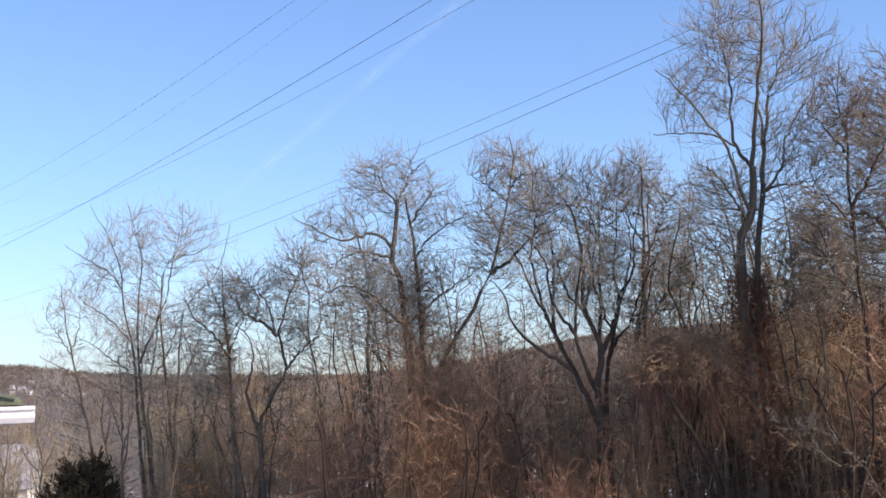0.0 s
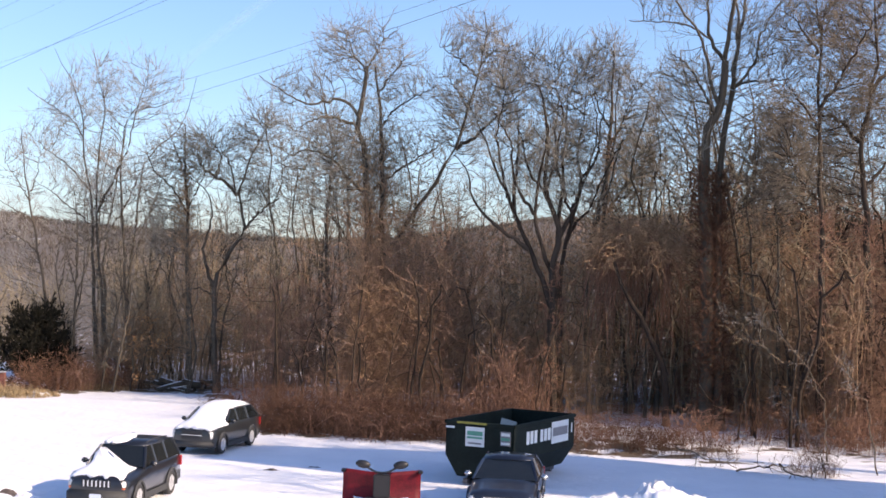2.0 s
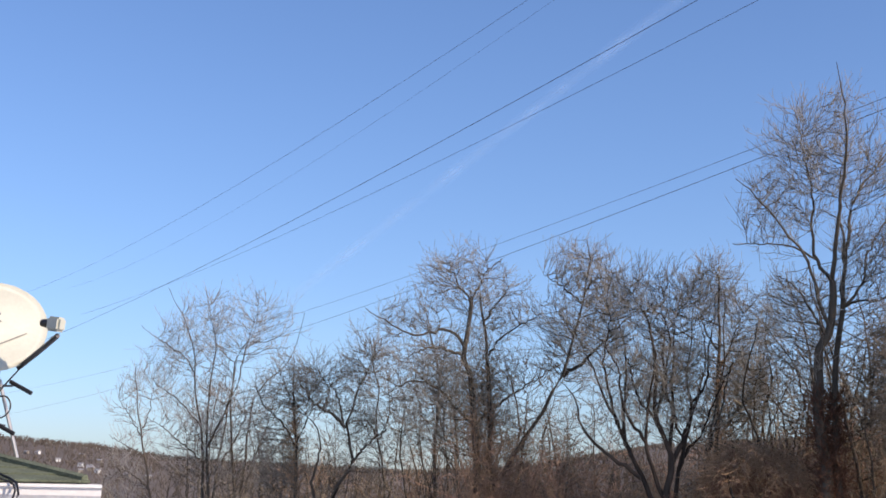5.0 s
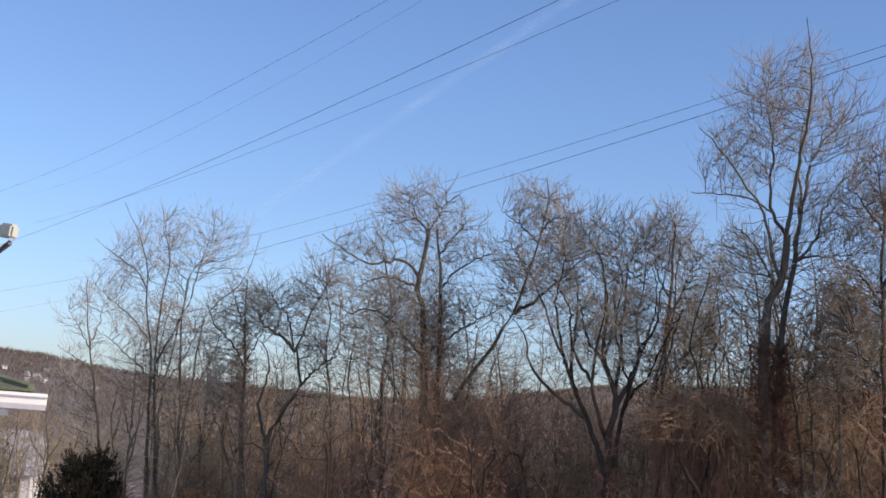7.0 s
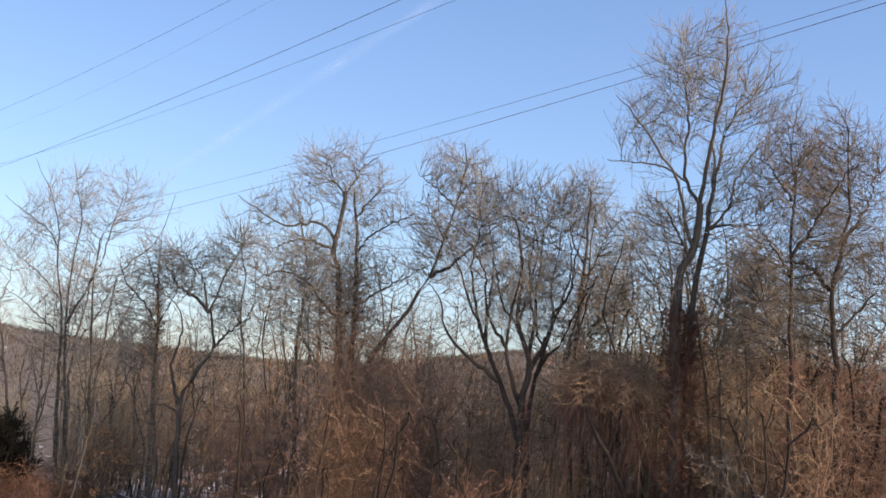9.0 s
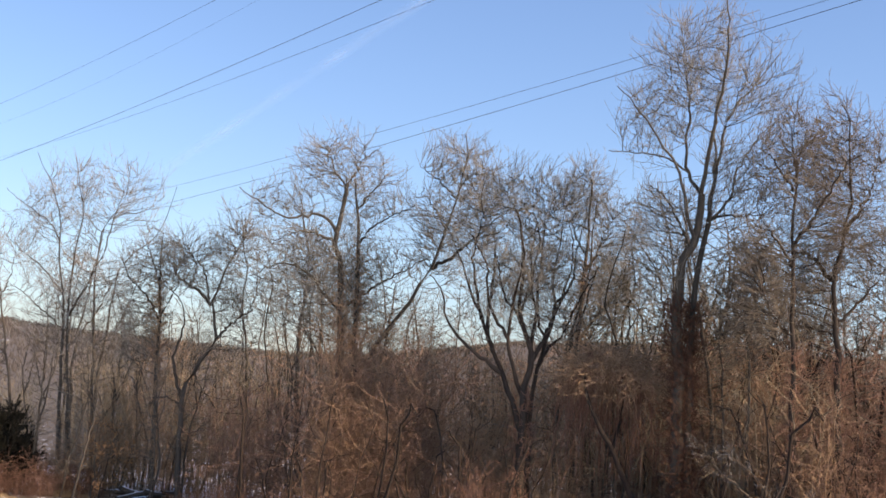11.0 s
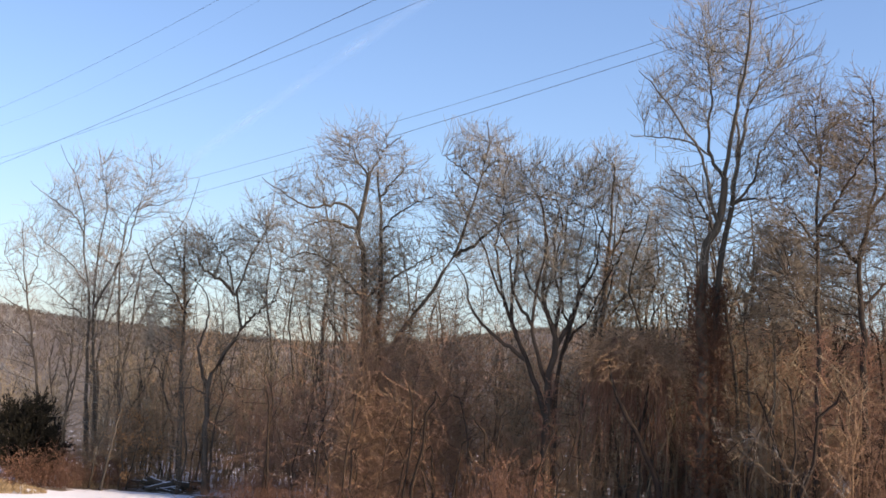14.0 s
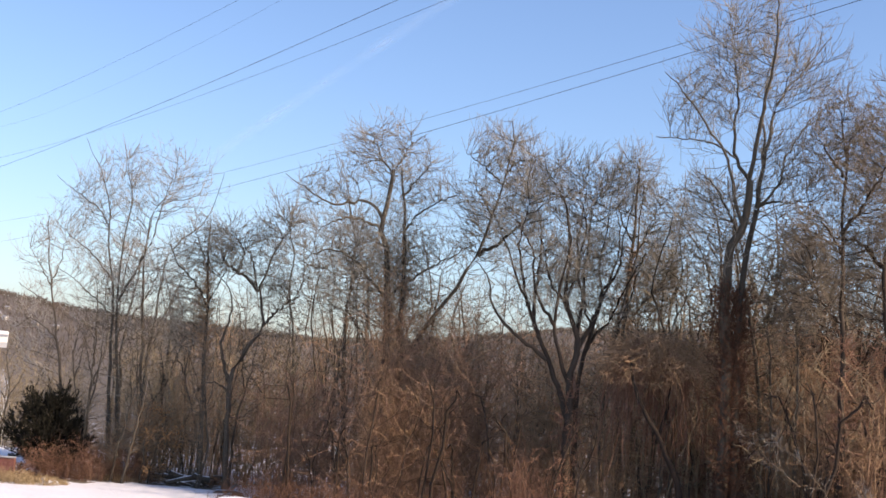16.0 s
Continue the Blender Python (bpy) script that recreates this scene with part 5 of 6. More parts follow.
def wheel_parts(car, x, y, r, inner, outer):
    turn = 1 if x > 0 else -1
    bm = bmesh.new()
    prof = [(-0.11, r * 0.66), (-0.115, r * 0.9), (-0.08, r * 0.99), (0, r), (0.08, r * 0.99), (0.115, r * 0.9), (0.11, r * 0.66)]
    segs = 28
    ring = [[bm.verts.new((x + u, y + math.cos(2 * math.pi * i / segs) * v, r + math.sin(2 * math.pi * i / segs) * v)) for u, v in prof] for i in range(segs)]
    for i in range(segs):
        for j in range(len(prof) - 1):
            bm.faces.new((ring[i][j], ring[(i + 1) % segs][j], ring[(i + 1) % segs][j + 1], ring[i][j + 1]))
    wheel = part("wheel", bm, inner, car, smooth=True)
    bm = bmesh.new()
    m = Matrix.Translation((x + turn * 0.085, y, r)) @ Matrix.Rotation(math.pi / 2, 4, "Y")
    bmesh.ops.create_cone(bm, cap_ends=True, segments=28, radius1=r * 0.66, radius2=r * 0.66, depth=0.03, matrix=m)
    part("rim", bm, outer, wheel)
    for s in range(6):
        a = 2 * math.pi * s / 6
        bm = bmesh.new()
        q = Matrix.Translation((x + turn * 0.108, y, r)) @ Matrix.Rotation(a, 4, "X") @ Matrix.Translation((0, 0, r * 0.34))
        bmesh.ops.create_cube(bm, size=1.0, matrix=q @ Matrix.Diagonal((0.02, 0.06, r * 0.56, 1)))
        part("spoke", bm, outer, wheel)


def car(name, at, heading, spec, label, paint, lower=None, size=1.0):
    """A car with its nose at +y: body, cabin glass, roof, pillars, lamps, grille, mirrors, wheels."""
    L, W, H, base, r = spec["length"], spec["width"] / 2, spec["height"], spec["wheelbase"], spec["wheel"]
    hood, belt, nose = spec["hood"], spec["belt"], spec["nose"]
    ob = thing(name, pose(at[0], at[1], z_at(*at), 0, 0, heading) @ Matrix.Scale(size, 4), label, "car", "parked cars")
    y0, y1 = -L / 2, L / 2
    yf, yr = base / 2 + spec.get("shift", 0.05), -base / 2 + spec.get("shift", 0.05)
    a, b, c, d = spec["cabin"]   # foot of the windscreen, roof front, roof rear, foot of the rear window
    bm = bmesh.new()
    g = 0.26
    loft(bm, [section(y0, W * 0.84, g + 0.16, belt - 0.22, belt - 0.10, 0), section(y0 + 0.10, W * 0.94, g, belt - 0.04, belt, 0.01), section(y0 + 0.6, W, g, belt, belt + 0.02), section(yr, W, g, belt, belt + 0.02),
              section(0, W * 0.985, g - 0.02, belt - 0.01, belt), section(a - 0.1, W * 0.985, g, belt - 0.03, belt), section(a + 0.15, W * 0.99, g, belt - 0.07, hood + 0.06), section(yf + 0.1, W, g, hood - 0.10, hood),
              section(y1 - 0.35, W * 0.97, g, hood - 0.16, hood - 0.05), section(y1 - 0.10, W * 0.91, g, nose - 0.06, nose), section(y1, W * 0.80, g + 0.08, nose - 0.16, nose - 0.10, 0)])
    part("body", bm, paint, ob, smooth=True)
    # dark wheel arches and sill cladding
    for x in (-1, 1):
        for y in (yf, yr):
            bm = bmesh.new()
            pts = [(x * (W + 0.005), y + math.cos(q) * (r + 0.07), r + math.sin(q) * (r + 0.07)) for q in np.linspace(-0.25, math.pi + 0.25, 12)]
            sweep(bm, pts, 0.045, 5)
            part("wheel_arch", bm, lower or paint, ob)
            wheel_parts(ob, x * (W - 0.10), y, r, TYRE, RIM)
        bm = bmesh.new()
        box(bm, min(x * (W - 0.05), x * (W + 0.012)), max(x * (W - 0.05), x * (W + 0.012)), yr + r + 0.08, yf - r - 0.08, g - 0.02, g + 0.16)
        part("sill", bm, lower or paint, ob)
    # cabin
    wb, wt = W * 0.93, W * 0.72
    zt = H - 0.05
    bm = bmesh.new()
    loft(bm, [[(wt, b, zt - 0.02), (wt * 0.5, b + 0.03, zt + 0.02), (-wt * 0.5, b + 0.03, zt + 0.02), (-wt, b, zt - 0.02), (-wt, b, zt - 0.06), (wt, b, zt - 0.06)],
              [(wt * 1.02, (b + c) / 2, zt + 0.02), (wt * 0.5, (b + c) / 2, H), (-wt * 0.5, (b + c) / 2, H), (-wt * 1.02, (b + c) / 2, zt + 0.02), (-wt * 1.02, (b + c) / 2, zt - 0.04), (wt * 1.02, (b + c) / 2, zt - 0.04)],
              [(wt, c, zt - 0.02), (wt * 0.5, c, zt + 0.02), (-wt * 0.5, c, zt + 0.02), (-wt, c, zt - 0.02), (-wt, c, zt - 0.06), (wt, c, zt - 0.06)]])
    part("roof", bm, paint, ob, smooth=True)
    bm = bmesh.new()
    pane(bm, [(-wb * 0.97, a, belt + 0.01), (wb * 0.97, a, belt + 0.01), (wt * 0.97, b, zt - 0.03), (-wt * 0.97, b, zt - 0.03)])
    part("windscreen", bm, CAR_GLASS, ob)
    bm = bmesh.new()
    pane(bm, [(wb * 0.95, d, belt + 0.03), (-wb * 0.95, d, belt + 0.03), (-wt * 0.97, c, zt - 0.03), (wt * 0.97, c, zt - 0.03)])
    part("rear_window", bm, CAR_GLASS, ob)
    cuts = spec["cuts"]
    for x in (-1, 1):
        lowp = [a] + cuts + [d]
        for i in range(len(lowp) - 1):
            p, q = lowp[i] - (0.03 if i else 0.0), lowp[i + 1] + 0.03
            top = lambda y: min(max(y, c), b)
            bm = bmesh.new()
            quad = [(x * wb, p, belt + 0.01), (x * wb, q, belt + 0.01), (x * wt * 1.01, top(q), zt - 0.03), (x * wt * 1.01, top(p), zt - 0.03)]
            pane(bm, quad if x < 0 else quad[::-1])
            part("side_window", bm, CAR_GLASS, ob)
        for y in cuts:
            bm = bmesh.new()
            sweep(bm, [(x * wb * 1.0, y, belt), (x * wt * 1.01, min(max(y, c), b), zt - 0.02)], 0.035, 5)
            part("pillar", bm, paint, ob)
        for p, q in ((a, b), (d, c)):
            bm = bmesh.new()
            sweep(bm, [(x * wb, p, belt - 0.01), (x * (wb + wt) / 2 * 1.01, (p + q) / 2, (belt + zt) / 2), (x * wt, q, zt - 0.03)], 0.045, 5)
            part("pillar", bm, paint, ob)
        # mirror
        bm = bmesh.new()
        v = box(bm, min(x * (W + 0.02), x * (W + 0.22)), max(x * (W + 0.02), x * (W + 0.22)), a - 0.35, a - 0.22, belt + 0.02, belt + 0.17)
        bmesh.ops.bevel(bm, geom=list(bm.edges), offset=0.04, segments=2, affect="EDGES")
        part("mirror", bm, spec.get("mirror", paint), ob, smooth=True)
        # head lamp and tail lamp
        bm = bmesh.new()
        lw, lh = spec["lamp"]
        v = box(bm, min(x * (W * 0.9 - lw), x * W * 0.9), max(x * (W * 0.9 - lw), x * W * 0.9), y1 - 0.16, y1 - 0.015, nose - 0.12 - lh, nose - 0.10)
        bmesh.ops.bevel(bm, geom=list(bm.edges), offset=0.03, segments=2, affect="EDGES")
        lamp = part("headlight", bm, LAMP, ob, smooth=True)
        if spec.get("amber"):
            bm = bmesh.new()
            box(bm, min(x * (W * 0.9 - lw), x * W * 0.88), max(x * (W * 0.9 - lw), x * W * 0.88), y1 - 0.15, y1 - 0.008, nose - 0.16 - lh, nose - 0.11 - lh)
            part("indicator", bm, AMBER, lamp)
        bm = bmesh.new()
        box(bm, min(x * (W - 0.2), x * (W - 0.02)), max(x * (W - 0.2), x * (W - 0.02)), y0 + 0.02, y0 + 0.12, belt - 0.35, belt - 0.05)
        part("tail_light", bm, RED_LENS, ob)
    # grille with its bars, bumper, plate
    gw, gh = spec["grille"]
    bm = bmesh.new()
    box(bm, -gw / 2, gw / 2, y1 - 0.10, y1 + 0.012, nose - 0.12 - gh, nose - 0.09)
    grille = part("grille", bm, BLACK_PLASTIC, ob)
    for i in range(spec["bars"]):
        bm = bmesh.new()
        if spec["upright"]:
            x = -gw / 2 + gw * (i + 0.5) / spec["bars"]
            box(bm, x - 0.022, x + 0.022, y1, y1 + 0.028, nose - 0.10 - gh, nose - 0.10)
        else:
            z = nose - 0.11 - gh + gh * (i + 0.5) / spec["bars"]
            box(bm, -gw / 2, gw / 2, y1, y1 + 0.022, z - 0.012, z + 0.012)
        part("grille_bar", bm, CHROME, grille)
    bm = bmesh.new()
    v = box(bm, -W * 0.93, W * 0.93, y1 - 0.22, y1 + 0.06, g + 0.04, nose - 0.20 - gh)
    bmesh.ops.bevel(bm, geom=list(bm.edges), offset=0.05, segments=2, affect="EDGES")
    part("front_bumper", bm, lower or paint, ob, smooth=True)
    bm = bmesh.new()
    v = box(bm, -W * 0.93, W * 0.93, y0 - 0.05, y0 + 0.2, g + 0.06, belt - 0.45)
    bmesh.ops.bevel(bm, geom=list(bm.edges), offset=0.05, segments=2, affect="EDGES")
    part("rear_bumper", bm, lower or paint, ob, smooth=True)
    if spec.get("plate"):
        bm = bmesh.new()
        box(bm, -0.17, 0.17, y1 + 0.06, y1 + 0.072, g + 0.14, g + 0.29)
        part("licence_plate", bm, PLATE, ob, "pale blank plate")
    for x in (-1, 1):
        bm = bmesh.new()
        sweep(bm, [(x * wt * 0.86, b - 0.3, H), (x * wt * 0.86, 0.5 * (b + c), H + 0.05), (x * wt * 0.86, c + 0.2, H)], 0.016, 5)
        if spec.get("rails"):
            part("roof_rail", bm, DARK_STEEL, ob)
        else:
            bm.free()
    return ob


SUV_A = dict(length=4.75, width=1.86, height=1.74, wheelbase=2.78, wheel=0.37, hood=1.07, belt=1.13, nose=1.02, cabin=(0.95, 0.35, -1.95, -2.22), cuts=[-0.12, -1.1], lamp=(0.34, 0.17), grille=(0.85, 0.17), bars=7, upright=True, plate=True, rails=True, amber=True)
SUV_B = dict(length=4.70, width=1.85, height=1.69, wheelbase=2.86, wheel=0.37, hood=1.08, belt=1.12, nose=1.02, cabin=(1.15, 0.35, -1.75, -2.2), cuts=[-0.1, -1.1], lamp=(0.36, 0.27), grille=(0.85, 0.30), bars=1, upright=False, rails=True)
SEDAN = dict(length=5.0, width=1.88, height=1.47, wheelbase=2.88, wheel=0.34, hood=0.90, belt=0.95, nose=0.80, cabin=(1.1, 0.25, -1.15, -1.85), cuts=[-0.25], lamp=(0.24, 0.22), grille=(0.95, 0.16), bars=4, upright=False, mirror=CHROME)
JEEP_AT, JEEP_TURN = (-7.95, 37.80), 171.5
CROSS_AT, CROSS_TURN = (-7.13, 49.00), 164.5
car("suv", JEEP_AT, JEEP_TURN, SUV_A, "dark charcoal sport utility vehicle with snow on its bonnet", CAR_CHARCOAL, CLAD, 0.93)
car("crossover", CROSS_AT, CROSS_TURN, SUV_B, "dark grey crossover with snow over bonnet and windscreen", CAR_GREEN_GREY, CLAD, 0.90)
car("saloon", (2.66, 38.3), 172.0, SEDAN, "navy-black saloon car parked before the open-top skip", CAR_BLACK)


def snow_on(at, heading, profile, label, seed, ragged=0.06, size=1.0):
    """Snow lying on a car: a sheet with thickness along (y, z, half width from, half width to) stations."""
    rng = np.random.default_rng(seed)
    bm = bmesh.new()
    k = 13
    top, low = [], []
    for y, z, xa, xb in profile:
        rt, rl = [], []
        for i in range(k):
            s = i / (k - 1)
            x = xa + (xb - xa) * s
            edge = min(s, 1 - s) * (k - 1)
            lift = 0.10 * min(1, 0.25 + edge * 0.4)
            yy = y + rng.normal() * ragged * 0.5
            drop = 0.05 * (abs(2 * s - 1)) ** 4
            rt.append(bm.verts.new((x + rng.normal() * ragged * (edge < 1), yy, z + lift - drop + rng.normal() * 0.012)))
            rl.append(bm.verts.new((x, yy, z - 0.02 - drop)))
        top.append(rt)
        low.append(rl)
    for j in range(len(profile) - 1):
        for i in range(k - 1):
            bm.faces.new((top[j][i], top[j][i + 1], top[j + 1][i + 1], top[j + 1][i]))
            bm.faces.new((low[j][i + 1], low[j][i], low[j + 1][i], low[j + 1][i + 1]))
        for i in (0, k - 1):
            bm.faces.new((top[j][i], low[j][i], low[j + 1][i], top[j + 1][i]))
    for j in (0, len(profile) - 1):
        for i in range(k - 1):
            bm.faces.new((top[j][i], top[j][i + 1], low[j][i + 1], low[j][i]))
    bmesh.ops.recalc_face_normals(bm, faces=bm.faces[:])
    me = bpy.data.meshes.new("snow_cover")
    bm.to_mesh(me)
    bm.free()
    me.materials.append(SNOW)
    me.polygons.foreach_set("use_smooth", np.ones(len(me.polygons), bool))
    ob = new("snow_cover", me)
    ob.matrix_world = pose(at[0], at[1], z_at(*at), 0, 0, heading) @ Matrix.Scale(size, 4)
    tagged(ob, label, "snow", kind="stuff")


# on the suv: bonnet, windscreen and the far half of the roof; on the crossover: nearly all of it
snow_on(JEEP_AT, JEEP_TURN, [(2.28, 1.0, -0.62, 0.82), (1.8, 1.08, -0.66, 0.86), (1.1, 1.14, -0.6, 0.86), (0.9, 1.22, -0.3, 0.82), (0.72, 1.40, 0.1, 0.76), (0.58, 1.52, 0.38, 0.70)], "white snow lying on bonnet and windscreen of the suv", 3, size=0.93)
snow_on(JEEP_AT, JEEP_TURN, [(0.34, 1.70, 0.22, 0.66), (-0.1, 1.74, 0.0, 0.66), (-0.9, 1.74, 0.14, 0.64), (-1.6, 1.72, 0.3, 0.6)], "thin patch of snow on the roof of the suv", 5, size=0.93)
snow_on(CROSS_AT, CROSS_TURN, [(2.3, 1.0, -0.76, 0.74), (1.9, 1.09, -0.86, 0.84), (1.2, 1.14, -0.87, 0.84), (0.95, 1.26, -0.82, 0.8), (0.65, 1.48, -0.74, 0.7), (0.35, 1.66, -0.66, 0.64), (-0.4, 1.72, -0.66, 0.62), (-1.2, 1.71, -0.64, 0.6), (-1.7, 1.66, -0.6, 0.55)], "smooth white snow over bonnet, windscreen and roof of the crossover", 4, size=0.90)


# ---- skip ----
SKIP_GREEN = plain("skip_dark_green", (0.008, 0.014, 0.011), 0.7, 0.0, vary=0.5, scale=2, bump=0.3, spec=0.2)
SIGN_WHITE = plain("sign_white", (0.75, 0.76, 0.74), 0.5, vary=0.05)
SIGN_GREEN = plain("sign_green", (0.10, 0.32, 0.22), 0.5)
SIGN_GREY = plain("sign_grey", (0.2, 0.2, 0.21), 0.6)
RUST_YELLOW = plain("scuffed_yellow", (0.35, 0.30, 0.05), 0.7, vary=0.4)
BOARD_PALE = plain("board_pale", (0.55, 0.53, 0.46), 0.8)


def skip():
    """Roll-off container, open at the top: origin at the front right corner, +y along its length, -x across."""
    ob = thing("roll_off_skip", pose(3.02, 41.4, z_at(3, 42.5), 0, 0, -29) @ Matrix.Diagonal((1.02, 0.92, 1.06, 1)), "dark green open-top roll-off skip with white signs", "skip")
    L, W, H = 5.2, 2.3, 1.82

    def slab(name, pts, thick, mat=SKIP_GREEN, parent=ob, label=""):
        bm = bmesh.new()
        pane(bm, pts, thick)
        bmesh.ops.recalc_face_normals(bm, faces=bm.faces[:])
        return part(name, bm, mat, parent, label)

    low = 0.25
    # sides slope in towards the floor
    right = slab("side_panel", [(0, 0, 0.85), (0, L, 0.85), (0, L, H), (0, 0, H)], 0.06)
    slab("side_panel", [(-W, 0, 0.85), (-W, 0, H), (-W, L, H), (-W, L, 0.85)], 0.06)
    slab("lower_panel", [(-0.42, 0.05, low), (-0.42, L, low), (0, L, 0.85), (0, 0, 0.85)], 0.06)
    slab("lower_panel", [(-W + 0.42, 0.05, low), (-W, 0, 0.85), (-W, L, 0.85), (-W + 0.42, L, low)], 0.06)
    front = slab("front_panel", [(0, 0, 0.85), (0, 0, H), (-W, 0, H), (-W, 0, 0.85), (-W + 0.42, 0.0, low), (-0.42, 0.0, low)], 0.06)
    slab("tail_gate", [(0, L, 0.85), (-0.42, L, low), (-W + 0.42, L, low), (-W, L, 0.85), (-W, L, H), (0, L, H)], 0.06)
    slab("floor_plate", [(-0.42, 0, low), (-W + 0.42, 0, low), (-W + 0.42, L, low), (-0.42, L, low)], 0.05)
    for a, z in (((0, 0), (0, L)), ((-W, 0), (-W, L)), ((0, 0), (-W, 0)), ((0, L), (-W, L))):
        bm = bmesh.new()
        x0, x1, y0, y1 = min(a[0], z[0]) - 0.05, max(a[0], z[0]) + 0.05, min(a[1], z[1]) - 0.05, max(a[1], z[1]) + 0.05
        box(bm, x0, x1, y0, y1, H - 0.05, H + 0.05)
        bmesh.ops.bevel(bm, geom=list(bm.edges), offset=0.015, segments=1, affect="EDGES")
        part("top_rail", bm, SKIP_GREEN, ob)
    for x in (-0.75, -W + 0.75):
        bm = bmesh.new()
        box(bm, x - 0.07, x + 0.07, -0.1, L, 0.06, low - 0.05)
        part("skid_rail", bm, DARK_STEEL, ob)
        for y in (0.3, L - 0.3):
            bm = bmesh.new()
            bmesh.ops.create_cone(bm, cap_ends=True, segments=16, radius1=0.12, radius2=0.12, depth=0.16, matrix=Matrix.Translation((x, y, 0.12)) @ Matrix.Rotation(math.pi / 2, 4, "Y"))
            part("roller", bm, DARK_STEEL, ob)

    def sign(host, face, u0, u1, z0, z1, mat, off=0.012):
        bm = bmesh.new()
        if face == "front":
            box(bm, -u1, -u0, -off - 0.01, -off, z0, z1)
        else:
            box(bm, off, off + 0.01, u0, u1, z0, z1)
        return part("sign", bm, mat, host)

    def bars(host, face, rows, off):
        for u0, u1, z0, z1, mat in rows:
            bm = bmesh.new()
            if face == "front":
                box(bm, -u1, -u0, -off - 0.006, -off, z0, z1)
            else:
                box(bm, off, off + 0.006, u0, u1, z0, z1)
            part("print_bar", bm, mat, host)

    sign(front, "front", 0.98, 1.62, 1.15, 1.72, SIGN_WHITE)
    bars(front, "front", [(1.04, 1.56, 1.47, 1.60, SIGN_GREEN), (1.04, 1.56, 1.38, 1.44, SIGN_GREEN), (1.08, 1.52, 1.22, 1.27, SIGN_GREY)], 0.024)
    sign(front, "front", 0.10, 0.44, 1.25, 1.66, SIGN_GREY)
    bars(front, "front", [(0.13, 0.41, 1.53, 1.62, SIGN_WHITE), (0.13, 0.41, 1.40, 1.48, SIGN_GREEN), (0.13, 0.41, 1.28, 1.35, SIGN_WHITE)], 0.024)
    bars(front, "front", [(2.0, 2.3, 1.64, 1.70, SIGN_WHITE)], 0.012)
    bars(front, "front", [(0.9, 1.9, 1.80, 1.86, RUST_YELLOW)], 0.055)
    # the side: bars where a number is painted, and a white board
    for i in range(3):
        bars(right, "side", [(1.0 + i * 0.32, 1.24 + i * 0.32, 1.22, 1.60, SIGN_WHITE)], 0.004)
        bars(right, "side", [(2.15 + i * 0.32, 2.39 + i * 0.32, 1.22, 1.58, SIGN_WHITE)], 0.004)
    sign(right, "side", 3.1, 4.6, 1.08, 1.74, SIGN_WHITE)
    bars(right, "side", [(3.2, 4.5, 1.3, 1.56, SIGN_GREY)], 0.026)
    bars(right, "side", [(4.9, 5.0, 1.3, 1.6, SIGN_WHITE)], 0.004)
    return ob


skip()


def boards_in_skip():
    for x, y, tilt in ((2.7, 44.2, 26),):
        bm = bmesh.new()
        box(bm, -0.28, 0.28, -0.015, 0.015, 0, 1.62)
        me = bpy.data.meshes.new("loose_board")
        bmesh.ops.bevel(bm, geom=list(bm.edges), offset=0.005, segments=1, affect="EDGES")
        bm.to_mesh(me)
        bm.free()
        me.materials.append(BOARD_PALE)
        ob = new("loose_board", me)
        ob.matrix_world = pose(x, y, 0.26, -8, tilt * 0.4, -29)
        tagged(ob, "pale waste board leaning inside the skip", "board", "waste boards")


boards_in_skip()


# ---- snow plough ----
PLOUGH_RED = plain("plough_red", (0.12, 0.006, 0.013), 0.55, vary=0.4, scale=3, spec=0.25)


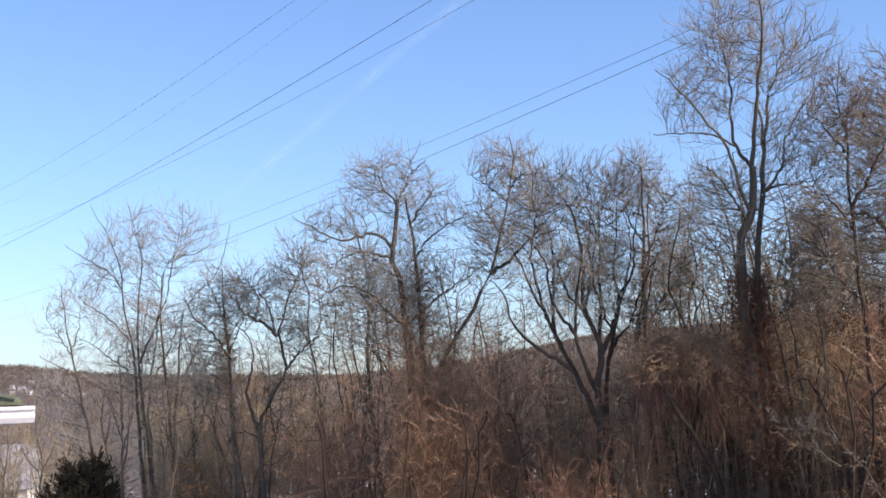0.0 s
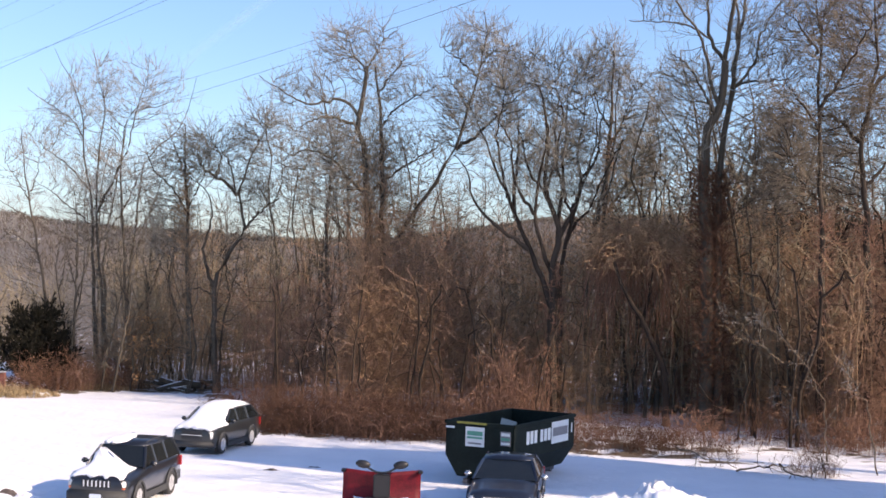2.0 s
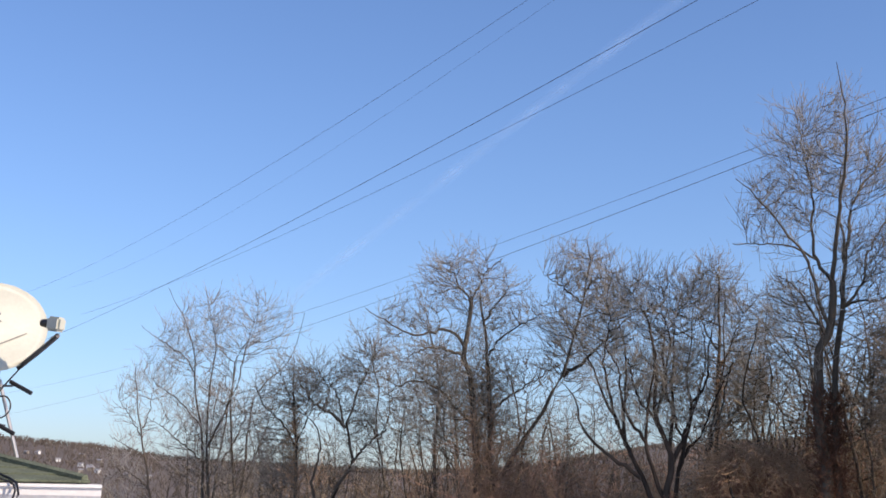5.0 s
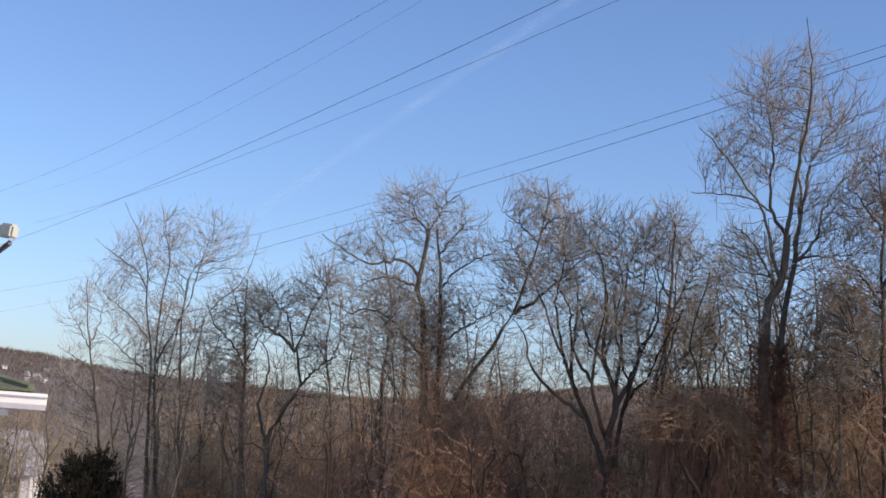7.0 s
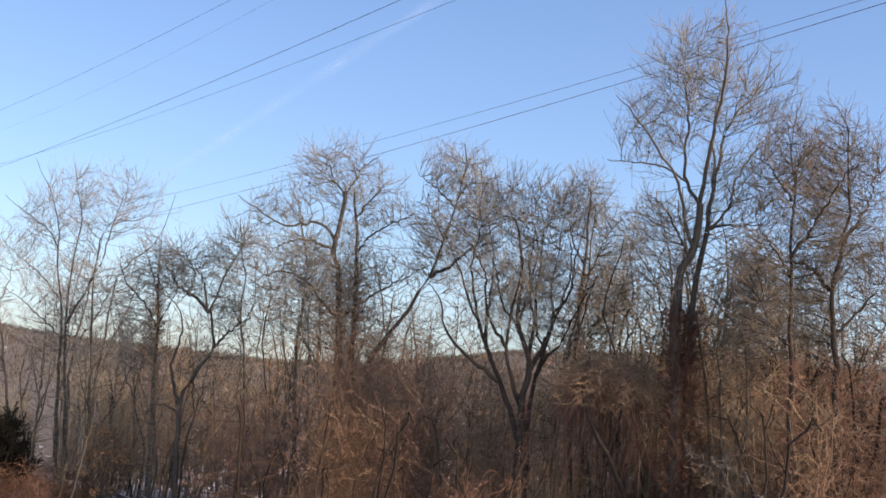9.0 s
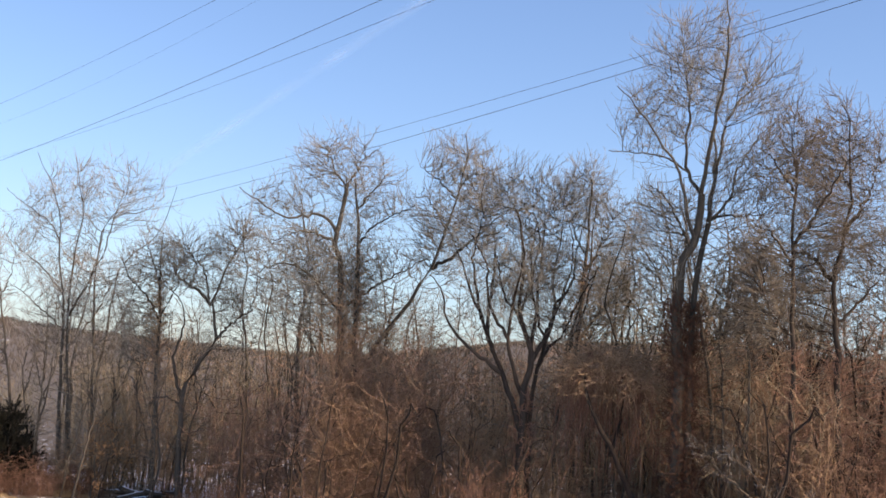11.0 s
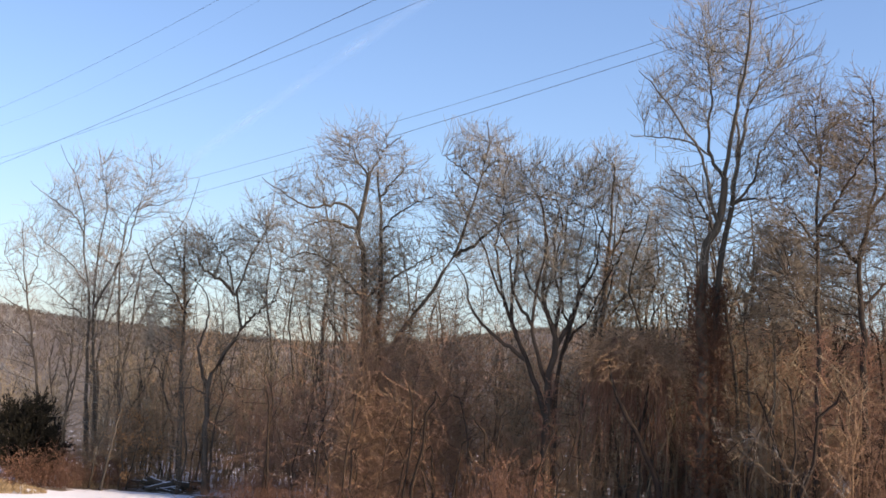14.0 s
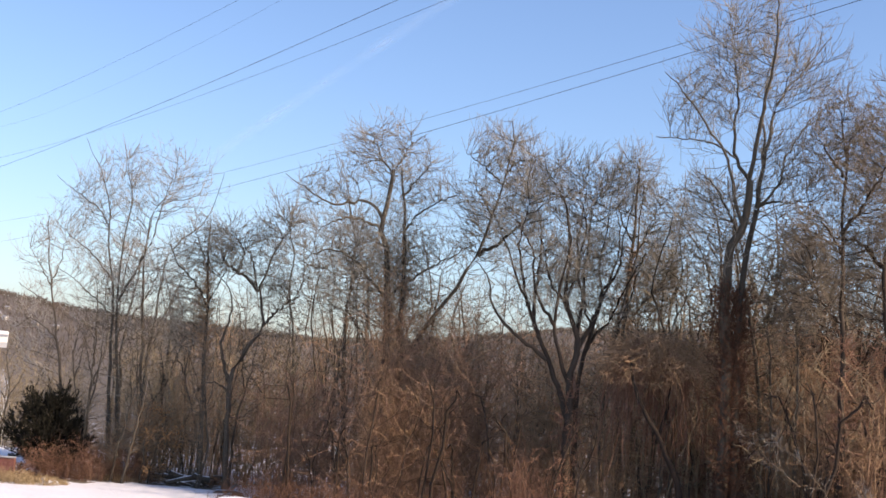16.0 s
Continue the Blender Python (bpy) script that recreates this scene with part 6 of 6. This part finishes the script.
def plough():
    """A V-plough blade left standing, its hydraulic unit and lamp bar towards the camera."""
    ob = thing("snow_plough", pose(-0.88, 37.3, z_at(-0.9, 37.3), 0, 0, 0), "red V-shaped snow plough blade with black lamp bar", "snow plough")
    for s in (-1, 1):
        bm = bmesh.new()
        rings = []
        for x in np.linspace(0.05, 1.08, 7):
            back = 0.15 + (x - 0.05) * 0.22
            top = 0.98 + 0.08 * (x / 1.08)
            arc = [(s * x, back + 0.16 * math.sin(q * 2.6) - 0.02, 0.05 + q * (top - 0.05)) for q in np.linspace(0, 1, 8)]
            arc += [(px, py + 0.04, pz) for px, py, pz in arc[::-1]]
            rings.append(arc)
        loft(bm, rings)
        wing = part("blade_wing", bm, PLOUGH_RED, ob, smooth=True)
        bm = bmesh.new()
        box(bm, min(s * 0.05, s * 1.08), max(s * 0.05, s * 1.08), 0.18, 0.24, 0.0, 0.12)
        part("cutting_edge", bm, DARK_STEEL, wing)
        bm = bmesh.new()
        box(bm, min(s * 1.0, s * 1.13), max(s * 1.0, s * 1.13), 0.25, 0.5, 0.97, 1.06)
        bmesh.ops.bevel(bm, geom=list(bm.edges), offset=0.03, segments=1, affect="EDGES")
        part("snow_deflector", bm, BLACK_PLASTIC, wing)
        # round lamps on the bent bar
        bm = bmesh.new()
        bmesh.ops.create_uvsphere(bm, u_segments=20, v_segments=12, radius=1.0, matrix=Matrix.Translation((s * 0.52, 0.05, 1.24)) @ Matrix.Rotation(s * radians(-8), 4, "Y") @ Matrix.Diagonal((0.21, 0.10, 0.11, 1)))
        part("plough_lamp", bm, BLACK_PLASTIC, ob, smooth=True)
        bm = bmesh.new()
        bmesh.ops.create_cone(bm, cap_ends=True, segments=14, radius1=0.05, radius2=0.045, depth=0.06, matrix=Matrix.Translation((s * 0.24, -0.2, 0.30)) @ Matrix.Rotation(math.pi / 2, 4, "X"))
        part("pin_boss", bm, CHROME, ob)
    bm = bmesh.new()
    sweep(bm, [(-0.45, 0.05, 1.20), (-0.30, 0.03, 1.10), (-0.12, 0.0, 1.03), (0.12, 0.0, 1.03), (0.30, 0.03, 1.10), (0.45, 0.05, 1.20)], 0.03, 7)
    part("lamp_bar", bm, BLACK_PLASTIC, ob)
    bm = bmesh.new()
    box(bm, -0.22, 0.24, -0.16, 0.12, 0.35, 0.98)
    bmesh.ops.bevel(bm, geom=list(bm.edges), offset=0.03, segments=2, affect="EDGES")
    part("hydraulic_unit", bm, BLACK_PLASTIC, ob)
    bm = bmesh.new()
    box(bm, -0.42, 0.42, -0.18, 0.1, 0.12, 0.34)
    bmesh.ops.bevel(bm, geom=list(bm.edges), offset=0.02, segments=1, affect="EDGES")
    part("a_frame", bm, DARK_STEEL, ob)
    for s in (-1, 1):
        bm = bmesh.new()
        sweep(bm, [(s * 0.2, -0.05, 0.25), (s * 0.75, 0.16, 0.32)], 0.035, 6)
        part("hydraulic_ram", bm, CHROME, ob)
    return ob


plough()


# ---- heaps of snow and scuffs on the lot ----
def heap(x, y, w, d, h, seed, mat, label, name="snow_heap", category="snow"):
    rng = np.random.default_rng(seed)
    bm = bmesh.new()
    n, k = 64, 18
    rows = []
    for j in range(k + 1):
        q = j / k
        row = []
        for i in range(n):
            a = 2 * math.pi * i / n
            p = Vector((math.cos(a) * q, math.sin(a) * q, 0))
            lump = 0.75 + 0.5 * noise.noise(Vector((p.x * 2 + seed, p.y * 2, 0)))
            clod = noise.noise(Vector((p.x * w * 2.2, p.y * d * 2.2, seed))) + 0.6 * noise.noise(Vector((p.x * w * 5, p.y * d * 5, seed + 7)))
            wide = 0.85 + 0.3 * lump
            row.append(bm.verts.new((p.x * w / 2 * wide, p.y * d / 2 * wide, h * (max(0, 1 - q ** 1.4) * lump + 0.22 * clod * (1 - q * q)) - 0.04 + rng.normal() * 0.02 * h * (q < 1))))
        rows.append(row)
    for j in range(1, k):
        for i in range(n):
            bm.faces.new((rows[j][i], rows[j + 1][i], rows[j + 1][(i + 1) % n], rows[j][(i + 1) % n]))
    bm.faces.new(rows[1])
    for v in rows[0]:
        bm.verts.remove(v)
    bmesh.ops.recalc_face_normals(bm, faces=bm.faces[:])
    me = bpy.data.meshes.new(name)
    bm.to_mesh(me)
    bm.free()
    me.materials.append(mat)
    me.polygons.foreach_set("use_smooth", np.ones(len(me.polygons), bool))
    ob = new(name, me)
    ob.location = (x, y, z_at(x, y))
    tagged(ob, label, category, "snow heaps", "stuff")


DIRT = plain("frozen_mud", (0.10, 0.08, 0.07), 0.9, vary=0.4, scale=4, bump=0.6)
heap(6.75, 38.7, 4.2, 2.2, 0.95, 2, SNOW, "heap of ploughed white snow on the lot")
heap(8.3, 38.3, 2.4, 1.4, 0.4, 3, SNOW, "low heap of ploughed snow")
heap(-11.6, 38.2, 2.6, 1.2, 0.45, 4, SNOW, "lumpy snow pushed up beside the suv")
heap(-10.6, 36.9, 1.6, 0.9, 0.3, 5, SNOW, "lumpy snow pushed up beside the suv")
heap(-4.6, 38.8, 5.0, 1.8, 0.18, 6, SNOW, "low ridge of trodden snow")
heap(-4.55, 44.0, 0.75, 0.5, 0.10, 7, DIRT, "dark patch of frozen mud in the snow", "mud_patch", "mud")
heap(-3.3, 45.0, 0.6, 0.4, 0.08, 8, DIRT, "dark patch of frozen mud in the snow", "mud_patch", "mud")
heap(0.2, 42.5, 1.0, 0.6, 0.06, 9, DIRT, "dark patch of frozen mud in the snow", "mud_patch", "mud")
heap(-11.2, 38.0, 1.2, 0.7, 0.22, 10, DIRT, "dark patch of frozen mud in the snow", "mud_patch", "mud")


# ---- evergreen, leafy sapling, logs, fallen limbs ----
def evergreen(x, y):
    """A ragged juniper: boughs that sweep up and out, each a plume of short dark sprigs."""
    rng = np.random.default_rng(88)
    n, k = 120, 8
    turn = rng.uniform(0, 2 * np.pi, n)
    rise = rng.uniform(-0.12, 0.9, n)
    start = 0.08 + 2.7 * rng.random(n) ** 1.2
    reach = rng.uniform(0.75, 1.1, n) * (2.35 - 0.52 * start)
    s = np.linspace(0, 1, k)
    P = np.empty((n, k, 3))
    P[:, :, 0] = (np.cos(turn) * np.cos(rise) * reach)[:, None] * s + 0.1
    P[:, :, 1] = (np.sin(turn) * np.cos(rise) * reach)[:, None] * s * 0.8
    P[:, :, 2] = start[:, None] + (np.sin(rise) * reach)[:, None] * s * 0.95 + 0.35 * s ** 3
    P[:, 1:] += rng.normal(size=(n, k - 1, 3)) * 0.06
    R = np.linspace(0.05, 0.012, k)[None] * np.ones((n, 1))
    ob = thing("evergreen_shrub", pose(x, y, z_at(x, y) - 0.05) @ Matrix.Diagonal((1.12, 1.0, 1.2, 1)), "dark ragged evergreen bush at the edge of the lot", "bush")
    trunk = curve_through([(0.05, 0, 0), (0.1, 0.02, 0.8), (0.05, 0, 1.6), (0.1, 0, 2.6)], k)
    v, f = tubes([(trunk[None], np.linspace(0.14, 0.05, k)[None], 7), (P, R, 4)])
    part_of("trunk", quads("trunk", v, f, BARK_DARK), ob)
    B = branch_out(rng, P, R, 1200, 0.6, (15, 50), 4, 0.14, 0.16, 0.014, 0.008, u0=0.15)
    C = sprout(rng, B[0], B[1], 13000, 0.0, 0.22, (20, 60), 2, 0.16, 0.15, 0.12, 0.014)
    v, f = tubes([(B[0], B[1], 3), (C[0], np.maximum(C[1], np.array([0.016, 0.006])), 3)])
    part_of("foliage", quads("foliage", v, f, NEEDLE), ob)


evergreen(-19.9, 70.6)


def leafy_sapling(x, y, seed, h=4.2):
    """A young tree that has kept its dry tan leaves."""
    rng = np.random.default_rng(seed)
    P, R = stems_of(rng, [([(0, 0, 0), (0.1, 0, 1.5), (0, 0.1, h * 0.7), (0.2, 0, h)], 0.05, 0.012), ([(0.4, 0, 0), (0.6, 0, 1.3), (1.0, 0, h * 0.75)], 0.04, 0.012)], 1.0)
    A = sprout(rng, P, R, 36, 0.15, 1.1, (40, 80), 5, 0.04, 0.2, 0.015, 0.007)
    B = sprout(rng, A[0], A[1], 160, 0.1, 0.5, (30, 70), 4, 0.02, 0.2, 0.012, 0.005)
    ob = thing("leafy_sapling", pose(x, y, z_at(x, y)), "young tree that kept its dry tan leaves", "tree")
    v, f = tubes([(P, R, 5), (A[0], A[1], 3), (B[0], B[1], 3)])
    part_of("trunk", quads("trunk", v, f, BARK_GREY), ob)
    n = 620
    who, k = rng.integers(0, 160, n), rng.integers(1, 4, n)
    pos = B[0][who, k]
    u, w = unit(rng.normal(size=(n, 3))), unit(rng.normal(size=(n, 3)))
    w = unit(np.cross(u, w))
    s = rng.uniform(0.04, 0.08, n)[:, None]
    v = np.stack([pos, pos + u * s + w * s * 0.45, pos + u * s * 2, pos + u * s - w * s * 0.45], 1).reshape(-1, 3)
    part_of("leaves", quads("leaves", v, np.arange(n * 4).reshape(-1, 4), LEAF_TAN, False), ob, "dry tan leaves")


leafy_sapling(-14.7, 69.9, 5)
leafy_sapling(-14.0, 71.2, 6, 3.4)


def logs():
    rng = np.random.default_rng(14)
    for i in range(16):
        L, r = rng.uniform(0.8, 2.0), rng.uniform(0.06, 0.14)
        pts = [(-L / 2, 0, 0), (0, rng.normal() * 0.06, rng.normal() * 0.04), (L / 2, 0, 0)]
        x, y = -12.5 + rng.normal() * 0.9, 71.0 + rng.uniform(-0.7, 1.0)
        m = pose(x, y, z_at(x, y) + r * 0.8 + 0.18 * (i % 3), 0, rng.normal() * 12, rng.uniform(-50, 50))
        ob = thing("felled_log", m, "dark felled log with snow along its top", "log", "felled logs")
        bm = bmesh.new()
        sweep(bm, pts, r, 8)
        part("trunk", bm, BARK_DARK, ob)
        bm = bmesh.new()
        sweep(bm, [(px * 0.94, py, pz + r * 0.80) for px, py, pz in pts], r * 0.36, 6)
        part("snow", bm, SNOW, ob, "strip of snow")


logs()


def fallen_limbs():
    for i, (x, y, turn, pts, r) in enumerate([(14.0, 46.0, 0, [(0, 0, 0.0), (-0.2, 0, 1.0), (-1.0, 0.2, 1.9), (-1.7, 0.4, 2.9)], 0.03), (16.2, 47.2, 0, [(0, 0, 0), (-0.25, 0, 1.4), (-0.5, 0.1, 2.6), (-1.4, 0.2, 4.0)], 0.04),
                                              (13.2, 45.6, 0, [(-0.9, 0, 0.5), (-0.3, 0, 0.12), (0.3, 0, 0.2), (0.9, 0.1, 0.9)], 0.05), (9.8, 47.6, 0, [(-0.6, 0, 0.7), (0.6, 0, 0.35), (1.6, 0, 0.05)], 0.04), (12.4, 47.0, 20, [(-1.4, 0, 0.1), (0, 0, 0.25), (1.3, 0, 0.15)], 0.05),
                                              (15.4, 50.5, 0, [(0, 0, 0), (-0.3, 0, 2.5), (-1.8, 0, 4.6), (-3.2, 0.3, 5.3)], 0.035), (12.6, 55.5, 0, [(2.4, 0, 3.3), (1.0, 0, 4.4), (0, 0, 5.6)], 0.05)]):
        rng = np.random.default_rng(500 + i)
        P, R = stems_of(rng, [(pts, r * 0.8, 0.012)], 1.0, 0.07)
        A = sprout(rng, P, R, 14, 0.2, 0.9, (30, 70), 5, 0.02, 0.2, 0.016, 0.008)
        B = sprout(rng, A[0], A[1], 60, 0.1, 0.4, (30, 70), 4, 0.02, 0.2, 0.014, 0.005)
        ob = thing("fallen_limb", pose(x, y, z_at(x, y), 0, 0, turn), "fallen limb with broken side branches at the brush edge", "branch", "fallen limbs")
        v, f = tubes([(P, R, 6)])
        limb = part_of("limb", quads("limb", v, f, BARK_PALE), ob)
        for q in range(len(A[0])):
            v, f = tubes([(A[0][q:q + 1], A[1][q:q + 1], 4)])
            part_of("side_branch", quads("side_branch", v, f, BARK_PALE), limb)
        v, f = tubes([(B[0], B[1], 3)])
        tagged(part_of("spray", quads("spray", v, f, TWIG_PALE), ob), kind="stuff")


fallen_limbs()


def dry_grass(x, y, w, d, h, seed):
    rng = np.random.default_rng(seed)
    P, R = canes(rng, 700, w, d, h, k=4, arch=0.9, r=0.012)
    v, f = tubes([(P, R, 3)])
    ob = new("dry_grass", quads("dry_grass", v, f, STRAW))
    ob.location = (x, y, z_at(x, y))
    tagged(ob, "clump of dry straw-coloured grass in the snow", "grass", "", "stuff")


STRAW = bark("straw", (0.22, 0.15, 0.08), (0.5, 0.38, 0.22))
dry_grass(-19.6, 65.2, 4.0, 2.0, 0.7, 1)
dry_grass(-18.2, 65.8, 2.0, 1.2, 0.4, 2)
dry_grass(-16.0, 70.0, 3.0, 0.8, 0.4, 3)
heap(-18.2, 65.6, 1.6, 0.9, 0.35, 12, SNOW, "snow lying on the heap of dry grass")


# ---- low garden wall beside the evergreen ----
def garden_wall():
    ob = thing("garden_wall", pose(-24.6, 68.6, z_at(-24.6, 68.6)), "low red brick garden wall behind dry grass", "wall")
    bm = bmesh.new()
    box(bm, -3.9, 3.9, -0.12, 0.12, -0.1, 0.85)
    bmesh.ops.bevel(bm, geom=list(bm.edges), offset=0.02, segments=1, affect="EDGES")
    part("wall_body", bm, BRICK_OLD, ob)
    for k in range(13):
        bm = bmesh.new()
        box(bm, -3.9 + k * 0.6 + 0.005, -3.9 + (k + 1) * 0.6 - 0.005, -0.17, 0.17, 0.853, 0.92)
        bmesh.ops.bevel(bm, geom=list(bm.edges), offset=0.015, segments=1, affect="EDGES")
        part("coping_stone", bm, SOFFIT, ob)


garden_wall()


# ---- houses in the valley ----
SIDING = plain("pale_siding", (0.62, 0.62, 0.60), 0.7, vary=0.08, scale=1)
SIDING_TAN = plain("tan_siding", (0.27, 0.24, 0.19), 0.7, vary=0.08, scale=1)
PANE_DARK = plain("window_glass", (0.03, 0.04, 0.05), 0.1)
ROOF_GREY = plain("grey_roof", (0.30, 0.30, 0.31), 0.85, vary=0.3, scale=0.6)
TRIM = plain("white_trim", (0.75, 0.75, 0.73), 0.6)


def house(x, y, turn, w, d, h, label, wall_mat=SIDING, small=False):
    ob = thing("house", pose(x, y, z_at(x, y) - 0.2, 0, 0, turn), label, "house", "houses in the valley")
    bm = bmesh.new()
    box(bm, -w / 2, w / 2, -d / 2, d / 2, 0, h)
    part("wall", bm, wall_mat, ob)
    bm = bmesh.new()
    rise, o = w * 0.24, 0.4
    a = [(-w / 2 - o, -d / 2 - o, h - 0.1), (w / 2 + o, -d / 2 - o, h - 0.1), (w / 2 + o, d / 2 + o, h - 0.1), (-w / 2 - o, d / 2 + o, h - 0.1), (-w / 2 - o, 0, h + rise), (w / 2 + o, 0, h + rise)]
    v = [bm.verts.new(p) for p in a]
    for q in ((0, 1, 5, 4), (2, 3, 4, 5), (1, 2, 5), (3, 0, 4), (3, 2, 1, 0)):
        bm.faces.new([v[i] for i in q])
    part("roof", bm, ROOF_GREY, ob)
    if small:
        return ob
    storeys = max(1, int(h // 2.7))
    for s in range(storeys):
        for i in range(int(w // 2.2)):
            wx = -w / 2 + (i + 0.5) * w / int(w // 2.2)
            z = 0.9 + s * 2.7
            bm = bmesh.new()
            box(bm, wx - 0.55, wx + 0.55, -d / 2 - 0.06, -d / 2 - 0.005, z, z + 1.5)
            win = part("window", bm, TRIM, ob)
            bm = bmesh.new()
            box(bm, wx - 0.46, wx + 0.46, -d / 2 - 0.075, -d / 2 - 0.062, z + 0.08, z + 0.72)
            part("pane", bm, PANE_DARK, win)
            bm = bmesh.new()
            box(bm, wx - 0.46, wx + 0.46, -d / 2 - 0.075, -d / 2 - 0.062, z + 0.78, z + 1.42)
            part("pane", bm, PANE_DARK, win)
    return ob


house(-47, 130, 8, 11, 8, 5.4, "pale two-storey house with windows behind bare trees", SIDING)
house(-56, 138, 14, 10, 8, 5.4, "tan house with a grey roof beyond the lot", SIDING_TAN)
house(-62, 175, 5, 12, 8, 5.6, "pale two-storey house in the valley")
rng_h = np.random.default_rng(6)
for i in range(14):
    az, far = rng_h.uniform(-22.5, -15), rng_h.uniform(1400, 1850)
    hx, hy = math.sin(radians(az)) * far, math.cos(radians(az)) * far
    house(hx, hy, rng_h.uniform(-30, 30), rng_h.uniform(4.5, 6.5), 4.5, rng_h.uniform(2.8, 3.8), "tiny pale house on the wooded hillside", (SIDING, SIDING_TAN)[i % 2], True)


# ---- trail left by an aircraft, very high and far ----
def vapour_trail():
    m, n, l, b = material("vapour", 1.0)
    out = n["Material Output"]
    tc = n.new("ShaderNodeTexCoord")
    sep = n.new("ShaderNodeSeparateXYZ")
    l.new(tc.outputs["Object"], sep.inputs[0])
    puff = n.new("ShaderNodeTexNoise")
    puff.inputs["Scale"].default_value, puff.inputs["Detail"].default_value = 0.008, 6
    l.new(tc.outputs["Object"], puff.inputs["Vector"])
    across = n.new("ShaderNodeMapRange")
    ab = n.new("ShaderNodeMath")
    ab.operation = "ABSOLUTE"
    l.new(sep.outputs["Y"], ab.inputs[0])
    l.new(ab.outputs[0], across.inputs["Value"])
    across.inputs["From Min"].default_value, across.inputs["From Max"].default_value = 0, 19
    across.inputs["To Min"].default_value, across.inputs["To Max"].default_value = 1, 0
    along = n.new("ShaderNodeMapRange")
    l.new(puff.outputs["Fac"], along.inputs["Value"])
    along.inputs["From Min"].default_value, along.inputs["From Max"].default_value = 0.34, 0.64
    along.inputs["To Min"].default_value, along.inputs["To Max"].default_value = 0.03, 0.25
    mul = n.new("ShaderNodeMath")
    mul.operation = "MULTIPLY"
    l.new(across.outputs[0], mul.inputs[0])
    l.new(along.outputs[0], mul.inputs[1])
    clear, white, through_it, mix = n.new("ShaderNodeBsdfTransparent"), n.new("ShaderNodeBsdfDiffuse"), n.new("ShaderNodeBsdfTranslucent"), n.new("ShaderNodeMixShader")
    through_it.inputs["Color"].default_value = (0.80, 0.90, 0.99, 1)
    both = n.new("ShaderNodeAddShader")
    l.new(white.outputs[0], both.inputs[0])
    l.new(through_it.outputs[0], both.inputs[1])
    white.inputs["Color"].default_value = (0.80, 0.90, 0.99, 1)
    l.new(mul.outputs[0], mix.inputs[0])
    l.new(clear.outputs[0], mix.inputs[1])
    l.new(both.outputs[0], mix.inputs[2])
    l.new(mix.outputs[0], out.inputs["Surface"])
    a, z = Vector(sky_point(6.5, 21.0, 3000)), Vector(sky_point(-10.3, 8.3, 3600))
    x = (z - a).normalized()
    w = (sun_way - x * sun_way.dot(x)).normalized()
    y = w.cross(x)
    L = (z - a).length
    verts = [(q * L / 60, s * 30, 1.5 * math.sin(s * 2)) for q in range(61) for s in (-1, 0, 1)]
    faces = [(q * 3 + s, q * 3 + s + 1, q * 3 + s + 4, q * 3 + s + 3) for q in range(60) for s in (0, 1)]
    ob = new("vapour_trail", mesh_from("vapour_trail", verts, faces, m))
    ob.matrix_world = Matrix.Translation(a) @ Matrix((x, y, w)).transposed().to_4x4()
    ob.visible_shadow = False
    tagged(ob, "faint broken white vapour trail high in the sky", "cloud", kind="structure")


vapour_trail()
